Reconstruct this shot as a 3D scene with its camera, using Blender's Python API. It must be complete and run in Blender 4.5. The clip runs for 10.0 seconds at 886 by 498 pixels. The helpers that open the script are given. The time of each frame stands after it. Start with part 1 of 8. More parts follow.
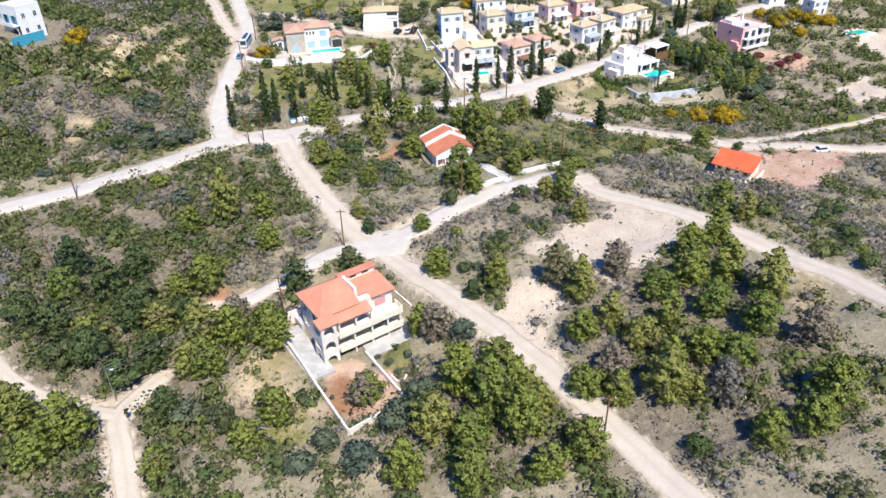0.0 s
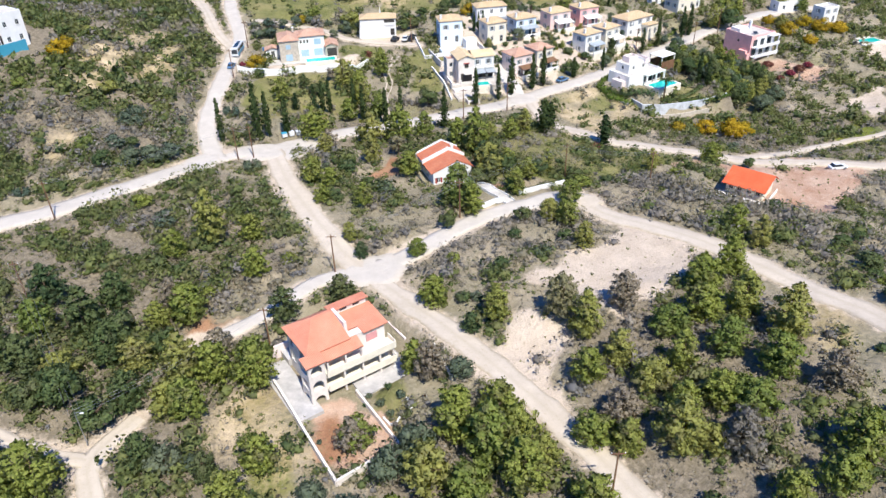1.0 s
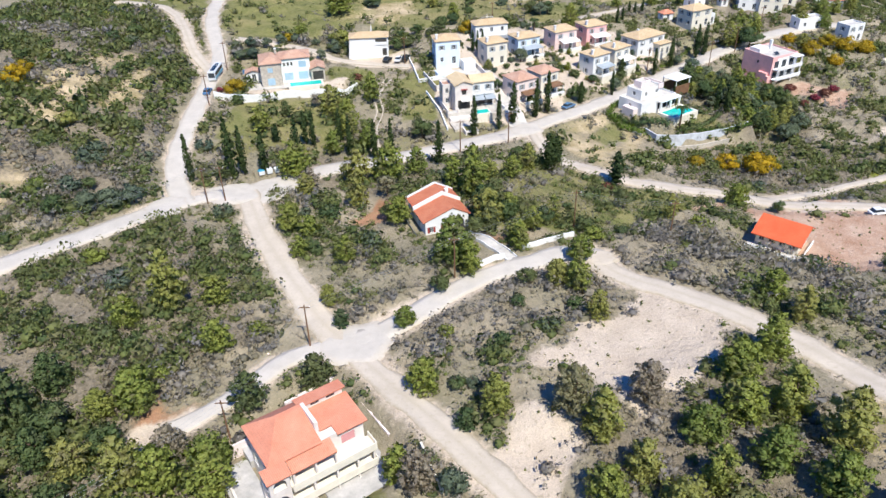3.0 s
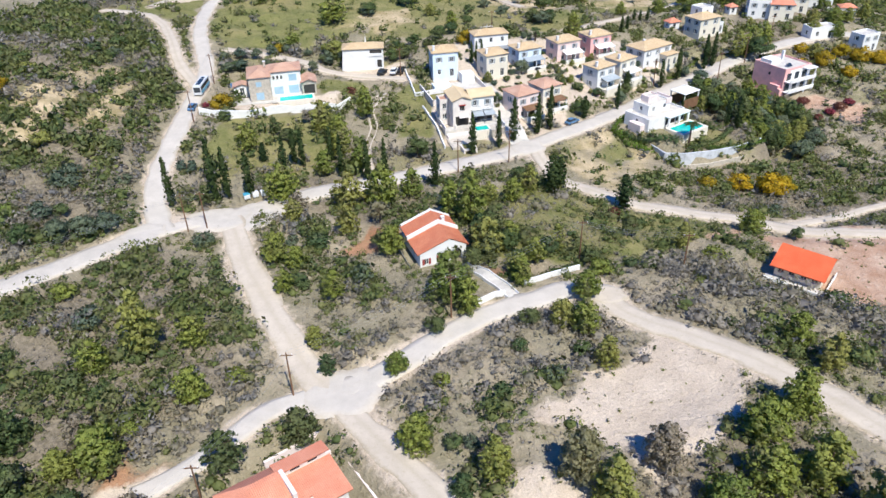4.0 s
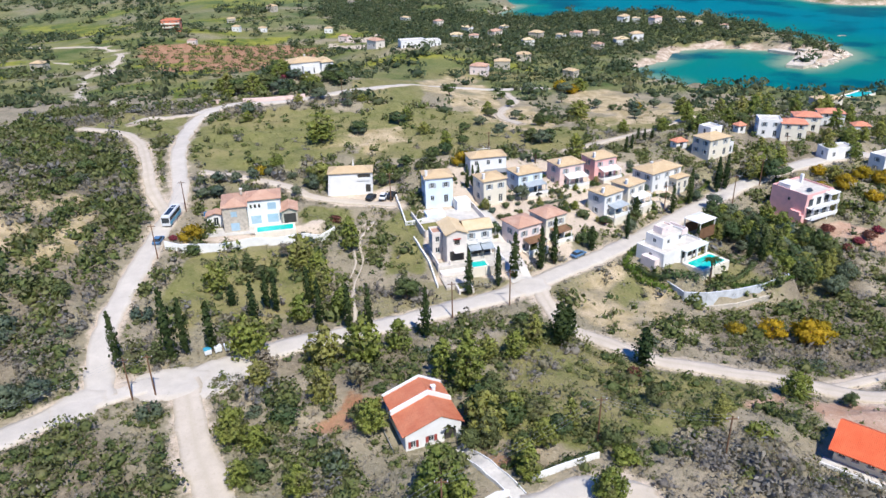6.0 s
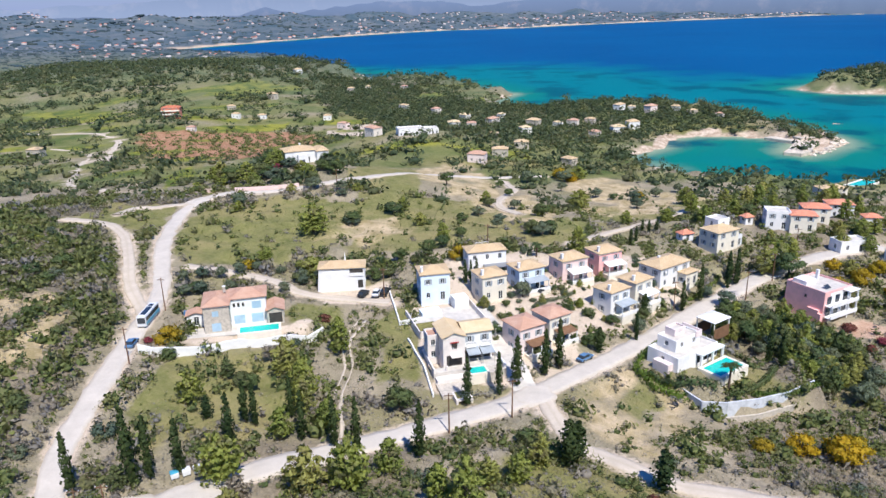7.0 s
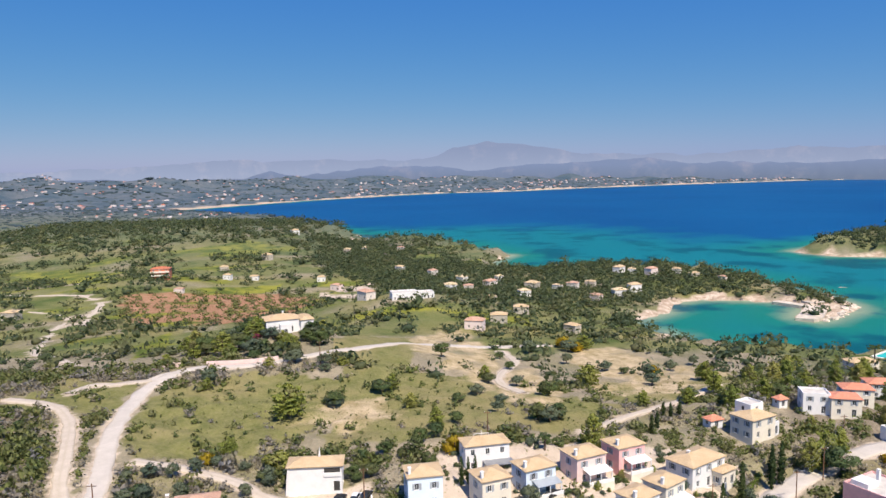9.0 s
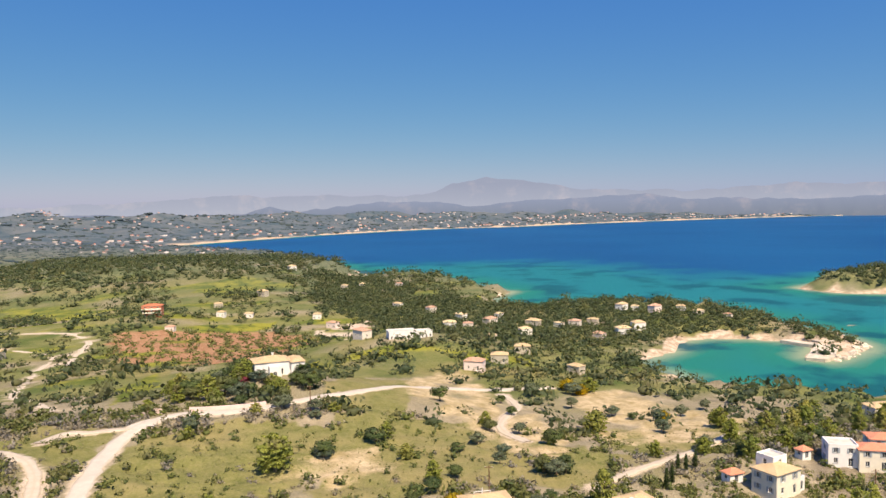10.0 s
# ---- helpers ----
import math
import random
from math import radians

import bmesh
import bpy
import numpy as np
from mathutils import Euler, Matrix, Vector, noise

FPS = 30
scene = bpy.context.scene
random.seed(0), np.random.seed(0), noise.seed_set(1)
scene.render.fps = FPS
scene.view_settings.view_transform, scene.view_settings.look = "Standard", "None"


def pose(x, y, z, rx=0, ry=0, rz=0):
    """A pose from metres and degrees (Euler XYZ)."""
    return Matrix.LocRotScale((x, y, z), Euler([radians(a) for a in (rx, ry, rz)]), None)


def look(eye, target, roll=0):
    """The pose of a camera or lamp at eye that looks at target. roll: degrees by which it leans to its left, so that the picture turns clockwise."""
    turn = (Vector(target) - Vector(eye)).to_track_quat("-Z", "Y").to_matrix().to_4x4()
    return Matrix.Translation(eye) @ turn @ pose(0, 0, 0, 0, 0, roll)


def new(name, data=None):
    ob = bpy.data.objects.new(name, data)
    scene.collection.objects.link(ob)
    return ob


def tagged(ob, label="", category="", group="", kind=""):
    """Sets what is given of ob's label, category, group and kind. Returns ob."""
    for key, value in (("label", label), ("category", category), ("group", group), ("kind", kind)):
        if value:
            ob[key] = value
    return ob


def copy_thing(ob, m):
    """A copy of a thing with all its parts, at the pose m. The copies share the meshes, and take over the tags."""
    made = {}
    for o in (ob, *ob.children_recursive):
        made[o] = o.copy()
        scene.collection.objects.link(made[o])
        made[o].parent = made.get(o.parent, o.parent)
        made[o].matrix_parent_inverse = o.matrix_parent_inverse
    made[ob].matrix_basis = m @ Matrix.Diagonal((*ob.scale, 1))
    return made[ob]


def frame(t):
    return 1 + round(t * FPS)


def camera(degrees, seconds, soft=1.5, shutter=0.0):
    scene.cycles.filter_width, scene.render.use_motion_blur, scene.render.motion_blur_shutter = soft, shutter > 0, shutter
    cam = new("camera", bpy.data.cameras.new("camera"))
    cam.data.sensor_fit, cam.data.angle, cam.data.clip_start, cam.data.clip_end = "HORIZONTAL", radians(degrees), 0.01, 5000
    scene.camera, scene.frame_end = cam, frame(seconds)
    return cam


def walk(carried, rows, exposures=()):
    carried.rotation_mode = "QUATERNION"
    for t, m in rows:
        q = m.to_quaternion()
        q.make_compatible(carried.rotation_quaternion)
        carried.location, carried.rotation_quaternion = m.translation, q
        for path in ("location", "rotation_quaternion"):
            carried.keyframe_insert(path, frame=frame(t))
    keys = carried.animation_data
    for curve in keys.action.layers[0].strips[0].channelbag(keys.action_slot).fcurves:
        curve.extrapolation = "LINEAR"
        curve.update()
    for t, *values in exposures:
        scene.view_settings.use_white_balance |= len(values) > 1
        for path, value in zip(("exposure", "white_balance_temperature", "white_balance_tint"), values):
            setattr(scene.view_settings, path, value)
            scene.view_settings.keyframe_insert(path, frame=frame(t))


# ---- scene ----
from collections import defaultdict

cam = camera(63.28, 10.0, soft=1.5)
PATH = [
    (0, (0.00, 0.00, 97.95), (0.06, 83.94, 43.60), -1.67),
    (0.5, (0.43, 4.36, 97.99), (0.44, 88.27, 43.58), -1.66),
    (1, (0.85, 8.95, 97.91), (0.82, 92.89, 43.55), -1.62),
    (1.5, (1.23, 13.82, 97.78), (1.24, 97.76, 43.43), -1.63),
    (2, (1.64, 18.87, 97.70), (1.58, 102.85, 43.41), -1.60),
    (2.5, (2.03, 24.11, 97.56), (1.98, 108.15, 43.36), -1.56),
    (4, (3.34, 40.50, 97.17), (3.28, 124.62, 43.11), -1.61),
    (4.5, (3.67, 46.06, 97.23), (3.73, 130.19, 43.19), -1.59),
    (5, (4.12, 51.78, 97.28), (4.27, 137.54, 45.85), -1.58),
    (5.5, (4.53, 57.48, 97.30), (4.87, 145.60, 50.02), -1.53),
    (7, (5.38, 74.90, 97.00), (6.55, 169.55, 64.78), -1.24),
    (7.5, (5.86, 80.74, 96.92), (7.24, 177.07, 70.10), -1.12),
    (8, (6.18, 86.62, 96.92), (7.79, 184.30, 75.56), -1.04),
    (8.5, (6.51, 92.65, 96.95), (8.34, 191.35, 81.03), -0.99),
    (9, (6.88, 98.50, 96.91), (8.88, 197.86, 85.86), -0.97),
    (9.5, (7.09, 104.44, 96.76), (9.25, 204.15, 89.44), -0.95),
    (10, (7.48, 110.40, 96.60), (9.68, 210.19, 90.45), -0.92),
]
EXPOSURES = [(0.0, 0.55, 6500, 9), (4.0, 0.40, 6420, 7), (5.5, 0.37, 6350, 9), (6.5, 0.37, 6350, 10), (7.5, 0.41, 6480, 12), (8.6, 0.34, 6900, 14), (9.4, 0.47, 7800, 13), (10.0, 0.57, 8900, 14)]
walk(cam, [(t, look(eye, target, roll)) for t, eye, target, roll in PATH], EXPOSURES)

# ---- daylight ----
SUN_AZIMUTH, SUN_ELEVATION = 157.0, 56.0   # degrees clockwise from +y, degrees above the horizon
world = bpy.data.worlds.new("sky")
scene.world = world
world.use_nodes = True
wn = world.node_tree.nodes
sky = wn.new("ShaderNodeTexSky")
sky.sky_type, sky.sun_disc = "NISHITA", False
sky.sun_elevation, sky.sun_rotation = radians(SUN_ELEVATION), radians(SUN_AZIMUTH)
sky.altitude, sky.air_density, sky.dust_density, sky.ozone_density = 100, 0.9, 0.3, 4.0
split, join = wn.new("ShaderNodeSeparateColor"), wn.new("ShaderNodeCombineColor")
world.node_tree.links.new(sky.outputs["Color"], split.inputs["Color"])
for channel, (power, gain) in enumerate(((1.5, 0.152), (0.73, 0.785), (0.15, 3.9))):
    bend, scale = wn.new("ShaderNodeMath"), wn.new("ShaderNodeMath")
    bend.operation, scale.operation = "POWER", "MULTIPLY"
    bend.inputs[1].default_value, scale.inputs[1].default_value = power, gain
    world.node_tree.links.new(split.outputs[channel], bend.inputs[0])
    world.node_tree.links.new(bend.outputs[0], scale.inputs[0])
    world.node_tree.links.new(scale.outputs[0], join.inputs[channel])
wn["Background"].inputs["Strength"].default_value = 0.1
world.node_tree.links.new(join.outputs["Color"], wn["Background"].inputs["Color"])
sun = new("sun", bpy.data.lights.new("sun", "SUN"))
sun.data.energy, sun.data.angle, sun.data.color = 4.6, radians(0.53), (1.0, 0.955, 0.89)
sa, se = radians(SUN_AZIMUTH), radians(SUN_ELEVATION)
sun.matrix_world = look((0, 0, 300), (-300 * math.sin(sa) * math.cos(se), -300 * math.cos(sa) * math.cos(se), 300 - 300 * math.sin(se)))

# ---- lie of the land: rises (+) and hollows (-) as x, y, radius, height ----
LEVEL = 20.8
RISES = [
    (-150, 270, 100, 15.5), (30, 120, 35, 6.0), (0, 780, 180, -16.2), (120, 300, 35, 8.6),
    (-30, 360, 35, 10.4), (90, 60, 35, 11.7), (-180, 150, 60, 9.9), (210, 540, 100, -15.7),
    (0, 510, 35, 11.3), (-270, 450, 100, -10.0), (-90, 1020, 35, -9.3), (90, 210, 35, -7.2),
    (30, 270, 35, 7.2), (150, 0, 60, 9.9), (-390, 750, 100, -17.5), (-30, 60, 35, -3.9),
    (-30, 210, 35, -2.8), (-210, 660, 35, 6.6), (-300, 990, 100, 12.1), (-180, 0, 60, 8.2),
    (-120, 210, 35, 7.2), (300, 150, 35, -6.5), (-330, 210, 100, 15.1), (-90, 630, 60, -6.2),
]


# shore of the near land and of the far side of the bay, in walking order
SHORE_NEAR = [
    (1500, 250), (480, 372), (300, 402), (218, 433), (183, 451), (135, 471), (132, 493), (145, 497), (134, 515), (128, 542),
    (144, 548), (164, 565), (179, 596), (204, 610), (232, 601), (252, 592), (261, 574), (239, 540), (246, 527), (264, 541),
    (286, 556), (295, 574), (296, 609), (287, 621), (278, 654), (267, 698), (247, 733), (209, 755), (168, 780), (102, 763),
    (74, 793), (68, 822), (80, 856), (99, 892), (79, 916), (38, 1020), (-36, 1069), (-106, 1025), (-119, 1077), (-77, 1116),
    (-108, 1182), (-166, 1295), (-298, 1522), (-433, 1692), (-657, 1901), (-766, 1864),
]
SHORE_FAR = [(-777, 1889), (-665, 2001), (-547, 2225), (-365, 2542), (-112, 2846), (73, 3013), (347, 3087), (655, 3333),
             (1269, 3693), (2040, 4060), (2600, 4100), (4200, 4400)]
LAND = SHORE_NEAR + SHORE_FAR + [(4200, 5600), (-4200, 5600), (-4200, -1500), (1500, -1500)]
ISLET = [(410, 880), (424, 838), (470, 818), (620, 800), (760, 900), (640, 1000), (484, 938)]
ROCKS = [(395, 961, 9, 5), (332, 647, 8, 4), (352, 640, 9, 4)]


def inside(poly, x, y):
    r = np.zeros(x.shape, bool)
    for (x1, y1), (x2, y2) in zip(poly, poly[1:] + poly[:1]):
        if y1 != y2:
            r ^= ((y1 > y) != (y2 > y)) & (x < (x2 - x1) * (y - y1) / (y2 - y1) + x1)
    return r


def away(line, x, y):
    """Distance to a line of points, and how far along it the nearest place lies (index)."""
    best, at = np.full(x.shape, 1e9), np.zeros(x.shape)
    for i, ((x1, y1), (x2, y2)) in enumerate(zip(line, line[1:])):
        dx, dy = x2 - x1, y2 - y1
        u = np.clip(((x - x1) * dx + (y - y1) * dy) / (dx * dx + dy * dy + 1e-9), 0, 1)
        d = np.hypot(x - x1 - u * dx, y - y1 - u * dy)
        near = d < best
        best[near], at[near] = d[near], i + u[near]
    return best, at


def within(poly, x, y):
    """Signed distance to a closed outline, positive inside."""
    d, _ = away(poly + poly[:1], x, y)
    return np.where(inside(poly, x, y), d, -d)


class Wave:
    """A smooth random field: a sum of sine waves of about one length."""
    def __init__(self, seed, length, n=14):
        g = np.random.default_rng(seed)
        a, k = g.uniform(0, 2 * np.pi, n), 2 * np.pi / length * g.uniform(0.55, 1.7, n)
        self.kx, self.ky, self.p, self.n = k * np.cos(a), k * np.sin(a), g.uniform(0, 2 * np.pi, n), n

    def __call__(self, x, y):
        return sum(np.sin(kx * x + ky * y + p) for kx, ky, p in zip(self.kx, self.ky, self.p)) / math.sqrt(self.n / 2)


roll_wave, bump_wave, small_wave, far_wave, patch_wave, bare_wave, green_wave = (
    Wave(1, 60), Wave(2, 14), Wave(3, 5), Wave(4, 420), Wave(5, 26), Wave(6, 11), Wave(7, 45))


# levelled plots: x, y, yaw, half width, half depth, height, width of the slope round it
PADS = [(-16.2, 97.4, 34, 12.0, 10.0, 20.1, 3), (-13.5, 80, 35, 5, 6, 19.6, 4), (-39, 231, 14, 15, 8.5, 28.3, 2.5), (62, 215, 34, 9, 9, 21.9, 2), (74, 209.5, 15, 10, 6.5, 19.9, 2),
        (10.5, 214, 14, 7, 5, 24.8, 3), (9.5, 229, 16, 8, 9, 26.6, 3), (2, 152, 20, 6, 6, 25.4, 4), (66.8, 144.7, -40, 7, 7, 22.8, 5), (30, 115, 30, 9, 6, 27.6, 6), (-46.5, 362, 22, 9, 6, 38.4, 8), (82, 148, 20, 12, 9, 22.6, 5), (-62, 327, 5, 13, 4, 34.8, 9)]


def plain_height(x, y):
    """Ground before roads are cut into it."""
    z = np.full(x.shape, float(LEVEL))
    for hx, hy, r, h in RISES:
        z += h * np.exp(-((x - hx) ** 2 + (y - hy) ** 2) / (2 * r * r))
    z = z + 0.35 * bump_wave(x, y) + 0.12 * small_wave(x, y)
    for px, py, yaw, hw, hd, pz, soft in PADS:
        c, q = math.cos(radians(yaw)), math.sin(radians(yaw))
        u, v = (x - px) * c + (y - py) * q, -(x - px) * q + (y - py) * c
        s = np.clip(1 - np.maximum(np.abs(u) - hw, np.abs(v) - hd) / soft, 0, 1)
        s = s * s * (3 - 2 * s)
        z = z * (1 - s) + pz * s
    inland = within(LAND, x, y)
    far = np.clip((y - 1250 - 0.35 * np.abs(x)) / 700, 0, 1)
    hills = 4 + np.clip(inland, 0, 1600) * 0.03 * (1 + 0.3 * far_wave(x, y)) + 2.5 * roll_wave(x / 6, y / 6)
    z = z * (1 - far) + np.maximum(hills, 2) * far
    z = np.maximum(z, 2.2 + 0.5 * bump_wave(x, y))
    cliff = np.clip(0.62 + 0.2 * patch_wave(x, y), 0.3, 1.2) * (1 - 0.88 * np.exp(-((x - 262) ** 2 + (y - 548) ** 2) / 1700)) * (1 + 1.9 * np.exp(-((x - 190) / 62) ** 2 - ((y - 588) / 40) ** 2))
    z = np.minimum(z, 0.1 + cliff * np.maximum(inland, 0) ** 0.9)
    z = np.where(inland < 0, np.maximum(0.12 * inland, -9), z)
    isle = within(ISLET, x, y)
    z = np.maximum(z, np.where(isle > 0, np.minimum(0.6 * isle * (1 + 0.22 * small_wave(x / 2, y / 2)), 16 + 4 * bump_wave(x / 2, y / 2)), np.maximum(isle * 0.2, -9)))
    for rx, ry, r, h in ROCKS:
        e = 1 - ((x - rx) / r) ** 2 - ((y - ry) / (r * 0.6)) ** 2
        z = np.maximum(z, np.where(e > -1, h * 0.5 * e * (1 + 0.3 * small_wave(x, y)), -9))
    return z


# ---- roads: name, width, points ----
def glide(points, step=1.5):
    """A smooth line through the points, at even steps."""
    p = np.array([points[0], *points, points[-1]], float)
    out = []
    for a, b, c, d in zip(p, p[1:], p[2:], p[3:]):
        n = max(2, int(np.hypot(*(c - b)) / step))
        u = np.linspace(0, 1, n, endpoint=False)[:, None]
        out.append(0.5 * (2 * b + (c - a) * u + (2 * a - 5 * b + 4 * c - d) * u**2 + (3 * b - a - 3 * c + d) * u**3))
    return np.vstack([*out, p[-1:]])


ROADS = {
    "slope_road": (4.5, "dirt", [(36, 44), (30, 54), (24.7, 63.8), (19.8, 72.8), (14.5, 81.1), (8.4, 89.3), (1.4, 98.5), (-4.5, 105.8), (-8.6, 111.0), (-13, 116.8)]),
    "link_road": (5.3, "dirt", [(-13, 116.8), (-17.6, 122.2), (-20.9, 127.6), (-24.7, 134.0), (-28.9, 142), (-31.9, 147.6), (-35.6, 156.6), (-39.2, 165.5)]),
    "west_road": (5.5, "paved", [(-125, 108), (-100, 119), (-88, 126.3), (-79.5, 132.3), (-70.8, 140.2), (-61.4, 149), (-54.5, 156.9), (-46.5, 162.7), (-38.9, 166.2), (-33.8, 170.7), (-22.4, 178), (-6.2, 185.2), (6.3, 191.2), (18.8, 197.7), (25.9, 202.7), (37.9, 212.8), (53.6, 226.2), (68.9, 240.4), (83.2, 251.7), (97.5, 260.6), (115, 268), (140, 276)]),
    "valley_road": (4.7, "paved", [(-51, 159.5), (-56.9, 175.4), (-58.6, 190), (-59.6, 204), (-60.7, 224.3), (-61.9, 238.3), (-66.9, 254.5), (-72.2, 271.1), (-76.8, 292.8), (-78, 312), (-70.3, 324.6), (-50.8, 328), (-32, 341), (-15.8, 354), (2, 385), (24, 400), (60, 415)]),
    "hill_track": (3.4, "dirt", [(-61.5, 228), (-70.1, 241.8), (-77.3, 259.3), (-85.9, 278.2), (-97, 291), (-112, 296)]),
    "lane_road": (4.6, "paved", [(-12.4, 117.6), (-8, 119.3), (-2, 122.6), (3.4, 126.2), (8.8, 129.8), (13.5, 131.8), (18.4, 133.6), (24, 135.8), (30.5, 134)]),
    "ridge_road": (4.6, "dirt", [(28, 135.5), (32.1, 128.7), (40.7, 121.9), (47.5, 115.7), (54, 107.6), (60.5, 97.8), (64.2, 92.4), (67, 84), (72, 70), (80, 50)]),
    "lower_road": (3.6, "dirt", [(26, 201), (28, 190), (30, 184), (35.8, 178.7), (43.9, 172.5), (53.6, 169.8), (64.3, 167.6), (72.2, 164.6), (80, 161.5), (100, 160), (130, 166)]),
    "side_track": (2.2, "dirt", [(72, 165), (84, 170), (100, 178), (125, 186)]),
    "corner_track": (3.6, "dirt", [(-36, 40), (-40, 54), (-43.4, 64.2), (-46.6, 71.6), (-49, 77.6), (-45.1, 85.6)]),
    "corner_track_b": (2.6, "dirt", [(-80, 93), (-69.7, 85.4), (-63.7, 81.3), (-57, 79.2), (-49, 77.6)]),
    "house_drive": (3.6, "paved", [(-14.5, 117), (-19.6, 115.4), (-23.4, 112.6), (-27.3, 107.8), (-32, 104), (-37.2, 100.9)]),
    "field_track": (0.55, "dirt", [(-13.8, 186), (-15.3, 200), (-14.3, 212), (-15.8, 222), (-12.8, 233)]),
    "field_track_b": (0.55, "dirt", [(-12.2, 186), (-13.7, 200), (-12.7, 212), (-14.2, 222), (-11.2, 232)]),
    "white_house_lane": (3.2, "dirt", [(-61.5, 258), (-50, 256), (-38, 252), (-28, 245), (-14, 242), (-6, 240)]),
    "plain_track": (3.4, "dirt", [(-120, 352), (-140, 376), (-165, 407), (-198, 485), (-215, 534), (-262, 560)]),
    "farm_road": (4.5, "dirt", [(-188, 500), (-202, 540), (-212, 575), (-240, 602), (-300, 620)]),
    "hill_crest_track": (3.0, "dirt", [(36, 318), (30, 335), (33, 352), (40, 372), (36, 395)]),
    "crest_track": (3.2, "dirt", [(-79.0, 316.6), (-83.9, 315.7), (-89.9, 315.0), (-96.6, 314.3), (-98.6, 304.2)]),
    "farm_track": (2.6, "dirt", [(46, 276), (62, 292), (80, 305), (100, 322)]),
}
LINES = {n: (w, k, glide(p)) for n, (w, k, p) in ROADS.items()}
ROAD_Z = {n: np.convolve(np.pad(plain_height(l[:, 0], l[:, 1]), 6, "edge"), np.ones(13) / 13, "valid") for n, (w, k, l) in LINES.items()}


def meet_ends():
    """Where a road ends on an earlier one, its bed runs out at that one's height."""
    done = []
    for n, (w, k, l) in LINES.items():
        z, s = ROAD_Z[n], np.arange(len(l)) * 1.5
        for end, dist in ((0, s), (-1, s[-1] - s)):
            for o in done:
                d, at = away([tuple(p) for p in LINES[o][2]], l[end:end + 1 or None, 0], l[end:end + 1 or None, 1])
                if d[0] < LINES[o][0] / 2 + 2:
                    dz = np.interp(at[0], np.arange(len(ROAD_Z[o])), ROAD_Z[o]) - z[end]
                    u = np.clip(1 - (dist - 3) / 16, 0, 1)
                    z = z + dz * u * u * (3 - 2 * u)
                    break
        ROAD_Z[n] = z
        done.append(n)


meet_ends()


def ground_height(x, y):
    """Ground with the road beds cut in; also the distance to the nearest road's edge."""
    x, y = np.asarray(x, float), np.asarray(y, float)
    z, edge = plain_height(x, y), np.full(x.shape, 99.0)
    for n, (w, k, l) in LINES.items():
        lo, hi = l.min(0) - 12, l.max(0) + 12
        m = (x > lo[0]) & (x < hi[0]) & (y > lo[1]) & (y < hi[1])
        if not m.any():
            continue
        d, at = away([tuple(p) for p in l[::2]] + [tuple(l[-1])], x[m], y[m])
        zr = np.interp(at * 2, np.arange(len(l)), ROAD_Z[n]) - 0.25
        s = np.clip((d - w / 2 - 0.6) / 4.5, 0, 1)
        s = s * s * (3 - 2 * s)
        z[m] = zr * (1 - s) + z[m] * s
        edge[m] = np.minimum(edge[m], d - w / 2 + (0.9 if w < 1 else 0.0))
    return z, edge


def gz(x, y):
    return float(ground_height(np.array([x]), np.array([y]))[0][0])


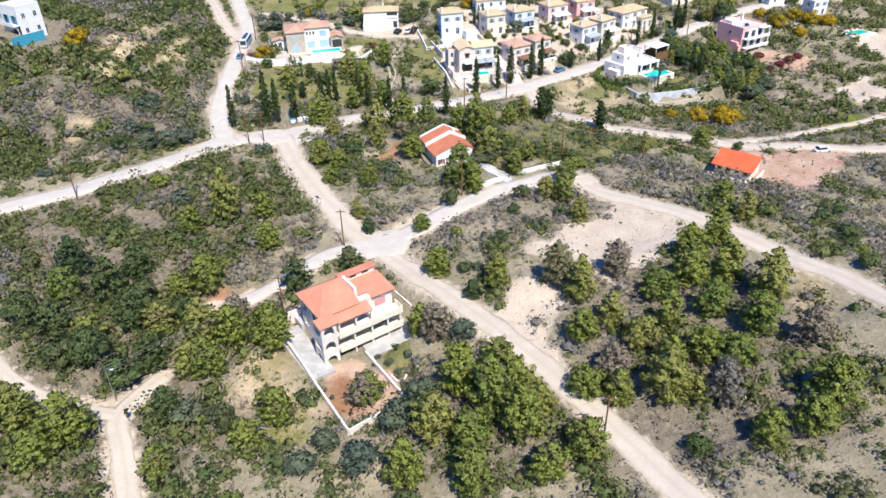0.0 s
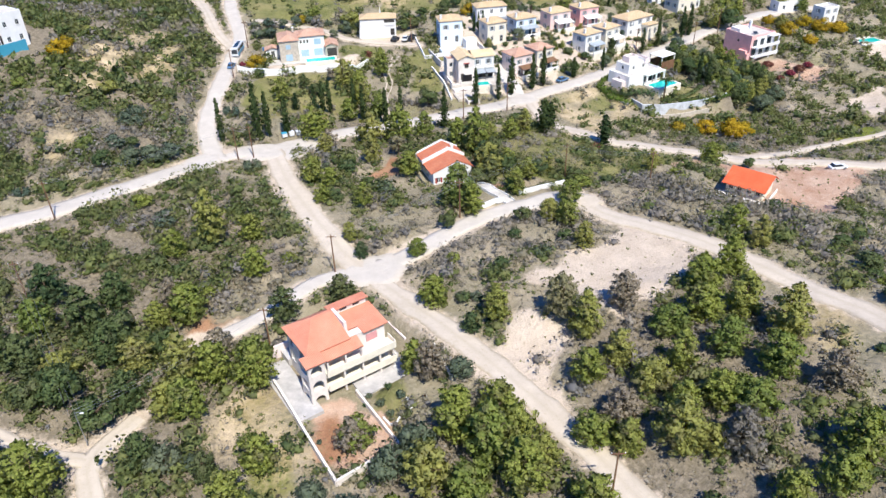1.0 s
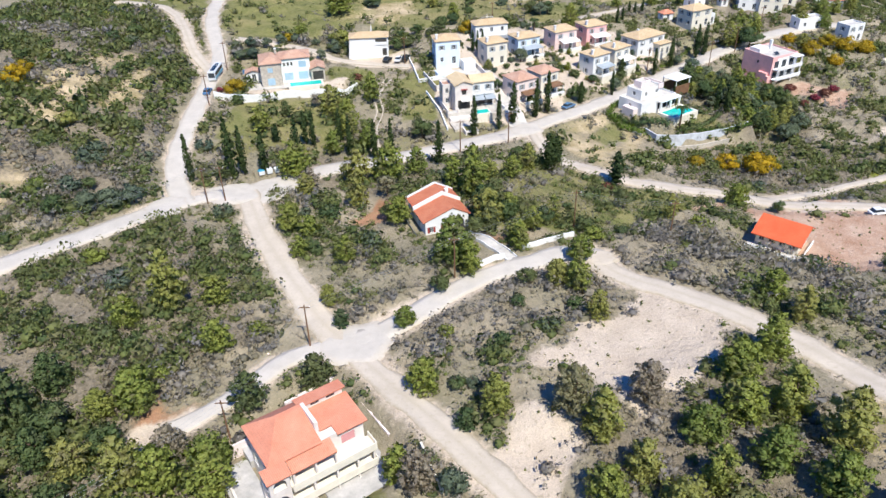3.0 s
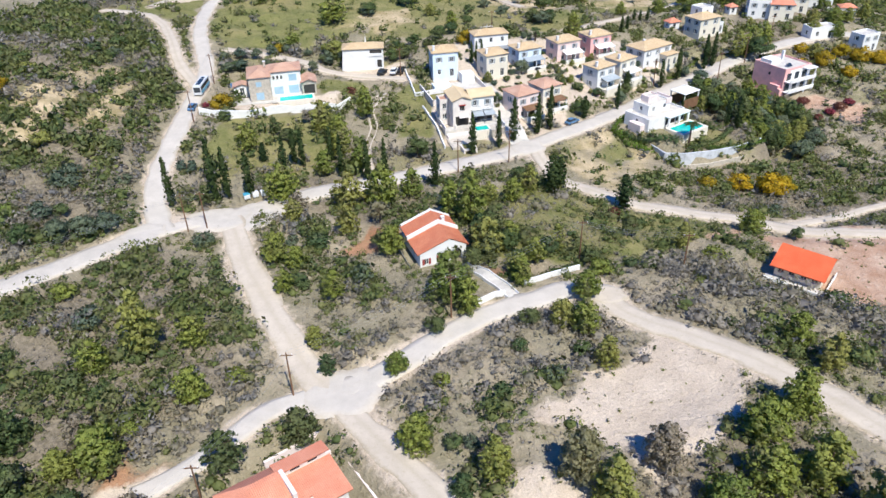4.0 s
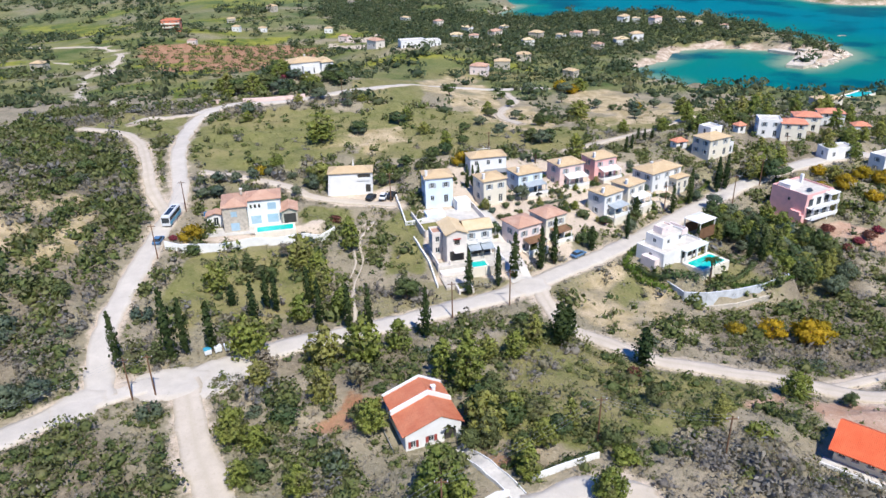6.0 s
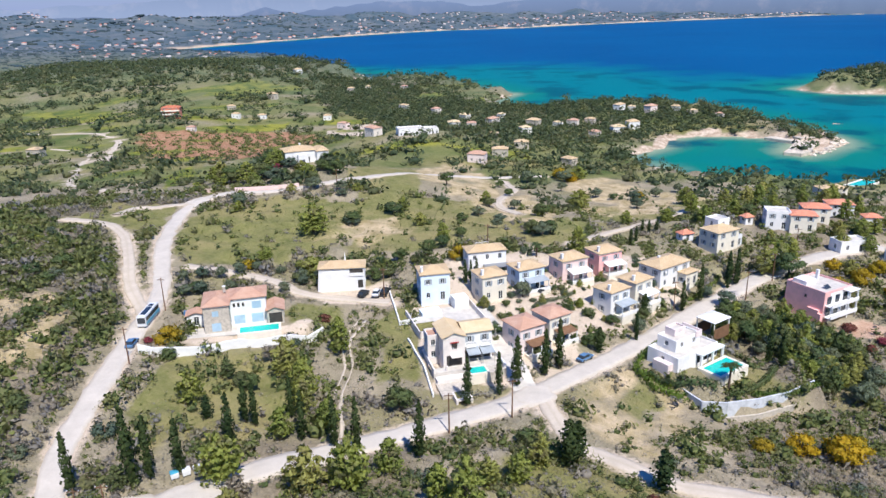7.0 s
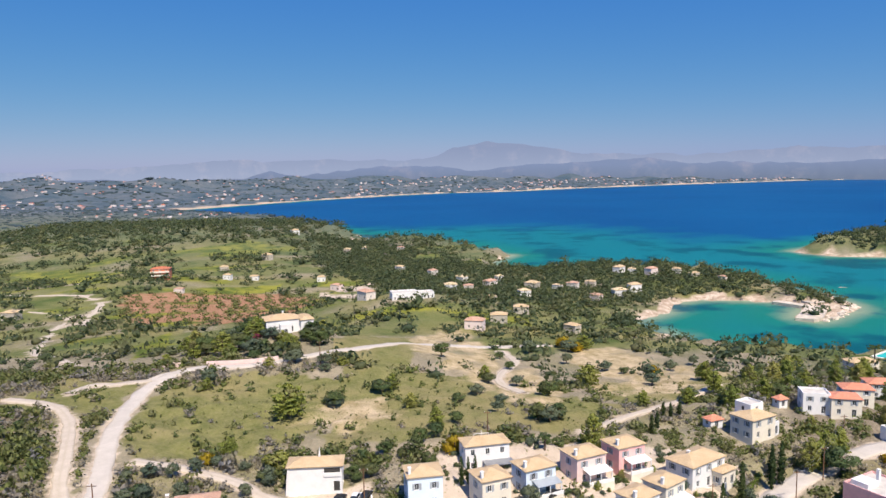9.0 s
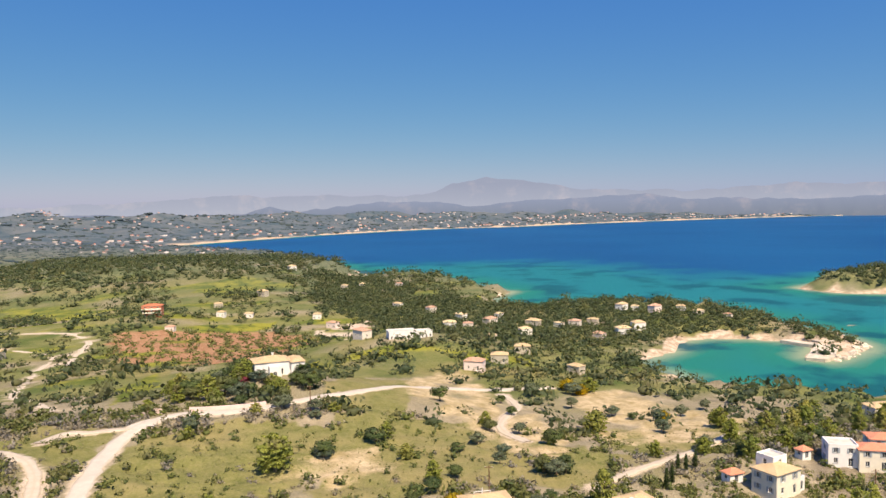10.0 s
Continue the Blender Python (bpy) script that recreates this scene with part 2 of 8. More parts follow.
# ---- ground cover, as outlines ----
ZONES = {
    "sand": [[(15, 107.5), (23.1, 113.4), (35.3, 121.5), (43.5, 116), (45.1, 113), (38.6, 104), (30.9, 96.5), (25.7, 101.4)],
             [(7, 93), (13, 101), (19, 98), (20, 89), (16, 80), (12, 84)],
             [(-32, 100), (-36, 104), (-41, 101), (-37, 97)], [(-7, 124), (-3, 127), (2, 126), (-4, 119)],
             [(3, 203), (1, 240), (8, 261), (58, 272), (82, 264), (64, 243), (40, 222), (22, 205)], [(-22, 240), (-23, 248), (-6, 250), (-6, 241)], [(-80, 640), (-42, 690), (-26, 650), (-48, 588)], [(118, 206), (130, 214), (140, 200), (124, 196)], [(140, 240), (150, 248), (168, 256), (160, 240), (146, 226)], [(-54, 213), (-48, 222), (-22, 228), (-24, 223)]],
    "soil": [[(54.1, 157.6), (62.9, 163.9), (68.4, 139.9), (74.4, 131.4), (85.6, 137.2), (100.2, 159.2), (91.4, 164)],
             [(104, 236), (112, 240), (128, 232), (118, 224)], [(-22.5, 87.5), (-14, 73), (-6.5, 78.5), (-13.4, 90)]],
    "red": [[(-16, 153), (-10, 160), (-6, 158), (-9, 152)], [(11, 139), (12.5, 146), (19, 145), (22, 140)], [(-20, 84), (-15.5, 76), (-13, 78), (-16, 86)],
            [(-207, 601), (-110, 640), (-62, 604), (-74, 508), (-110, 478), (-150, 490), (-180, 530)], [(-32, 99), (-35, 103), (-40, 108), (-42, 103)]],
    "grass": [[(-6, 206), (-9, 238), (0, 236), (2, 208)], [(12, 146), (14, 176), (26, 182), (46, 171), (62, 165), (50, 153), (30, 145)], [(-52.8, 190), (-50, 212), (-27.8, 219.9), (-19.8, 197.7), (-30.8, 185.8), (-44.1, 180)],
              [(-72.9, 281.8), (-74, 310), (-50.2, 321), (-20, 320), (-22, 280), (-38.3, 264.5), (-63, 260)],
              [(42.5, 203), (50, 212), (51, 200), (44, 193)], [(-20, 268), (-22, 330), (26, 336), (62, 302), (44, 276)], [(60, 305), (66, 340), (112, 345), (100, 312)],
              [(-30, 226), (-29, 238), (-17, 238), (-18, 226)], [(64, 222), (75, 214), (84, 204), (70, 204)],
              [(-110, 280), (-108, 320), (-82, 318), (-80, 290)], [(-22, 80), (-30, 84), (-26, 74), (-20, 72)],
              [(-400, 800), (-299, 777), (-269, 712), (-370, 748)], [(-264, 853), (-216, 868), (-209, 824), (-244, 812)], [(-235, 603), (-204, 584), (-190, 530), (-199, 515)], [(-200, 400), (-120, 460), (-100, 420), (-140, 380)],
              [(-10, 330), (-30, 345), (-25, 400), (10, 420), (0, 340)], [(-12.5, 89.5), (-6, 79.5), (-3.5, 83), (-7, 91)]],
    "pale": [[(-34.3, 87.9), (-29.5, 90.5), (-24.2, 86.7), (-21.3, 80.8), (-15.8, 73.2), (-18.9, 72.4), (-24.2, 76.9), (-29.8, 77.5), (-34.3, 80.9)], [(54, 84), (52, 100), (62, 96), (66, 80), (58, 74)], [(31.2, 200), (48, 218.7), (53.8, 211.6), (59.8, 201.8), (53.2, 191), (40, 182), (32.5, 187)],
             [(-3, 372), (0, 425), (22, 445), (33, 400), (33, 334), (20, 309), (12, 338)], [(28, 305), (30, 350), (44, 360), (52, 320), (40, 296)],
             [(60, 318), (62, 400), (90, 414), (112, 345), (102, 328), (84, 312)], [(-93, 201), (-90, 225), (-84, 223), (-82, 204), (-86, 182), (-91, 184)],
             [(-80, 196), (-78, 222), (-72, 210), (-70, 195)], [(-97, 187), (-96, 191), (-84, 184), (-85, 180)], [(-96, 172), (-90, 173), (-82, 162), (-84, 152), (-88, 154)], [(-95, 200), (-91, 216), (-81, 230), (-79, 224), (-87, 210), (-90, 199)], [(-30, 285), (-26, 300), (-8, 305), (-2, 290), (-16, 280)]],
    "flowers": [[(-170, 638), (-113, 684), (-110, 655), (-154, 615)], [(-330, 690), (-320, 715), (-230, 705), (-240, 680)],
                [(106, 178), (112, 192), (120, 192), (118, 182)], [(-400, 800), (-299, 777), (-269, 712), (-370, 748)], [(-264, 853), (-216, 898), (-130, 900), (-150, 868), (-209, 824)], [(-10, 820), (-6, 862), (26, 864), (22, 826)], [(-123, 406), (-124, 459), (-105, 409), (-101, 359)]],
}
WOODS = [[(58, 190), (64, 196), (92, 205), (116, 200), (112, 170), (76, 168), (58, 178)], [(-125, 135), (-66, 152), (-64, 200), (-68, 240), (-84, 265), (-102, 290), (-125, 290)], [(-110, 112), (-80, 128), (-60, 144), (-48, 154), (-36, 140), (-26, 118), (-46, 108), (-80, 100)],
         [(-70, 60), (-70, 112), (-45, 112), (-22, 94), (-28, 74), (-40, 62)], [(18, 60), (20, 92), (44, 112), (54, 92), (52, 60)],
         [(-8, 62), (-8, 82), (14, 80), (22, 62)], [(-34, 176), (-30, 186), (0, 186), (4, 152), (-8, 160)], [(62, 226), (80, 240), (110, 225), (100, 200), (84, 202)],
         [(100, 255), (120, 262), (180, 340), (160, 370), (110, 330)], [(40, 395), (90, 420), (120, 440), (130, 540), (60, 560), (20, 480)]]


def zone(kind, x, y, soft=2.0):
    w = np.zeros(x.shape)
    for poly in ZONES[kind]:
        xs, ys = [p[0] for p in poly], [p[1] for p in poly]
        m = (x > min(xs) - 8) & (x < max(xs) + 8) & (y > min(ys) - 8) & (y < max(ys) + 8)
        if m.any():
            s = within(poly, x[m], y[m]) + 1.2 * bare_wave(x[m], y[m])
            w[m] = np.maximum(w[m], np.clip(0.5 + s / soft, 0, 1))
    return w


def steps(lo, hi, fine_lo, fine_hi, fine, grow):
    """Grid lines: even and fine in the middle, ever wider outside."""
    mid = list(np.arange(fine_lo, fine_hi, fine))
    up, s = [fine_hi], fine
    while up[-1] < hi:
        s = min(s * grow, 42)
        up.append(up[-1] + s)
    down, s = [fine_lo], fine
    while down[-1] > lo:
        s *= grow * 1.02
        down.append(down[-1] - s)
    return np.array(down[:0:-1] + mid + up)


def mesh_of(name, verts, faces):
    """A mesh from arrays of places and of triangles or quads."""
    me = bpy.data.meshes.new(name)
    k = faces.shape[1]
    me.vertices.add(len(verts)), me.loops.add(faces.size), me.polygons.add(len(faces))
    me.vertices.foreach_set("co", np.ascontiguousarray(verts, np.float32).ravel())
    me.loops.foreach_set("vertex_index", np.ascontiguousarray(faces, np.int32).ravel())
    me.polygons.foreach_set("loop_start", np.arange(0, faces.size, k, dtype=np.int32))
    me.update(calc_edges=True)
    me.validate()
    return me


def set_normals(me, values):
    """Soft shading of foliage: each leaf takes the slope of the clump that it sits on."""
    smooth(me)
    a = me.attributes.new("custom_normal", "FLOAT_VECTOR", "POINT")
    a.data.foreach_set("vector", np.ascontiguousarray(values, np.float32).ravel())
    me.update()


def paint(me, name, values):
    a = me.attributes.new(name, "FLOAT_COLOR", "POINT")
    a.data.foreach_set("color", np.ascontiguousarray(values, np.float32).ravel())


def smooth(me):
    me.polygons.foreach_set("use_smooth", np.ones(len(me.polygons), bool))


def sheet(xs, ys):
    X, Y = np.meshgrid(xs, ys)
    i = np.arange(len(xs) * len(ys)).reshape(len(ys), len(xs))
    return X.ravel(), Y.ravel(), np.stack([i[:-1, :-1], i[:-1, 1:], i[1:, 1:], i[1:, :-1]], -1).reshape(-1, 4)


# ---- materials ----
def node_mat(name):
    m = bpy.data.materials.new(name)
    m.use_nodes = True
    t = m.node_tree
    return m, t, t.nodes["Principled BSDF"], t.links.new


def noise_tex(t, scale, detail=4.0, rough=0.6, coords=None):
    n = t.nodes.new("ShaderNodeTexNoise")
    n.inputs["Scale"].default_value, n.inputs["Detail"].default_value, n.inputs["Roughness"].default_value = scale, detail, rough
    if coords is not None:
        t.links.new(coords, n.inputs["Vector"])
    return n


def mixer(t, fac, a, b, kind="MIX"):
    """A colour mix; fac, a and b are sockets, numbers or colours."""
    n = t.nodes.new("ShaderNodeMix")
    n.data_type, n.blend_type = "RGBA", kind
    for s, v in ((n.inputs[0], fac), (n.inputs[6], a), (n.inputs[7], b)):
        if isinstance(v, bpy.types.NodeSocket):
            t.links.new(v, s)
        elif isinstance(v, (int, float)):
            s.default_value = v
        else:
            s.default_value = (*v, 1)
    return n.outputs[2]


def ramp(t, value, lo, hi, a=0.0, b=1.0):
    n = t.nodes.new("ShaderNodeMapRange")
    n.inputs[1].default_value, n.inputs[2].default_value, n.inputs[3].default_value, n.inputs[4].default_value = lo, hi, a, b
    t.links.new(value, n.inputs[0])
    return n.outputs[0]


def math_node(t, op, a, b):
    n = t.nodes.new("ShaderNodeMath")
    n.operation = op
    for s, v in ((n.inputs[0], a), (n.inputs[1], b)):
        if isinstance(v, (int, float)):
            s.default_value = v
        else:
            t.links.new(v, s)
    return n.outputs[0]


def bump(t, bsdf, height, strength, distance):
    n = t.nodes.new("ShaderNodeBump")
    n.inputs["Strength"].default_value, n.inputs["Distance"].default_value = strength, distance
    t.links.new(height, n.inputs["Height"])
    t.links.new(n.outputs[0], bsdf.inputs["Normal"])


def attr(t, name):
    n = t.nodes.new("ShaderNodeAttribute")
    n.attribute_name = name
    return n


def where(t):
    return t.nodes.new("ShaderNodeNewGeometry").outputs["Position"]


def ground_material():
    m, t, p, link = node_mat("ground")
    pos = where(t)
    big, mid, fine, grain = (noise_tex(t, s, 5, 0.62, pos).outputs["Fac"] for s in (0.045, 0.22, 1.3, 6.0))
    a, b = attr(t, "cover"), attr(t, "cover_b")
    sa, sb = t.nodes.new("ShaderNodeSeparateColor"), t.nodes.new("ShaderNodeSeparateColor")
    link(a.outputs["Color"], sa.inputs[0]), link(b.outputs["Color"], sb.inputs[0])
    sc = t.nodes.new("ShaderNodeSeparateColor")
    link(attr(t, "cover_c").outputs["Color"], sc.inputs[0])
    dry = mixer(t, ramp(t, mid, 0.35, 0.68), (0.27, 0.225, 0.15), (0.45, 0.375, 0.27))
    dry = mixer(t, ramp(t, fine, 0.54, 0.66, 0, 0.75), dry, (0.56, 0.475, 0.365))
    dry = mixer(t, ramp(t, grain, 0.52, 0.7, 0, 0.6), dry, (0.19, 0.17, 0.125))
    weeds = mixer(t, ramp(t, fine, 0.35, 0.65), (0.148, 0.14, 0.076), (0.345, 0.297, 0.206))
    base = mixer(t, ramp(t, math_node(t, "ADD", math_node(t, "MULTIPLY", fine, 0.45), math_node(t, "MULTIPLY", big, 0.6)), 0.44, 0.60), dry, weeds)
    grass = mixer(t, ramp(t, mid, 0.3, 0.7), (0.125, 0.14, 0.042), (0.25, 0.235, 0.088))
    grass = mixer(t, ramp(t, fine, 0.48, 0.7, 0, 0.7), grass, (0.29, 0.25, 0.125))
    grass = mixer(t, ramp(t, big, 0.45, 0.62, 0, 0.55), grass, (0.33, 0.265, 0.135))
    grass = mixer(t, ramp(t, grain, 0.55, 0.7, 0, 0.5), grass, (0.10, 0.11, 0.035))
    pale = mixer(t, ramp(t, mid, 0.35, 0.65), (0.34, 0.27, 0.135), (0.60, 0.47, 0.305))
    pale = mixer(t, ramp(t, fine, 0.55, 0.68, 0, 0.6), pale, (0.26, 0.23, 0.09))
    sand = mixer(t, ramp(t, mid, 0.3, 0.7), (0.50, 0.405, 0.31), (0.65, 0.54, 0.425))
    sand = mixer(t, ramp(t, fine, 0.58, 0.7, 0, 0.6), sand, (0.30, 0.25, 0.165))
    soil = mixer(t, ramp(t, mid, 0.3, 0.7), (0.40, 0.235, 0.15), (0.56, 0.40, 0.295))
    soil = mixer(t, ramp(t, fine, 0.55, 0.7, 0, 0.5), soil, (0.60, 0.49, 0.40))
    meadow = mixer(t, ramp(t, noise_tex(t, 0.03, 6, 0.65, pos).outputs["Fac"], 0.36, 0.64), (0.085, 0.12, 0.033), (0.22, 0.215, 0.085))
    bloom = mixer(t, ramp(t, noise_tex(t, 0.06, 5, 0.65, pos).outputs["Fac"], 0.4, 0.62), (0.10, 0.135, 0.026), (0.27, 0.265, 0.045))
    floor_ = mixer(t, ramp(t, fine, 0.3, 0.7), (0.14, 0.118, 0.08), (0.315, 0.262, 0.19))
    # aerial haze of the far land, painted as a blue-grey base colour
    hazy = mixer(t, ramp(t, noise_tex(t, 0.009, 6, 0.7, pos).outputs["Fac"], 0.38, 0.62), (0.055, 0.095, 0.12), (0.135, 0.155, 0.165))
    rock = mixer(t, ramp(t, mid, 0.38, 0.62), (0.40, 0.29, 0.20), (0.68, 0.56, 0.43))
    rock = mixer(t, ramp(t, fine, 0.5, 0.66, 0, 0.6), rock, (0.27, 0.19, 0.125))
    red = mixer(t, ramp(t, mid, 0.3, 0.7), (0.30, 0.145, 0.075), (0.44, 0.255, 0.155))
    red = mixer(t, ramp(t, fine, 0.52, 0.66, 0, 0.5), red, (0.24, 0.20, 0.10))
    edge = math_node(t, "MULTIPLY", math_node(t, "SUBTRACT", fine, 0.5), 0.9)
    col = base
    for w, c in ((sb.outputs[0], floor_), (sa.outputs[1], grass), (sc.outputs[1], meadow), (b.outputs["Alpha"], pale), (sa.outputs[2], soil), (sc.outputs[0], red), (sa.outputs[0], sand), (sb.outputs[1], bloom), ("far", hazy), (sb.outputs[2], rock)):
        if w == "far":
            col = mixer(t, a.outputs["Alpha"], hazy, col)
            continue
        col = mixer(t, ramp(t, math_node(t, "ADD", w, math_node(t, "MULTIPLY", edge, math_node(t, "GREATER_THAN", w, 0.01))), 0.3, 0.7), col, c)
    link(mixer(t, ramp(t, grain, 0.3, 0.7), mixer(t, 1.0, col, (0.78, 0.78, 0.78), "MULTIPLY"), mixer(t, 1.0, col, (1.14, 1.14, 1.14), "MULTIPLY")), p.inputs["Base Color"])
    p.inputs["Roughness"].default_value = 0.95
    p.inputs["Specular IOR Level"].default_value = 0.15
    bump(t, p, math_node(t, "ADD", math_node(t, "MULTIPLY", fine, 1.0), math_node(t, "MULTIPLY", grain, 0.3)), 0.7, 0.6)
    return m


def road_material(name, light, dark, spot, scale=0.35):
    m, t, p, link = node_mat(name)
    pos = where(t)
    a, b, c = (noise_tex(t, s, 5, 0.6, pos).outputs["Fac"] for s in (scale, 1.8, 9.0))
    col = mixer(t, ramp(t, a, 0.3, 0.7), dark, light)
    col = mixer(t, ramp(t, b, 0.55, 0.75, 0, 0.6), col, spot)
    across = t.nodes.new("ShaderNodeSeparateColor")
    link(attr(t, "across").outputs["Color"], across.inputs[0])
    col = mixer(t, math_node(t, "MULTIPLY", ramp(t, across.outputs[0], 0.72, 1.0), ramp(t, b, 0.3, 0.6)), col, spot)
    col = mixer(t, math_node(t, "MULTIPLY", across.outputs[1], ramp(t, a, 0.2, 0.7, 0.15, 0.5)), col, spot)
    link(mixer(t, ramp(t, c, 0.3, 0.75, 0.0, 0.35), col, mixer(t, 1.0, col, (0.6, 0.6, 0.6), "MULTIPLY")), p.inputs["Base Color"])
    p.inputs["Roughness"].default_value = 0.9
    p.inputs["Specular IOR Level"].default_value = 0.2
    bump(t, p, math_node(t, "ADD", b, math_node(t, "MULTIPLY", c, 0.4)), 0.5, 0.12)
    return m


def plain_material(name, color, rough=0.8, vary=0.12, scale=0.8, relief=0.05, metal=0.0, spec=0.3):
    """Paint, plaster, stone and the like: two scales of stains and a little relief."""
    m, t, p, link = node_mat(name)
    pos = where(t)
    a, b = noise_tex(t, scale, 5, 0.6, pos).outputs["Fac"], noise_tex(t, scale * 9, 4, 0.6, pos).outputs["Fac"]
    lo, hi = [c * (1 - vary * 1.6) for c in color], [min(1, c * (1 + vary * 0.6)) for c in color]
    col = mixer(t, ramp(t, a, 0.3, 0.65), lo, hi)
    link(mixer(t, ramp(t, b, 0.45, 0.75, 0, vary * 2), col, [c * 0.7 for c in color]), p.inputs["Base Color"])
    p.inputs["Roughness"].default_value, p.inputs["Metallic"].default_value, p.inputs["Specular IOR Level"].default_value = rough, metal, spec
    bump(t, p, b, 0.4, relief)
    return m


def tile_material(name, color, pale, scale=1.0):
    """Barrel roof tiles: rows of ridges down the slope, told by the height and the sides, with weathering."""
    m, t, p, link = node_mat(name)
    uv = attr(t, "slope").outputs["Vector"]
    wave = t.nodes.new("ShaderNodeTexWave")
    wave.wave_type, wave.bands_direction = "BANDS", "X"
    wave.inputs["Scale"].default_value, wave.inputs["Distortion"].default_value = 1.35 * scale, 0.15
    link(uv, wave.inputs["Vector"])
    rows = t.nodes.new("ShaderNodeTexWave")
    rows.wave_type, rows.bands_direction, rows.wave_profile = "BANDS", "Y", "SAW"
    rows.inputs["Scale"].default_value, rows.inputs["Distortion"].default_value = 0.8 * scale, 0.2
    link(uv, rows.inputs["Vector"])
    a, b = noise_tex(t, 0.5, 4, 0.6, where(t)).outputs["Fac"], noise_tex(t, 4.5, 3, 0.7, where(t)).outputs["Fac"]
    col = mixer(t, ramp(t, a, 0.3, 0.7), color, pale)
    col = mixer(t, ramp(t, b, 0.4, 0.75, 0, 0.45), col, [c * 0.62 for c in color])
    col = mixer(t, ramp(t, wave.outputs["Fac"], 0.0, 0.35, 0.35, 0.0), col, [c * 0.5 for c in color])
    col = mixer(t, ramp(t, rows.outputs["Fac"], 0.0, 0.2, 0.2, 0.0), col, [c * 0.5 for c in color])
    link(col, p.inputs["Base Color"])
    p.inputs["Roughness"].default_value = 0.85
    bump(t, p, math_node(t, "ADD", wave.outputs["Fac"], math_node(t, "MULTIPLY", rows.outputs["Fac"], 0.5)), 0.8, 0.06)
    return m


def leaf_material(name, dark, light, dry, by_object=True, wear=0.0):
    """Foliage: each tuft its own green, each plant its own hue."""
    m, t, p, link = node_mat(name)
    geo = t.nodes.new("ShaderNodeNewGeometry")
    tuft = geo.outputs["Random Per Island"]
    if by_object:
        plant = t.nodes.new("ShaderNodeObjectInfo").outputs["Random"]
    else:
        s = t.nodes.new("ShaderNodeSeparateColor")
        link(attr(t, "tint").outputs["Color"], s.inputs[0])
        plant = s.outputs[0]
    n = noise_tex(t, 0.9, 3, 0.6, geo.outputs["Position"]).outputs["Fac"]
    col = mixer(t, tuft, dark, light)
    col = mixer(t, ramp(t, plant, 0.55, 1.0, 0, 0.65), col, dry)
    col = mixer(t, ramp(t, plant, 0.0, 0.35, 0.55, 0.0), col, [dark[0] * 0.75, dark[1] * 0.95, dark[2] * 1.3])
    col = mixer(t, ramp(t, n, 0.5, 0.72, 0, 0.5), col, mixer(t, 0.5, light, dry))
    worn = noise_tex(t, 0.33, 3, 0.55, geo.outputs["Position"]).outputs["Fac"]
    col = mixer(t, ramp(t, worn, 0.54, 0.68, 0, wear), col, (0.20, 0.17, 0.115))
    link(col, p.inputs["Base Color"])
    p.inputs["Roughness"].default_value, p.inputs["Specular IOR Level"].default_value = 0.7, 0.25
    glow = t.nodes.new("ShaderNodeBsdfTranslucent")
    link(mixer(t, 1.0, col, (1.25, 1.2, 0.7), "MULTIPLY"), glow.inputs["Color"])
    both = t.nodes.new("ShaderNodeMixShader")
    both.inputs[0].default_value = 0.42
    link(p.outputs[0], both.inputs[1]), link(glow.outputs[0], both.inputs[2])
    link(both.outputs[0], t.nodes["Material Output"].inputs["Surface"])
    return m


def water_material():
    m, t, p, link = node_mat("sea_water")
    pos = where(t)
    s = t.nodes.new("ShaderNodeSeparateColor")
    link(attr(t, "depth").outputs["Color"], s.inputs[0])
    patch = noise_tex(t, 0.016, 4, 0.6, pos).outputs["Fac"]
    broad = noise_tex(t, 0.0022, 4, 0.55, pos).outputs["Fac"]
    shallow = mixer(t, s.outputs[2], mixer(t, s.outputs[0], (0.28, 0.32, 0.21), (0.003, 0.165, 0.13)), (0.0, 0.15, 0.18))
    shallow = mixer(t, ramp(t, patch, 0.51, 0.60, 0, 0.85), shallow, (0.0, 0.07, 0.10))
    deep = mixer(t, ramp(t, broad, 0.35, 0.65), (0.0, 0.06, 0.18), (0.0, 0.08, 0.215))
    turn = ramp(t, math_node(t, "ADD", s.outputs[1], math_node(t, "MULTIPLY", math_node(t, "SUBTRACT", patch, 0.5), 0.5)), 0.18, 0.75)
    link(mixer(t, turn, shallow, deep), p.inputs["Base Color"])
    p.inputs["Roughness"].default_value, p.inputs["IOR"].default_value, p.inputs["Specular IOR Level"].default_value = 0.4, 1.33, 0.03
    bump(t, p, noise_tex(t, 0.55, 4, 0.6, pos).outputs["Fac"], 0.35, 0.5)
    return m


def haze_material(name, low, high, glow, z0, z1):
    """Far-off land as a pale backdrop: aerial haze painted as emission, graded by height."""
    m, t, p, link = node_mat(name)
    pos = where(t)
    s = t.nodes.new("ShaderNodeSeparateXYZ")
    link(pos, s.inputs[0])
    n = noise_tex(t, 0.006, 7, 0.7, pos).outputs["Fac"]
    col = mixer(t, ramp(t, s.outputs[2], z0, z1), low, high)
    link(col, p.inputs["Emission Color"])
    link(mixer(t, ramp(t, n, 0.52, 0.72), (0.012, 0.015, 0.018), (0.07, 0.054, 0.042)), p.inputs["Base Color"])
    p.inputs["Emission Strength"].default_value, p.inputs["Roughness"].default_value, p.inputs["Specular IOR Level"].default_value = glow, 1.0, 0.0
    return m


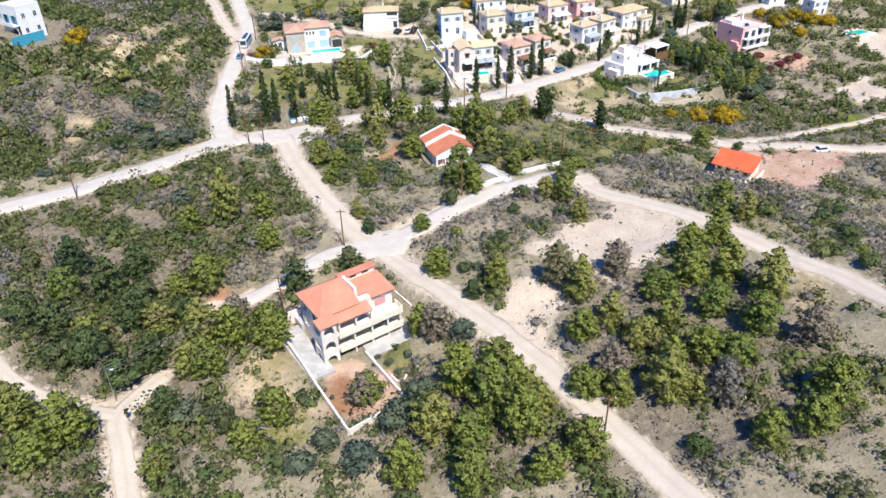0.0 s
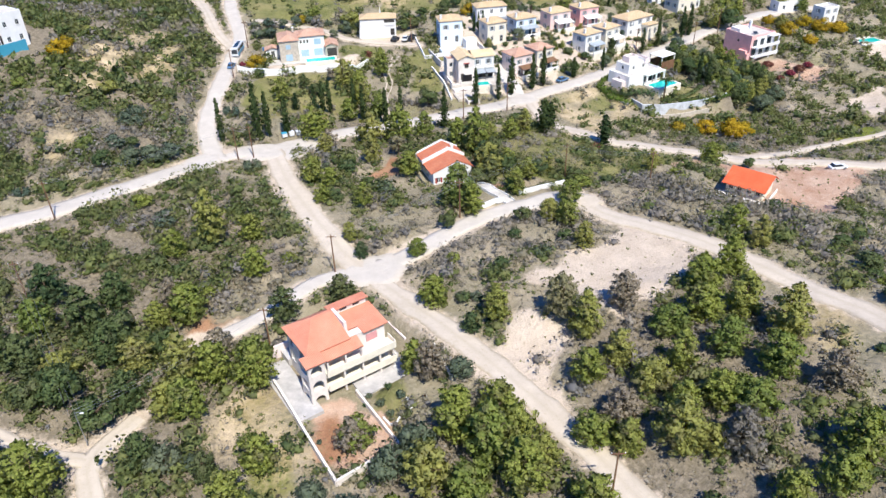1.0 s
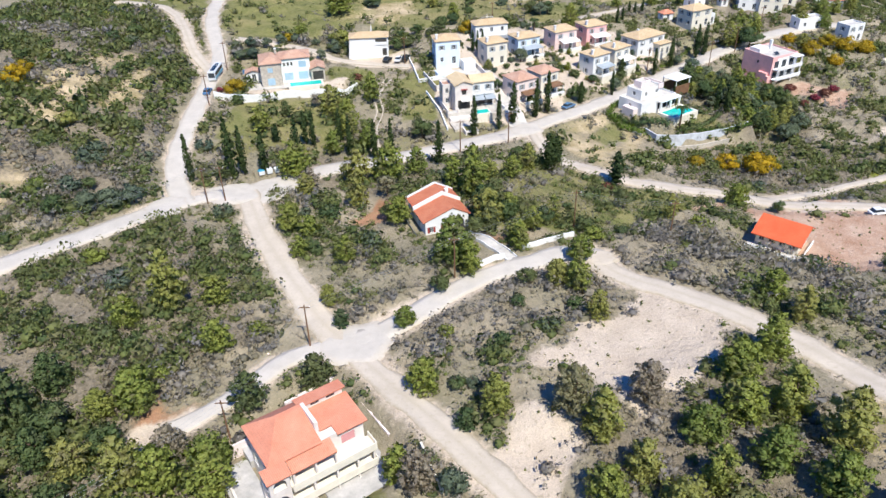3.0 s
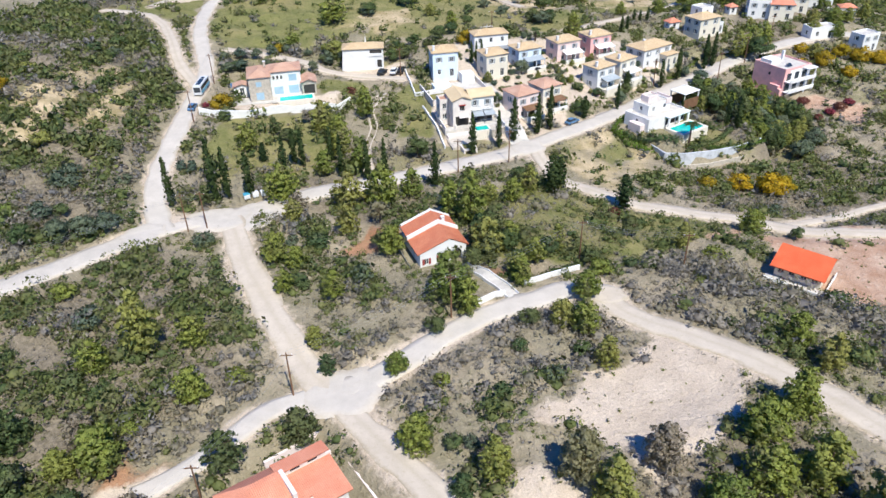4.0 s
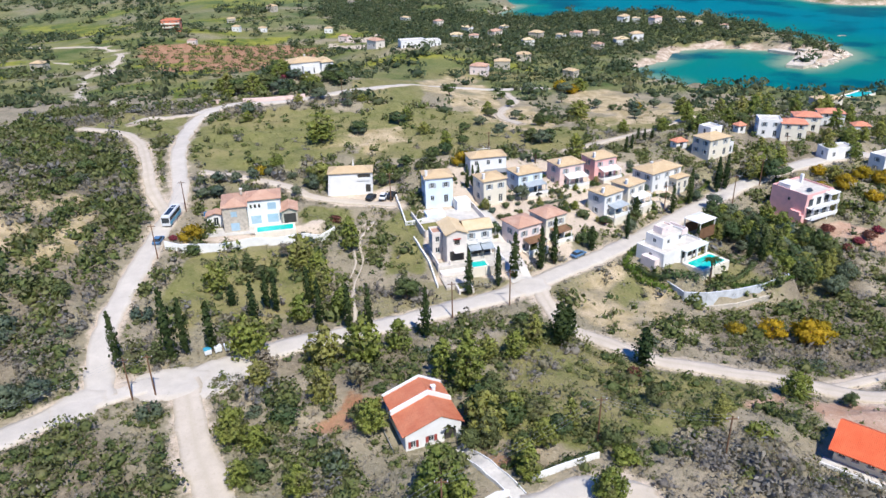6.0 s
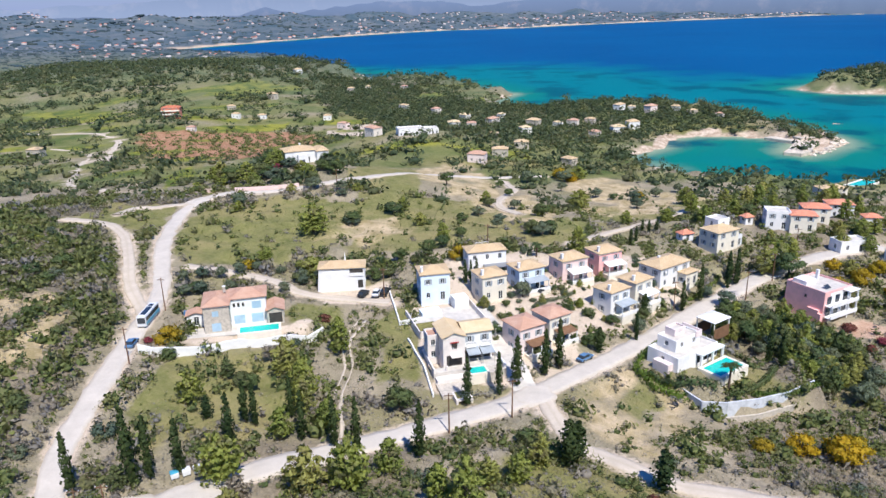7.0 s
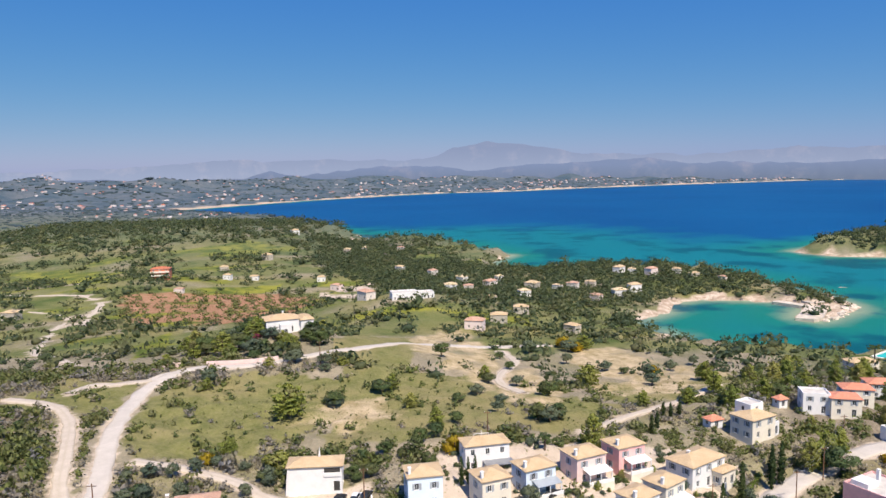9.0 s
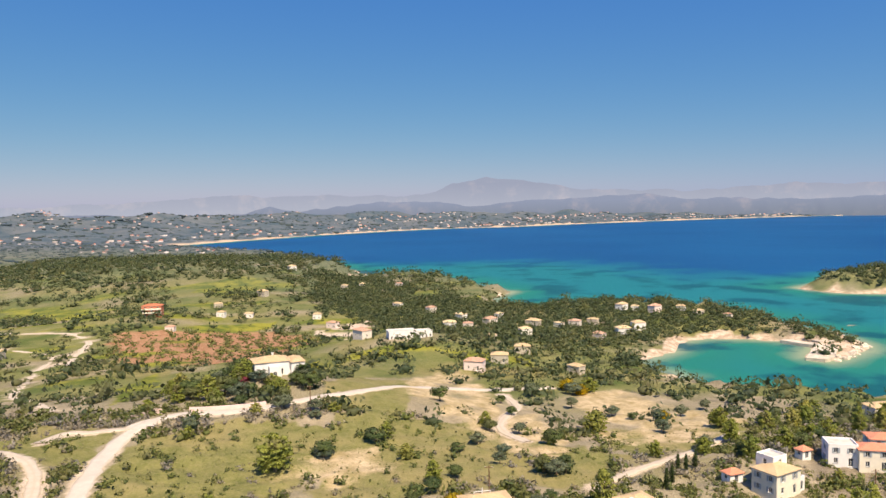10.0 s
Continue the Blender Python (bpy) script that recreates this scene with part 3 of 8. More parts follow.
M = dict(
    ground=ground_material(),
    dirt=road_material("dirt_road", (0.62, 0.535, 0.435), (0.51, 0.435, 0.345), (0.43, 0.36, 0.26)),
    paved=road_material("worn_concrete_road", (0.615, 0.555, 0.48), (0.51, 0.46, 0.395), (0.52, 0.445, 0.35)),
    water=water_material(),
    white=plain_material("white_plaster", (0.80, 0.79, 0.77), vary=0.05),
    warm=plain_material("warm_white_plaster", (0.74, 0.675, 0.62), vary=0.08),
    rock_pale=plain_material("pale_sea_rock", (0.66, 0.57, 0.46), vary=0.25, scale=0.25, relief=0.3),
    cream=plain_material("cream_plaster", (0.78, 0.72, 0.60), vary=0.06),
    pale_pink=plain_material("pale_pink_plaster", (0.82, 0.69, 0.65), vary=0.06),
    pink=plain_material("pink_plaster", (0.88, 0.48, 0.45), vary=0.07),
    rose=plain_material("rose_plaster", (0.80, 0.60, 0.55), vary=0.07),
    blue=plain_material("pale_blue_plaster", (0.68, 0.78, 0.86), vary=0.06),
    stone=plain_material("pale_stone", (0.56, 0.50, 0.42), vary=0.2, scale=1.6, relief=0.15),
    concrete=plain_material("grey_concrete", (0.50, 0.475, 0.45), vary=0.2, scale=0.5),
    grey_wall=plain_material("grey_painted_wall", (0.60, 0.62, 0.65), vary=0.15, scale=0.9),
    paving=plain_material("pale_paving", (0.58, 0.54, 0.48), vary=0.14, scale=0.6),
    tile=tile_material("terracotta_tiles", (0.56, 0.155, 0.075), (0.66, 0.25, 0.13)),
    tile_bright=tile_material("bright_orange_tiles", (0.72, 0.115, 0.035), (0.78, 0.165, 0.06)),
    tile_orange=tile_material("faded_orange_tiles", (0.70, 0.25, 0.145), (0.78, 0.34, 0.215)),
    tile_pale=tile_material("sandy_roof_tiles", (0.60, 0.42, 0.235), (0.70, 0.53, 0.32)),
    tile_light=tile_material("pale_sand_roof_tiles", (0.72, 0.53, 0.30), (0.80, 0.64, 0.41)),
    terracotta=plain_material("terracotta_plaster", (0.58, 0.21, 0.13), vary=0.08),
    tile_old=tile_material("weathered_roof_tiles", (0.55, 0.30, 0.20), (0.66, 0.43, 0.31)),
    sky_glass=plain_material("pale_blue_glazing", (0.40, 0.56, 0.68), rough=0.15, vary=0.08, relief=0.0, spec=0.6),
    glass=plain_material("dark_window_glass", (0.035, 0.045, 0.055), rough=0.08, vary=0.1, relief=0.0, spec=0.6),
    # dark colour painted for shade inside openings; small windows use it too
    shade=plain_material("painted_interior_shade", (0.06, 0.055, 0.05), vary=0.2),
    shutter=plain_material("grey_blue_shutters", (0.36, 0.40, 0.43), vary=0.1),
    shutter_red=plain_material("dark_red_shutters", (0.33, 0.06, 0.05), vary=0.1),
    shutter_pink=plain_material("faded_pink_shutters", (0.62, 0.30, 0.30), vary=0.1),
    pool=plain_material("pool_water", (0.02, 0.52, 0.44), rough=0.06, vary=0.1, relief=0.02, spec=0.5),
    wood=plain_material("brown_wood", (0.20, 0.11, 0.06), vary=0.2),
    bark=plain_material("bark", (0.16, 0.11, 0.075), vary=0.3, scale=3, relief=0.2),
    grass_roof=plain_material("planted_roof", (0.22, 0.20, 0.06), vary=0.4, scale=1.5),
    metal=plain_material("grey_metal", (0.35, 0.36, 0.37), rough=0.5, vary=0.1, metal=0.6),
    black=plain_material("black_rubber", (0.03, 0.03, 0.03), vary=0.2),
    car_blue=plain_material("car_blue_paint", (0.10, 0.20, 0.34), rough=0.25, vary=0.03, relief=0, spec=0.6),
    car_white=plain_material("car_white_paint", (0.74, 0.75, 0.76), rough=0.25, vary=0.03, relief=0, spec=0.6),
    bus_blue=plain_material("coach_blue_paint", (0.06, 0.32, 0.46), rough=0.3, vary=0.03, relief=0, spec=0.6),
    pine=leaf_material("pine_needles", (0.165, 0.205, 0.042), (0.38, 0.42, 0.105), (0.41, 0.375, 0.14), wear=0.65),
    dark_tree=leaf_material("dark_foliage", (0.07, 0.115, 0.045), (0.165, 0.215, 0.08), (0.19, 0.195, 0.09), wear=0.3),
    olive=leaf_material("olive_foliage", (0.10, 0.14, 0.095), (0.21, 0.25, 0.165), (0.21, 0.235, 0.15)),
    cypress=leaf_material("cypress_foliage", (0.03, 0.058, 0.02), (0.08, 0.115, 0.036), (0.085, 0.115, 0.04)),
    hedge=leaf_material("clipped_hedge", (0.09, 0.15, 0.025), (0.20, 0.28, 0.055), (0.19, 0.24, 0.06)),
    grey_tree=leaf_material("bare_grey_twigs", (0.23, 0.195, 0.15), (0.43, 0.37, 0.30), (0.27, 0.27, 0.12)),
    bloom=leaf_material("yellow_blossom", (0.36, 0.25, 0.015), (0.62, 0.43, 0.03), (0.32, 0.25, 0.03)),
    red_bush=leaf_material("red_blossom", (0.20, 0.035, 0.06), (0.38, 0.08, 0.12), (0.15, 0.12, 0.05)),
    scrub=leaf_material("green_scrub", (0.085, 0.12, 0.042), (0.235, 0.265, 0.085), (0.25, 0.235, 0.12), False, wear=0.45),
    scrub_grey=leaf_material("grey_scrub", (0.205, 0.185, 0.165), (0.40, 0.36, 0.32), (0.28, 0.26, 0.15), False),
    # blue of the distant haze is mixed into this leaf colour
    far_scrub=leaf_material("haze_tinted_foliage", (0.055, 0.095, 0.11), (0.10, 0.135, 0.14), (0.12, 0.14, 0.135), False),
    plain_scrub=leaf_material("plain_foliage", (0.055, 0.088, 0.046), (0.14, 0.175, 0.083), (0.185, 0.18, 0.088), False, wear=0.3),
    far_wall=plain_material("far_hazy_plaster", (0.56, 0.51, 0.49), vary=0.3, scale=0.02),
    # blue haze of the distance is put into these two as emission colour
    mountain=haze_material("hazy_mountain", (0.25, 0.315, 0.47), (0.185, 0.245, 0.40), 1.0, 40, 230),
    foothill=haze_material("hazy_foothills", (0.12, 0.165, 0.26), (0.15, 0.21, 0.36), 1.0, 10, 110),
)


# ---- ground, sea, distance ----
def build_ground():
    xs = steps(-3600, 3700, -105, 125, 1.6, 1.06)
    ys = steps(-700, 4900, 50, 290, 1.6, 1.03)
    x, y, faces = sheet(xs, ys)
    z, edge = ground_height(x, y)
    me = mesh_of("ground", np.stack([x, y, z], 1), faces)
    inland = np.maximum(within(LAND, x, y), within(ISLET, x, y))
    sand, soil, grass = zone("sand", x, y), zone("soil", x, y), zone("grass", x, y, 4)
    bare = np.clip((small_wave(x, y) + 0.8 * patch_wave(x, y) - 0.7) * 0.2, 0, 0.33) * (y < 258) * (y > 55) * (x > -45)
    sand = np.maximum(sand, bare * (1 - grass))
    sand = np.maximum(sand, np.clip(1 - edge / np.maximum(0.4, 1.2 + 0.8 * patch_wave(x, y)), 0, 0.75))
    beach = np.clip((np.where(y < 1700, 4.5 + 2.5 * patch_wave(x, y) + 4 * np.exp(-((x - 185) / 75) ** 2 - ((y - 580) / 55) ** 2) + 15 * np.exp(-((x - 276) ** 2 + (y - 560) ** 2) / 900), 14) - inland) / 4, 0, 1)
    wood = np.zeros(x.shape)
    for w in WOODS:
        wood = np.maximum(wood, np.clip(0.5 + within(w, x, y) / 5, 0, 1))
    grass = np.maximum(grass, np.clip(0.42 * green_wave(x, y) + 0.12 * patch_wave(x, y), 0, 0.5) * np.where(y < 186, 0.45, 1.0) * (y < 300))
    grass = np.maximum(grass, 0.42 * np.clip((y - 760) / 80, 0, 1) * (x < -40))
    grass = np.maximum(grass, np.clip(green_wave(x / 1.6, y / 1.6) * 0.3 + 0.6, 0.3, 0.9) * np.clip((y - 390) / 40, 0, 1) * (y < 1500))
    one = np.ones(x.shape)
    # share of the painted haze colour, growing with distance
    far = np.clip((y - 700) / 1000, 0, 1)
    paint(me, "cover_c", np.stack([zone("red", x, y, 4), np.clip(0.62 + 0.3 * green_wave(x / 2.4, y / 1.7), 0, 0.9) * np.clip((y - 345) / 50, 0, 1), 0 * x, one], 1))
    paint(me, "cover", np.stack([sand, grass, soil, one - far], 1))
    paint(me, "cover_b", np.stack([wood * 0.8, np.maximum(zone("flowers", x, y, 5), np.clip(0.75 * green_wave(x / 2.1 + 40, y / 1.3) - 0.25, 0, 0.8) * np.clip((y - 400) / 60, 0, 1) * (y < 1000) * (x < 60)), beach, zone("pale", x, y, 9) * np.clip(0.8 + 0.3 * patch_wave(x, y), 0.3, 1) * (1 - 0.9 * np.clip(0.5 + within([(42.5, 203), (50, 212), (51, 200), (44, 193)], x, y) / 3, 0, 1))], 1))
    smooth(me)
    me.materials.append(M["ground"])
    return tagged(new("ground", me), "dry hilly ground with bare sandy patches and weeds", "ground", kind="structure")


build_ground()


def build_road(name, w, kind, line, zc):
    d = np.gradient(line, axis=0)
    d /= np.linalg.norm(d, axis=1, keepdims=True) + 1e-9
    n = np.stack([d[:, 1], -d[:, 0]], 1)
    s = np.arange(len(line)) * 1.5
    rough = np.random.default_rng(len(line)).normal(0, 0.22, (len(line), 2))
    rough = (rough + np.roll(rough, 1, 0)) / 1.5
    cols, prof = [-1.0, -0.94, -0.55, -0.3, 0, 0.3, 0.55, 0.94, 1.0], [-0.42, 0.0, 0.02, 0.05, 0.07, 0.05, 0.02, 0.0, -0.42]
    verts, across = [], []
    for u, p in zip(cols, prof):
        side = rough[:, 0] if u < 0 else rough[:, 1]
        off = u * w / 2 + np.sign(u) * (abs(u) > 0.8) * side
        xy = line + n * off[:, None]
        verts.append(np.column_stack([xy, zc + p - 0.06]))
        rut = 1.0 if kind == "dirt" and abs(u) < 0.1 else 0.0
        across.append(np.column_stack([np.full(len(line), abs(u)), np.full(len(line), rut), s, np.ones(len(line))]))
    k, m = len(cols), len(line)
    v = np.stack(verts, 1).reshape(-1, 3)
    i = np.arange(m * k).reshape(m, k)
    me = mesh_of(name, v, np.stack([i[:-1, :-1], i[1:, :-1], i[1:, 1:], i[:-1, 1:]], -1).reshape(-1, 4)[:, ::-1])
    paint(me, "across", np.stack(across, 1).reshape(-1, 4))
    smooth(me)
    me.materials.append(M[kind])
    what = "pale dusty dirt road with worn edges" if kind == "dirt" else "sun-bleached worn concrete road with dusty edges"
    return tagged(new(name, me), what, "road", kind="structure")


for i, (rn, (w, k, l)) in enumerate(LINES.items()):
    build_road(rn, w, k, l, ROAD_Z[rn] + 0.012 * (i % 5))


def build_sea():
    xs = steps(-1200, 4300, -130, 520, 11, 1.05)
    ys = steps(330, 4950, 430, 1150, 11, 1.04)
    x, y, faces = sheet(xs, ys)
    inland = np.maximum(within(LAND, x, y), within(ISLET, x, y))
    shore = within(SHORE_NEAR + [(-766, 100), (1500, 100)], x, y)
    keep = (inland < 40)[faces].any(1)
    used, faces = np.unique(faces[keep], return_inverse=True)
    faces = faces.reshape(-1, 4)
    x, y, inland, shore = x[used], y[used], inland[used], shore[used]
    me = mesh_of("sea", np.stack([x, y, np.zeros(x.shape)], 1), faces)
    turq = np.clip(-inland / 16, 0, 1)
    near = -shore
    deep = np.clip((near - 150) / 320 + 0.05 * patch_wave(x / 4, y / 4), 0, 1) * np.clip((-inland) / 120, 0, 1)
    deep = np.maximum(deep, np.clip((y - 1180) / 260, 0, 1) * np.clip(-inland / 90, 0, 1))
    paint(me, "depth", np.stack([turq, deep, np.clip((-inland - 20) / 60, 0, 1), np.ones(x.shape)], 1))
    smooth(me)
    me.materials.append(M["water"])
    return tagged(new("sea", me), "calm blue sea turning turquoise over shallow sand", "sea", kind="structure")


build_sea()

# ridge lines of the far mountains: bearing and rise in degrees
RIDGE_FAR = [(-60, 0.5), (-40, 0.4), (-33, 0.25), (-27.6, 0.2), (-25.1, 0.4), (-21.4, 0.5), (-18.3, 0.7), (-14.2, 0.98), (-12.5, 0.7), (-8.6, 0.9), (-5.1, 0.8), (-1.5, 0.75),
             (0.7, 0.95), (2.1, 1.6), (4.8, 2.03), (7.9, 1.8), (10.3, 1.35), (12.2, 1.0), (17.3, 0.9), (20.2, 0.75), (24.5, 1.05), (27.8, 1.15), (30.6, 1.0), (33, 1.05), (40, 1.0), (62, 0.6)]
RIDGE_NEAR = [(-60, -0.1), (-33, -0.4), (-23.7, -0.35), (-19.5, -0.6), (-14, -0.5), (-12, 0.1), (-10, -0.4), (-5, 0.15), (-2, 0.3), (1.3, 0.2), (4, -0.2), (8, 0.25), (11, 0.3), (14, 0.5), (17, 0.6), (20, 0.1), (23.4, 0.2), (28, 0.0), (33, 0.2), (62, 0.1)]


def build_range(name, ridge, radius, eye_z, rough, mat, label, deep=420):
    b = np.linspace(-60, 62, 700)
    top = np.interp(b, *zip(*ridge))
    g = Wave(int(radius), 2.2)
    g2 = Wave(int(radius) + 1, 0.7)
    top = top + rough * (0.8 * g(b, 0 * b) + 0.2 * g2(b, 0 * b))
    rows = 14
    verts = []
    for r in range(rows):
        u = r / (rows - 1)
        rad = radius - deep * (1 - u)
        z = (eye_z + radius * np.tan(np.radians(top))) * (u**0.8) - 6 * (1 - u)
        z = z + u * (1 - u) * 26 * np.abs(g2(b * 0.4, 0.3 * u + 0 * b))
        rad = rad + 0.2 * deep * g(b * 0.9, 0.8 * u + 0 * b) * (1 - u)
        verts.append(np.column_stack([rad * np.sin(np.radians(b)), rad * np.cos(np.radians(b)) + 60, z]))
    v = np.stack(verts, 0).reshape(-1, 3)
    i = np.arange(rows * 700).reshape(rows, 700)
    me = mesh_of(name, v, np.stack([i[:-1, :-1], i[:-1, 1:], i[1:, 1:], i[1:, :-1]], -1).reshape(-1, 4))
    smooth(me)
    me.materials.append(mat)
    return tagged(new(name, me), label, "mountains", kind="structure")


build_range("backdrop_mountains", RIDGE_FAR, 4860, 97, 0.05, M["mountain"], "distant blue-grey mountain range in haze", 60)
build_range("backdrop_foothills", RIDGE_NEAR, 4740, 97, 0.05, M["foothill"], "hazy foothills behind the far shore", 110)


def apron(name, x, y, r, kind, lift, squash=0.8, turn=0.0):
    """A worn flat patch where roads meet."""
    n, k = 40, 6
    g = np.random.default_rng(int(abs(x) * 10))
    edge = 1 + 0.1 * g.normal(0, 1, n)
    edge = (edge + np.roll(edge, 1) + np.roll(edge, -1)) / 3
    a = np.linspace(0, 2 * np.pi, n, endpoint=False)
    v, f, u = [], [], []
    for j in range(k + 1):
        s = r * edge * j / k
        px, py = s * np.cos(a), s * np.sin(a) * squash
        c, q = math.cos(radians(turn)), math.sin(radians(turn))
        px, py = x + px * c - py * q, y + px * q + py * c
        z, _ = ground_height(px, py)
        z = np.minimum(z, z.mean() + 0.25) if j < k else z - 0.3
        v.append(np.column_stack([px, py, z + 0.24 + lift]))
        u += [(min(1, j / k), 0, 0, 1)] * n
    i = np.arange((k + 1) * n).reshape(k + 1, n)
    i2 = np.roll(i, -1, 1)
    f = np.stack([i[:-1], i[1:], i2[1:], i2[:-1]], -1).reshape(-1, 4)
    me = mesh_of(name, np.vstack(v), f)
    paint(me, "across", np.array(u))
    smooth(me)
    me.materials.append(M[kind])
    return tagged(new(name, me), "pale dusty road junction", "road", kind="structure")


apron("junction_road", -11.6, 116.8, 6.4, "paved", 0.07, 0.8, 20)
apron("upper_junction_road", -40.5, 164.5, 7.0, "paved", 0.13, 0.7, 30)
apron("west_junction_road", -53.5, 157.5, 5.0, "paved", 0.15, 0.8, 60)
apron("street_junction_road", 24.5, 201.0, 5.0, "paved", 0.12, 0.75, 40)
apron("crest_junction_road", -76.5, 319, 4.6, "paved", 0.11, 0.9, 40)
apron("lay_by_road", 29.6, 134.0, 3.4, "dirt", 0.06, 0.8, 0)
apron("parking_road", -34.5, 167.0, 7.6, "paved", 0.08, 0.75, 50)


# ---- building helpers ----
def part(name, data, material, parent, label="", at=None):
    """One mesh object under a thing or under a part."""
    if isinstance(data, bmesh.types.BMesh):
        me = bpy.data.meshes.new(name)
        data.to_mesh(me)
        data.free()
    else:
        me = data
    if not me.materials:
        me.materials.append(material)
    ob = new(name, me)
    ob.parent = parent
    if at is not None:
        ob.matrix_basis = at
    return tagged(ob, label)


def thing(name, label, category, m, group=""):
    e = new(name)
    e.empty_display_size = 0.5
    e.matrix_basis = m
    return tagged(e, label, category, group)


def box(bm, x0, x1, y0, y1, z0, z1, bevel=0.0):
    r = bmesh.ops.create_cube(bm, size=1, matrix=Matrix.Translation(((x0 + x1) / 2, (y0 + y1) / 2, (z0 + z1) / 2)) @ Matrix.Diagonal((x1 - x0, y1 - y0, z1 - z0, 1)))
    if bevel:
        es = list({e for v in r["verts"] for e in v.link_edges})
        bmesh.ops.bevel(bm, geom=es, offset=bevel, segments=1, affect="EDGES")


def boxes(*rows):
    bm = bmesh.new()
    for r in rows:
        box(bm, *r)
    return bm


def polys(rows):
    """A bmesh from faces given as lists of corners."""
    bm = bmesh.new()
    for f in rows:
        bm.faces.new([bm.verts.new(p) for p in f])
    bmesh.ops.remove_doubles(bm, verts=bm.verts, dist=0.001)
    return bm


def prism(pts, z0, z1):
    """A slab with the outline pts."""
    bm = bmesh.new()
    top, low = [bm.verts.new((x, y, z1)) for x, y in pts], [bm.verts.new((x, y, z0)) for x, y in pts]
    bm.faces.new(top), bm.faces.new(low[::-1])
    for i in range(len(pts)):
        j = (i + 1) % len(pts)
        bm.faces.new([top[j], top[i], low[i], low[j]])
    bmesh.ops.recalc_face_normals(bm, faces=bm.faces)
    return bm


def boulder(seed, r):
    bm = bmesh.new()
    bmesh.ops.create_icosphere(bm, subdivisions=2, radius=r)
    g = random.Random(seed)
    for v in bm.verts:
        k = g.uniform(0.72, 1.2)
        v.co = Vector((v.co.x * k, v.co.y * k, v.co.z * k * 0.55))
    return bm


def arch_wall(w, h, x0, x1, z0, z1, m, deep=0.3, n=8):
    """Faces of a wall with one round-headed opening."""
    f = []
    r, cx = (x1 - x0) / 2, (x0 + x1) / 2
    arc = [(cx - r * math.cos(math.pi * i / n), z1 - r + r * math.sin(math.pi * i / n)) for i in range(n + 1)]
    f.append([(-w / 2, 0, 0), (w / 2, 0, 0), (w / 2, 0, z0), (-w / 2, 0, z0)])
    f.append([(-w / 2, 0, z0), (x0, 0, z0), (x0, 0, z1 - r), (-w / 2, 0, z1 - r)])
    f.append([(x1, 0, z0), (w / 2, 0, z0), (w / 2, 0, z1 - r), (x1, 0, z1 - r)])
    for (a, za), (b, zb) in zip(arc, arc[1:]):
        f.append([(a, 0, za), (b, 0, zb), (b, 0, h), (a, 0, h)])
        f.append([(a, 0, za), (a, deep, za), (b, deep, zb), (b, 0, zb)])
    f.append([(-w / 2, 0, z1 - r), (x0, 0, z1 - r), (x0, 0, h), (-w / 2, 0, h)])
    f.append([(x1, 0, z1 - r), (w / 2, 0, z1 - r), (w / 2, 0, h), (x1, 0, h)])
    f.append([(x0, 0, z0), (x0, deep, z0), (x0, deep, z1 - r), (x0, 0, z1 - r)])
    f.append([(x1, 0, z0), (x1, 0, z1 - r), (x1, deep, z1 - r), (x1, deep, z0)])
    f.append([(x0, 0, z0), (x1, 0, z0), (x1, deep, z0), (x0, deep, z0)])
    return [[tuple(m @ Vector(p)) for p in q] for q in f]


SHARED = {}


def shared(key, make, material):
    if key not in SHARED:
        bm = make()
        me = bpy.data.meshes.new(str(key[0]))
        bm.to_mesh(me)
        bm.free()
        me.materials.append(material)
        SHARED[key] = me
    return SHARED[key]


def facade(bm, width, z0, z1, openings, m, deep=0.22):
    """A wall face along local x, looking to -y, with holes and their reveals."""
    us = sorted({-width / 2, width / 2, *(o[0] for o in openings), *(o[1] for o in openings)})
    zs = sorted({z0, z1, *(o[2] for o in openings), *(o[3] for o in openings)})
    def face(*c):
        bm.faces.new([bm.verts.new(m @ Vector(p)) for p in c])
    for a, b in zip(us, us[1:]):
        for c, d in zip(zs, zs[1:]):
            mu, mz = (a + b) / 2, (c + d) / 2
            if not any(o[0] < mu < o[1] and o[2] < mz < o[3] for o in openings):
                face((a, 0, c), (b, 0, c), (b, 0, d), (a, 0, d))
    for a, b, c, d in openings:
        face((a, 0, c), (a, deep, c), (a, deep, d), (a, 0, d)), face((b, 0, c), (b, 0, d), (b, deep, d), (b, deep, c))
        face((a, 0, d), (a, deep, d), (b, deep, d), (b, 0, d)), face((a, 0, c), (b, 0, c), (b, deep, c), (a, deep, c))


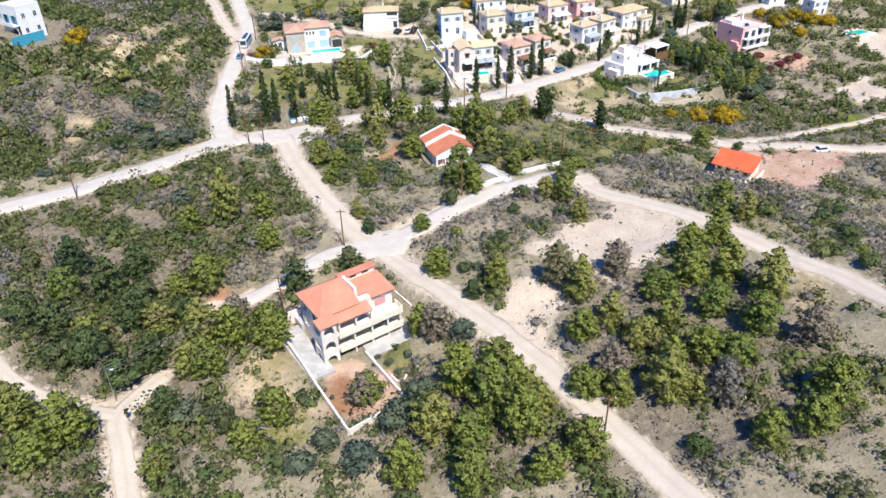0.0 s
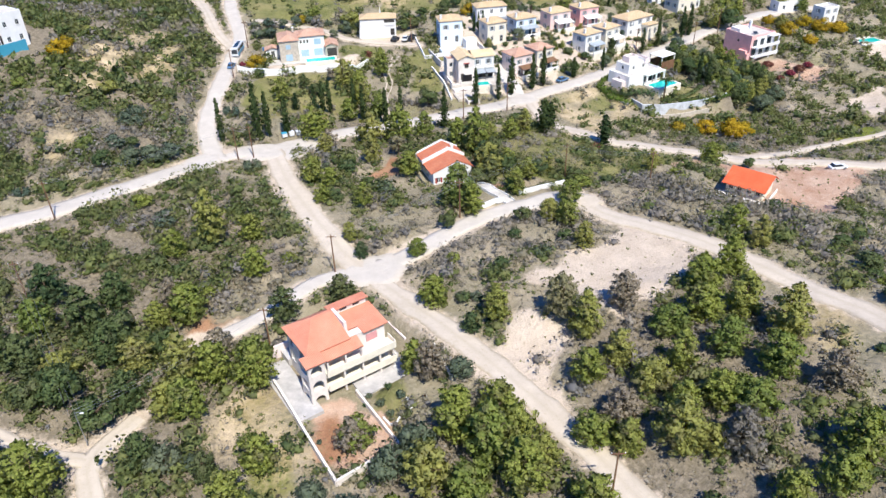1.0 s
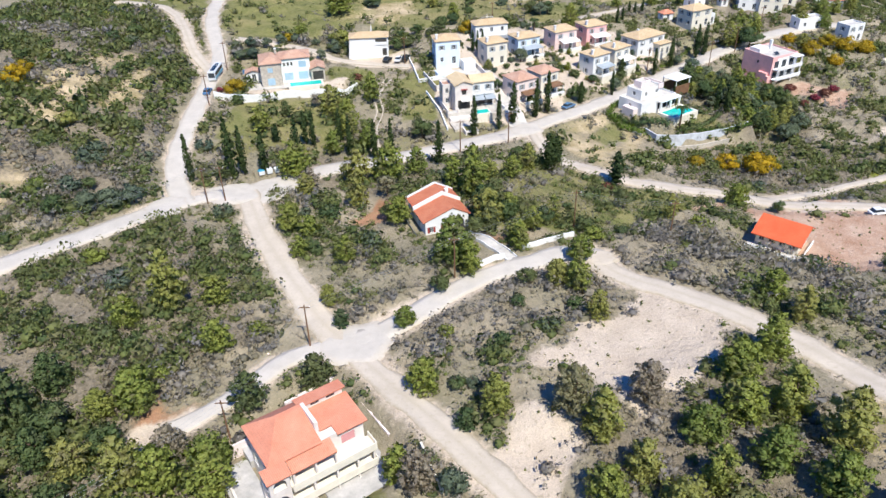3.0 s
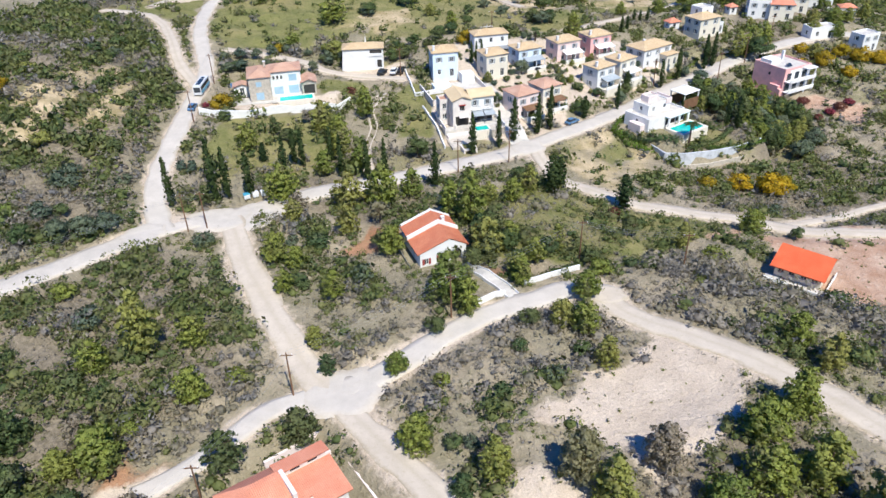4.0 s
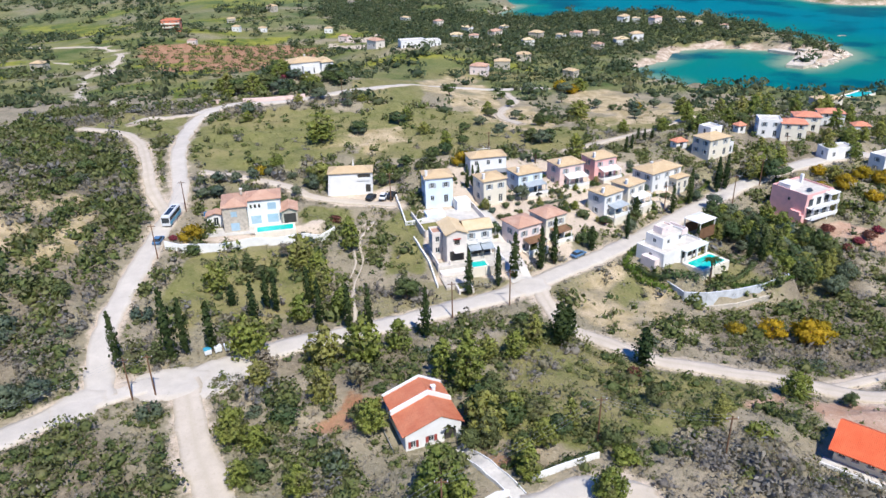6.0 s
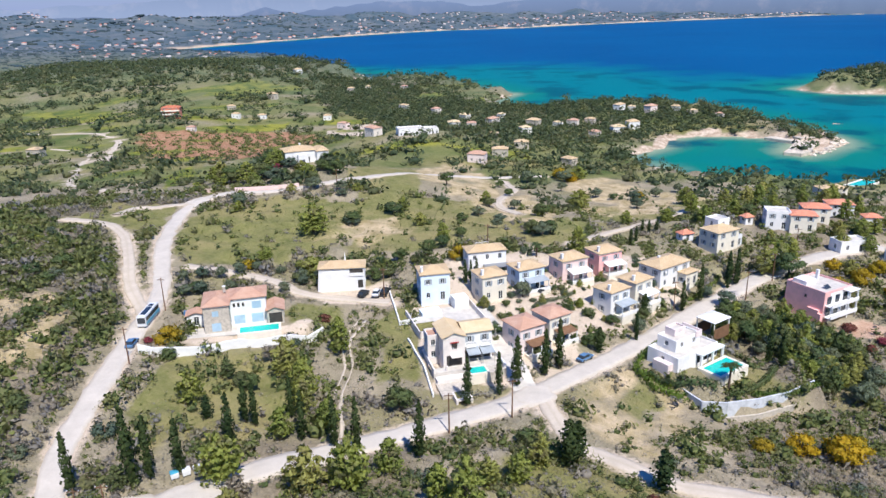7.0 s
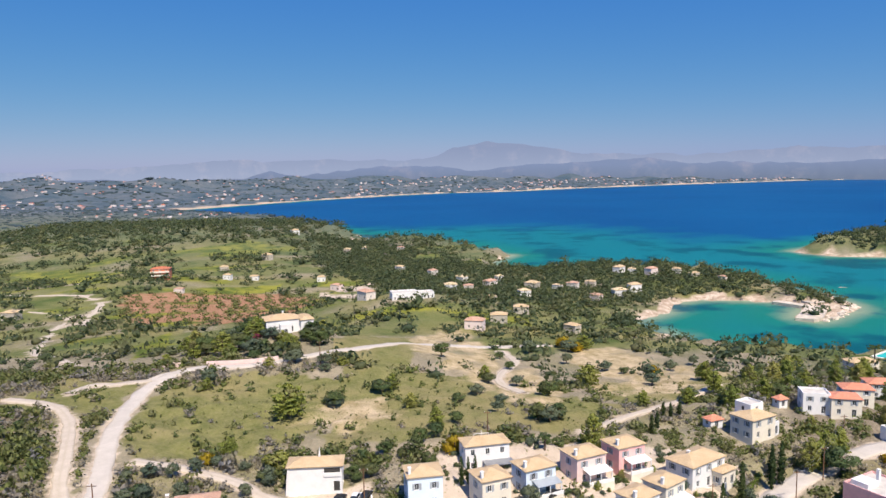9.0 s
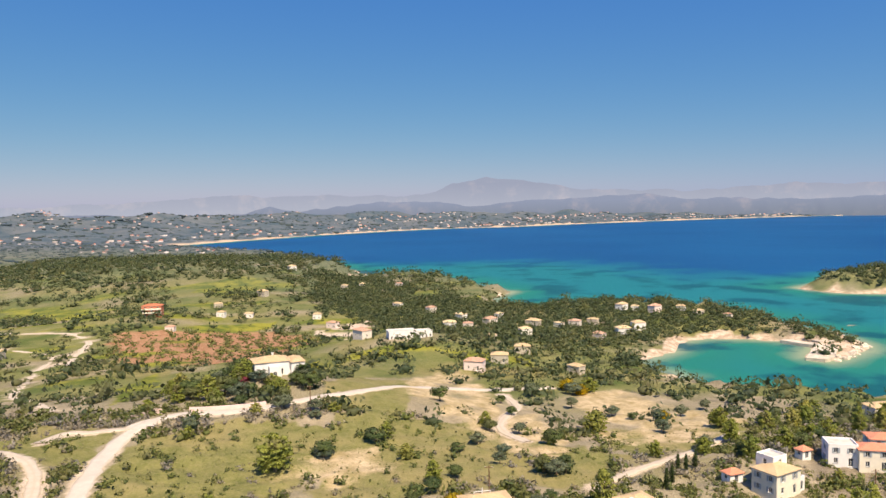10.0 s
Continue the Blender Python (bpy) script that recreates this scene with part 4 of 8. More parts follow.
def window(parent, w, h, m, leaves, sill=True):
    """A framed pane set back in its opening, with shutters on both sides."""
    f = 0.07
    frame_me = shared(("frame", round(w, 2), round(h, 2)), lambda: boxes((-w / 2, w / 2, 0.12, 0.19, 0, f), (-w / 2, w / 2, 0.12, 0.19, h - f, h), (-w / 2, -w / 2 + f, 0.12, 0.19, f, h - f),
                      (w / 2 - f, w / 2, 0.12, 0.19, f, h - f), (-f / 2, f / 2, 0.13, 0.18, f, h - f)), M["white"])
    win = part("window", frame_me, None, parent, at=m)
    part("pane", shared(("pane", round(w, 2), round(h, 2)), lambda: boxes((-w / 2 + 0.02, w / 2 - 0.02, 0.16, 0.2, 0.02, h - 0.02)), M["glass"]), None, win)
    if leaves:
        s = w * 0.5
        me = shared(("leaf", round(s, 2), round(h, 2), leaves), lambda: boxes((0, s, -0.07, -0.02, 0, h)), M[leaves])
        part("shutter", me, None, win, at=Matrix.Translation((-w / 2 - s, 0, 0)))
        part("shutter", me, None, win, at=Matrix.Translation((w / 2, 0, 0)))
    if sill:
        part("sill", shared(("sill", round(w, 2)), lambda: boxes((-w / 2 - 0.08, w / 2 + 0.08, -0.09, 0.12, -0.08, 0)), M["white"]), None, win)
    return win


def slope_mesh(name, faces, material, thick=0.16):
    """A roof: sloping faces (with the way along and up each of them for its tiles), a soffit and edges."""
    verts, quads, uv = [], [], []
    for f in faces:
        p = [Vector(c) for c in f]
        n = (p[1] - p[0]).cross(p[-1] - p[0]).normalized()
        if n.z < 0:
            p.reverse()
            n = -n
        along = Vector((0, 0, 1)).cross(n)
        along = along.normalized() if along.length > 1e-3 else Vector((1, 0, 0))
        up = n.cross(along)
        k = len(verts)
        for c in p:
            verts.append(c), uv.append((c.dot(along), c.dot(up), 0))
        quads.append(list(range(k, k + len(p))))
        j = len(verts)
        for c in p:
            verts.append(c - Vector((0, 0, thick))), uv.append((0, 0, 0))
        quads.append(list(range(j + len(p) - 1, j - 1, -1)))
        for i in range(len(p)):
            q = (i + 1) % len(p)
            quads.append([k + q, k + i, j + i, j + q])
    me = bpy.data.meshes.new(name)
    me.from_pydata([tuple(v) for v in verts], [], quads)
    a = me.attributes.new("slope", "FLOAT_VECTOR", "POINT")
    a.data.foreach_set("vector", np.array(uv, np.float32).ravel())
    me.materials.append(material)
    me.update()
    return me


def hip(x0, x1, y0, y1, z, rise):
    """The four faces of a hipped roof."""
    w, d = x1 - x0, y1 - y0
    if w >= d:
        a, b = (x0 + d / 2, (y0 + y1) / 2, z + rise), (x1 - d / 2, (y0 + y1) / 2, z + rise)
    else:
        a, b = ((x0 + x1) / 2, y0 + w / 2, z + rise), ((x0 + x1) / 2, y1 - w / 2, z + rise)
    c = [(x0, y0, z), (x1, y0, z), (x1, y1, z), (x0, y1, z)]
    if w >= d:
        return [[c[0], c[1], b, a], [c[1], c[2], b], [c[2], c[3], a, b], [c[3], c[0], a]]
    return [[c[0], c[1], a], [c[1], c[2], b, a], [c[2], c[3], b], [c[3], c[0], a, b]]


SIDES = ((0, 0), (1, 90), (2, 180), (3, 270))
CLEAR = []   # places kept free of plants: x, y, radius


def block(house, x0, x1, y0, y1, z0, z1, wall, roof, roof_mat, rows=2, per=(2, 1, 2, 1), leaves="shutter", door=True, over=0.35, rise=None, label="", below=3.0):
    """One volume of a house: walls with openings on four sides, windows, and its roof."""
    w, d, h = x1 - x0, y1 - y0, z1 - z0
    cx, cy = (x0 + x1) / 2, (y0 + y1) / 2
    bm = bmesh.new()
    storey = h / rows
    todo = []
    for side, turn in SIDES:
        width, off = (w, d / 2) if side % 2 == 0 else (d, w / 2)
        m = Matrix.Translation((cx, cy, 0)) @ Matrix.Rotation(radians(turn), 4, "Z") @ Matrix.Translation((0, -off, 0))
        holes = []
        n = per[side]
        for r in range(rows):
            for i in range(n):
                u = (i + 0.5) / n * width - width / 2
                low = r == 0 and door and side == 0
                ww, wh, sz = (1.15, 2.1, 0.1) if low and i == n // 2 else (0.95, 1.35, 0.85)
                ww = min(ww, width / n * 0.45)
                o = (u - ww / 2, u + ww / 2, z0 + r * storey + sz, z0 + r * storey + min(sz + wh, storey - 0.2))
                holes.append(o)
                todo.append((m @ Matrix.Translation((u, 0, o[2])), ww, o[3] - o[2], leaves if r else ("" if low else leaves)))
        facade(bm, width, z0 - below, z1, holes, m)
    bm.faces.new([bm.verts.new(c) for c in ((x0, y0, z1), (x1, y0, z1), (x1, y1, z1), (x0, y1, z1))])
    bmesh.ops.remove_doubles(bm, verts=bm.verts, dist=0.001)
    part("wall", bm, M[wall], house, label)
    for m, ww, wh, lv in todo:
        window(house, ww, wh, m, lv)
    if roof == "hip":
        part("roof", slope_mesh("roof", hip(x0 - over, x1 + over, y0 - over, y1 + over, z1 + 0.16, rise or 0.2 * min(w, d)), M[roof_mat]), None, house)
        part("cornice", boxes((x0 - 0.12, x1 + 0.12, y0 - 0.12, y0 - 0.003, z1 - 0.25, z1), (x0 - 0.12, x1 + 0.12, y1 + 0.003, y1 + 0.12, z1 - 0.25, z1), (x0 - 0.12, x0 - 0.003, y0, y1, z1 - 0.25, z1), (x1 + 0.003, x1 + 0.12, y0, y1, z1 - 0.25, z1)), M["white"], house)
    elif roof == "gable":
        r = rise or 0.22 * w
        part("roof", slope_mesh("roof", [[(x0 - over, y0 - over, z1 + 0.05), (cx, y0 - over, z1 + r + 0.15), (cx, y1 + over, z1 + r + 0.15), (x0 - over, y1 + over, z1 + 0.05)],
                                          [(cx, y0 - over, z1 + r + 0.15), (x1 + over, y0 - over, z1 + 0.05), (x1 + over, y1 + over, z1 + 0.05), (cx, y1 + over, z1 + r + 0.15)]], M[roof_mat]), None, house)
        for y in (y0, y1):
            part("gable_wall", polys([[(x0, y, z1), (x1, y, z1), (cx, y, z1 + r)]]), M[wall], house)
    elif roof == "flat":
        t = 0.22
        part("parapet", boxes((x0, x1, y0, y0 + t, z1 + 0.003, z1 + 0.55), (x0, x1, y1 - t, y1, z1 + 0.003, z1 + 0.55), (x0, x0 + t, y0 + t, y1 - t, z1 + 0.003, z1 + 0.55), (x1 - t, x1, y0 + t, y1 - t, z1 + 0.003, z1 + 0.55)), M[wall], house)
        part("roof_deck", boxes((x0 + t, x1 - t, y0 + t, y1 - t, z1 + 0.003, z1 + 0.1)), M["paving"], house)


def chimney(house, x, y, z, h=1.0, mat="white"):
    c = part("chimney", boxes((x - 0.28, x + 0.28, y - 0.28, y + 0.28, z, z + h)), M[mat], house)
    part("chimney_cap", boxes((x - 0.36, x + 0.36, y - 0.36, y + 0.36, z + h + 0.003, z + h + 0.14)), M["white"], c)


def veranda(house, x0, x1, y, z, deep=2.6, roof="white", height=2.5, rail=True):
    """A covered terrace before a front: sloping cover, posts, parapet and dark opening behind."""
    part("veranda_cover", polys([[(x0, y, z + height + 0.45), (x0, y - deep, z + height), (x1, y - deep, z + height), (x1, y, z + height + 0.45)],
                                 [(x0, y, z + height + 0.33), (x1, y, z + height + 0.33), (x1, y - deep, z + height - 0.12), (x0, y - deep, z + height - 0.12)],
                                 [(x0, y - deep, z + height), (x0, y - deep, z + height - 0.12), (x1, y - deep, z + height - 0.12), (x1, y - deep, z + height)]]), M[roof], house, "sloping veranda cover")
    for u in (0.03, 0.5, 0.97):
        px = x0 + (x1 - x0) * u
        part("post", boxes((px - 0.09, px + 0.09, y - deep + 0.1, y - deep + 0.28, z - 0.6, z + height - 0.1)), M["white"], house)
    part("terrace_slab", boxes((x0 - 0.2, x1 + 0.2, y - deep - 0.2, y, z - 2.2, z)), M["cream"], house)
    if rail:
        part("terrace_parapet", boxes((x0 - 0.2, x1 + 0.2, y - deep - 0.2, y - deep - 0.05, z + 0.003, z + 0.8)), M["white"], house)


def base_at(x, y, yaw, z):
    return Matrix.Translation((x, y, z)) @ Matrix.Rotation(radians(yaw), 4, "Z")


# ---- the small villas along the village street ----
# what, x, y, ground, yaw, width, depth, height, wall, roof, chimney, veranda
STREET = [
    ("pale blue two-storey villa with a sandy tiled roof", 4.8, 241.6, 28.0, 10, 7.2, 6.4, 6.9, "blue", "tile_pale", True, ""),
    ("cream two-storey villa with a sandy tiled roof and grey shutters", 18.7, 241.6, 27.6, 22, 6.6, 6.4, 6.2, "cream", "tile_pale", True, ""),
    ("light blue two-storey villa with a grey veranda awning", 28.6, 247.2, 27.6, 24, 7.4, 6.0, 5.8, "blue", "tile_pale", True, "shutter"),
    ("pale pink two-storey villa with a white veranda cover", 40.6, 253.0, 27.5, 24, 7.8, 6.4, 6.0, "rose", "tile_pale", True, "white"),
    ("deep pink two-storey villa with a white veranda cover", 51.2, 258.8, 27.2, 24, 7.4, 6.4, 6.0, "pink", "tile_pale", True, "white"),
    ("pale pink two-storey villa with a weathered red tiled roof", 24.6, 219.8, 23.8, 30, 6.6, 6.6, 6.4, "pale_pink", "tile_old", False, "wood"),
    ("cream two-storey villa with a weathered red tiled roof", 31.6, 225.0, 23.8, 32, 6.2, 6.2, 6.4, "cream", "tile_old", False, "wood"),
    ("white and blue two-storey villa with a grey awning", 48.8, 238.8, 24.0, 35, 6.8, 5.8, 6.2, "white", "tile_pale", True, "shutter"),
    ("white two-storey villa with a sandy tiled roof and awning", 56.2, 244.8, 24.0, 37, 6.8, 5.8, 6.2, "cream", "tile_pale", True, "white"),
]
for label, x, y, z, yaw, w, d, h, wall, roof, chim, ver in STREET:
    v = thing("villa", label, "house", base_at(x, y, yaw, z), "villas along the village street")
    block(v, -w / 2, w / 2, -d / 2, d / 2, 0, h, wall, "hip", roof)
    if chim:
        chimney(v, -w / 2 + 0.5, -d / 2 + 1.2, h, 1.7)
    if ver:
        veranda(v, -w * 0.3, w / 2, -d / 2 - 0.003, 0.6, roof=ver)
    CLEAR.append((x, y, max(w, d) * 0.5 + 1.2))


def big_villa():
    v = thing("villa", "large grey-walled villa with a sandy hipped roof", "house", base_at(67.6, 257.0, 34, 24.2), "villas along the village street")
    block(v, -6, 6, -3.6, 3.6, 0, 5.6, "white", "hip", "tile_pale", per=(3, 2, 3, 2))
    block(v, 1.2, 6.4, -6.2, -3.61, 0, 3.4, "cream", "hip", "tile_pale", rows=1, per=(2, 1, 0, 1))
    chimney(v, -2, 0.5, 6.0, 1.4)
    part("satellite_dish", boxes((-4.7, -3.9, -4.05, -3.95, 4.3, 5.0), (-4.35, -4.25, -4.0, -3.6, 4.5, 4.6)), M["white"], v)
    CLEAR.append((67.6, 257, 7.5))


def top_villa():
    v = thing("villa", "white two-storey villa with a sandy roof above the street", "house", base_at(18.8, 258.0, 12, 28.6), "villas along the village street")
    block(v, -5.2, 5.2, -2.8, 2.8, 0, 6.0, "white", "hip", "tile_pale", per=(3, 1, 3, 1), leaves="")
    part("carport", boxes((-1.2, 5.6, -6.0, -2.81, 2.3, 2.5), (-1.1, -0.9, -5.9, -5.7, -2, 2.3), (5.3, 5.5, -5.9, -5.7, -2, 2.3)), M["metal"], v)
    part("roof_rack", boxes((-2.4, 1.2, 0.3, 0.4, 7.6, 7.7), (-2.4, -2.3, 0.3, 0.4, 6.9, 7.6), (1.1, 1.2, 0.3, 0.4, 6.9, 7.6), (-0.6, -0.5, 0.3, 0.4, 6.9, 8.4)), M["white"], v)
    CLEAR.append((18.8, 258, 6.5))


def white_villa():
    v = thing("villa", "white flat-fronted villa with a sandy hipped roof and mast", "house", base_at(-18.6, 249.6, 3, 28.4))
    tagged(v, category="house")
    block(v, -5.8, 5.8, -2.6, 3.0, 0, 5.5, "white", "hip", "tile_pale", per=(0, 1, 2, 1), leaves="")
    # flat dark panel on the wall, painted shade of a porch
    part("porch_opening", boxes((4.0, 5.3, -2.66, -2.61, 0.1, 2.2)), M["shade"], v)
    # no recess here: its shade is painted as a dark panel
    part("balcony_opening", boxes((2.0, 5.4, -2.66, -2.61, 3.5, 5.3)), M["shade"], v, "dark panel painted as the shade of a recessed balcony")
    part("balcony_rail", boxes((1.9, 5.5, -2.8, -2.7, 3.3, 4.2)), M["white"], v)
    part("buttress", polys([[(-6.6, -2.4, -3), (-5.81, -2.4, -3), (-5.81, -2.4, 5.6)], [(-6.6, 2.4, -3), (-5.81, 2.4, 5.6), (-5.81, 2.4, -3)], [(-6.6, -2.4, -3), (-5.81, -2.4, 5.6), (-5.81, 2.4, 5.6), (-6.6, 2.4, -3)]]), M["white"], v)
    part("mast", polys([[(0.6, -0.12, 6.8), (1.1, -0.12, 6.8), (0.9, -0.12, 9.0)], [(0.6, 0.12, 6.8), (0.9, 0.12, 9.0), (1.1, 0.12, 6.8)], [(0.6, -0.12, 6.8), (0.9, -0.12, 9.0), (0.9, 0.12, 9.0), (0.6, 0.12, 6.8)], [(1.1, -0.12, 6.8), (1.1, 0.12, 6.8), (0.9, 0.12, 9.0), (0.9, -0.12, 9.0)]]), M["white"], v, "tapering white chimney mast")
    CLEAR.append((-18.6, 249.6, 7))


def pool_at(label, x, y, z, yaw, w, d, rim=0.5):
    p = thing("swimming_pool", label, "pool", base_at(x, y, yaw, z))
    part("basin", boxes((-w / 2 - rim, w / 2 + rim, -d / 2 - rim, -d / 2, -2.5, 0.12), (-w / 2 - rim, w / 2 + rim, d / 2, d / 2 + rim, -2.5, 0.12), (-w / 2 - rim, -w / 2, -d / 2, d / 2, -2.5, 0.12), (w / 2, w / 2 + rim, -d / 2, d / 2, -2.5, 0.12)), M["cream"], p, "pale stone pool edge")
    part("water", boxes((-w / 2, w / 2, -d / 2, d / 2, -1.4, 0.02)), M["pool"], p, "clear turquoise pool water")
    CLEAR.append((x, y, max(w, d) / 2 + 0.5))
    return p


def stone_villa():
    v = thing("stone_villa", "grey stone villa with terracotta roofs beside a pool", "house", base_at(-39.5, 229.5, 12, 28.6))
    block(v, -8.2, -2.6, -6.2, 2.8, 0, 6.1, "stone", "hip", "tile_old", per=(0, 2, 1, 2), rise=1.3)
    part("small_window", boxes((-6.3, -4.9, -6.25, -6.205, 3.7, 5.0)), M["sky_glass"], v)
    block(v, -2.59, 5.4, -3.2, 3.4, 0, 6.2, "white", "hip", "tile_old", per=(0, 1, 2, 1), rise=1.3)
    for xa, xb, za, zb in ((-1.9, 0.5, 0.15, 2.2), (2.0, 4.6, 0.15, 2.3), (2.3, 4.3, 3.6, 5.3), (-6.6, -4.6, 0.15, 2.1)):
        ya = -3.2 if xa > -2.5 else -6.2
        part("glazing", boxes((xa, xb, ya - 0.05, ya - 0.005, za, zb)), M["sky_glass"], v, "pale blue glazed opening")
    for xa in (-1.9, -0.9, 0.1):
        part("small_window", boxes((xa, xa + 0.5, -3.25, -3.205, 4.3, 5.2)), M["shade"], v)
    block(v, 5.41, 9.2, -4.6, 1.2, 0, 3.1, "stone", "gable", "tile_old", rows=1, per=(1, 1, 0, 0), leaves="", rise=0.8)
    block(v, -12.4, -8.21, -1.6, 1.4, 0, 2.6, "white", "gable", "tile_old", rows=1, per=(1, 0, 0, 0), leaves="", rise=0.7)
    chimney(v, -3.6, -0.5, 7.2, 1.3, "stone")
    # porch depth is only a dark panel painted as shade
    part("porch_opening", boxes((5.9, 8.8, -4.66, -4.605, 0.1, 2.5)), M["shade"], v, "dark panel painted as the shade of an open porch")
    part("solar_tank", boxes((-13.4, -11.8, 2.0, 3.0, 1.4, 2.3)), M["car_blue"], v)
    CLEAR.extend([(-43, 228, 6), (-36, 230, 6), (-32, 228, 4)])
    pool_at("rectangular turquoise pool on a stone terrace", -34.6, 223.6, 28.55, 12, 8.6, 3.2)
    t = thing("garden_terrace", "pale paved pool terrace with a long retaining wall", "terrace", base_at(-41, 222.6, 9, 28.4))
    part("terrace_floor", boxes((-13, 11.0, -1.6, 3.4, -0.25, 0.0)), M["paving"], t)
    CLEAR.extend([(-46, 219, 4), (-40, 221, 4), (-33, 223, 4)])


big_villa(), top_villa(), white_villa(), stone_villa()


def modern_villa():
    v = thing("modern_villa", "white cubic villa of stacked boxes with pink walls", "house", base_at(59.5, 217.0, 34, 22.2))
    block(v, -7.0, 6.6, -4.2, 3.8, 0, 2.6, "white", "flat", "", rows=1, per=(0, 2, 2, 1), leaves="", door=False)
    block(v, -4.6, 3.6, -1.6, 3.4, 2.75, 4.9, "white", "flat", "", rows=1, per=(2, 1, 2, 1), leaves="", door=False, below=0)
    block(v, -2.4, 1.2, 0.6, 3.2, 5.05, 6.2, "pale_pink", "flat", "", rows=1, per=(1, 0, 1, 0), leaves="", door=False, below=0)
    part("pink_parapet", boxes((1.8, 3.8, -1.9, -1.62, 4.7, 6.0), (3.62, 3.9, -1.61, 3.2, 4.7, 6.0)), M["pale_pink"], v)
    part("side_wing", boxes((-8.6, -7.01, -3.0, 1.0, -2, 1.6)), M["pale_pink"], v)
    # veranda shade painted as two dark panels on the front wall
    part("porch_opening", boxes((-0.4, 3.0, -4.26, -4.21, 0.15, 2.2), (3.6, 6.3, -4.26, -4.21, 0.15, 2.2)), M["shade"], v, "dark panels painted as the shade of an open veranda")
    for x in (-0.6, 3.3, 6.8):
        part("pillar", boxes((x - 0.25, x + 0.25, -5.6, -5.2, -1, 2.35)), M["white"], v)
    part("porch_roof", boxes((-1.0, 7.2, -5.7, -4.21, 2.35, 2.7)), M["white"], v)
    CLEAR.append((59.5, 217, 9))
    pool_at("turquoise pool with white rim on a garden terrace", 66.5, 211.3, 22.3, 34, 8.2, 4.4, 0.7)
    g = thing("pavilion", "open white-roofed garden pavilion", "pavilion", base_at(71.5, 230.8, 34, 22.5))
    part("roof", slope_mesh("roof", hip(-3.2, 3.2, -2.6, 2.6, 2.6, 0.9), M["white"]), None, g)
    for px in (-2.9, 2.9):
        for py in (-2.3, 2.3):
            part("post", boxes((px - 0.12, px + 0.12, py - 0.12, py + 0.12, -2, 2.6)), M["white"], g)
    part("low_wall", boxes((-3, 3, -2.5, -2.3, -2, 0.8), (-3, 3, 2.3, 2.5, -2, 0.8)), M["wood"], g)
    CLEAR.append((71.5, 230.8, 4))


def wall_line(name, label, pts, z_of, height, mat, thick=0.3, deep=1.6):
    """A garden wall that follows a line of points, its top at z_of + height."""
    w = thing(name, label, "wall", Matrix.Translation((pts[0][0], pts[0][1], 0)))
    for (xa, ya), (xb, yb) in zip(pts, pts[1:]):
        n = max(1, round(math.hypot(xb - xa, yb - ya) / 3))
        for i in range(n):
            a = Vector((xa + (xb - xa) * i / n, ya + (yb - ya) * i / n))
            b = Vector((xa + (xb - xa) * (i + 1) / n, ya + (yb - ya) * (i + 1) / n))
            za, zb = (z_of, z_of) if z_of is not None else (gz(*a), gz(*b))
            d = (b - a).normalized()
            s = Vector((d.y, -d.x)) * thick / 2
            top = [(a + s, za + height), (b + s, zb + height), (b - s, zb + height), (a - s, za + height)]
            bot = [(p, z - height - deep) for p, z in top]
            o = Vector((pts[0][0], pts[0][1], 0))
            q = [Vector((p.x, p.y, z)) - o for p, z in bot + top]
            part("wall_panel", polys([[q[4], q[5], q[6], q[7]], [q[0], q[1], q[5], q[4]], [q[2], q[3], q[7], q[6]], [q[1], q[2], q[6], q[5]], [q[3], q[0], q[4], q[7]]]), M[mat], w)
    return w


modern_villa()
wall_line("terrace_wall", "stone retaining wall between the villa rows", [(38.5, 240.5), (46, 247.3), (52, 252)], 25.6, 0.6, "stone", 0.4, 3)
wall_line("terrace_wall", "stone retaining wall between the villa rows", [(22, 232), (29.5, 233.5), (36, 238.6)], 25.4, 0.5, "stone", 0.4, 3)
wall_line("retaining_wall", "long pale retaining wall below a pool terrace", [(-56.5, 210.2), (-47.5, 213), (-37.5, 217.6), (-27, 221.6), (-20.5, 225)], None, 1.9, "white", 0.4, 2.0)
wall_line("garden_wall", "pale grey-white curved retaining wall round a garden", [(54.8, 210.6), (56.5, 204.7), (58.3, 200.4), (63.0, 199.8), (70.1, 201.0), (77.1, 203.3), (84.4, 207.5)], 20.6, 0.0, "grey_wall", 0.35, 5)
wall_line("garden_wall", "low stone terrace wall below a garden", [(56.6, 201.0), (61.5, 198.3), (69.6, 199.4), (77.6, 202.4), (85.3, 206.9)], 18.0, 0.0, "stone", 0.4, 3)


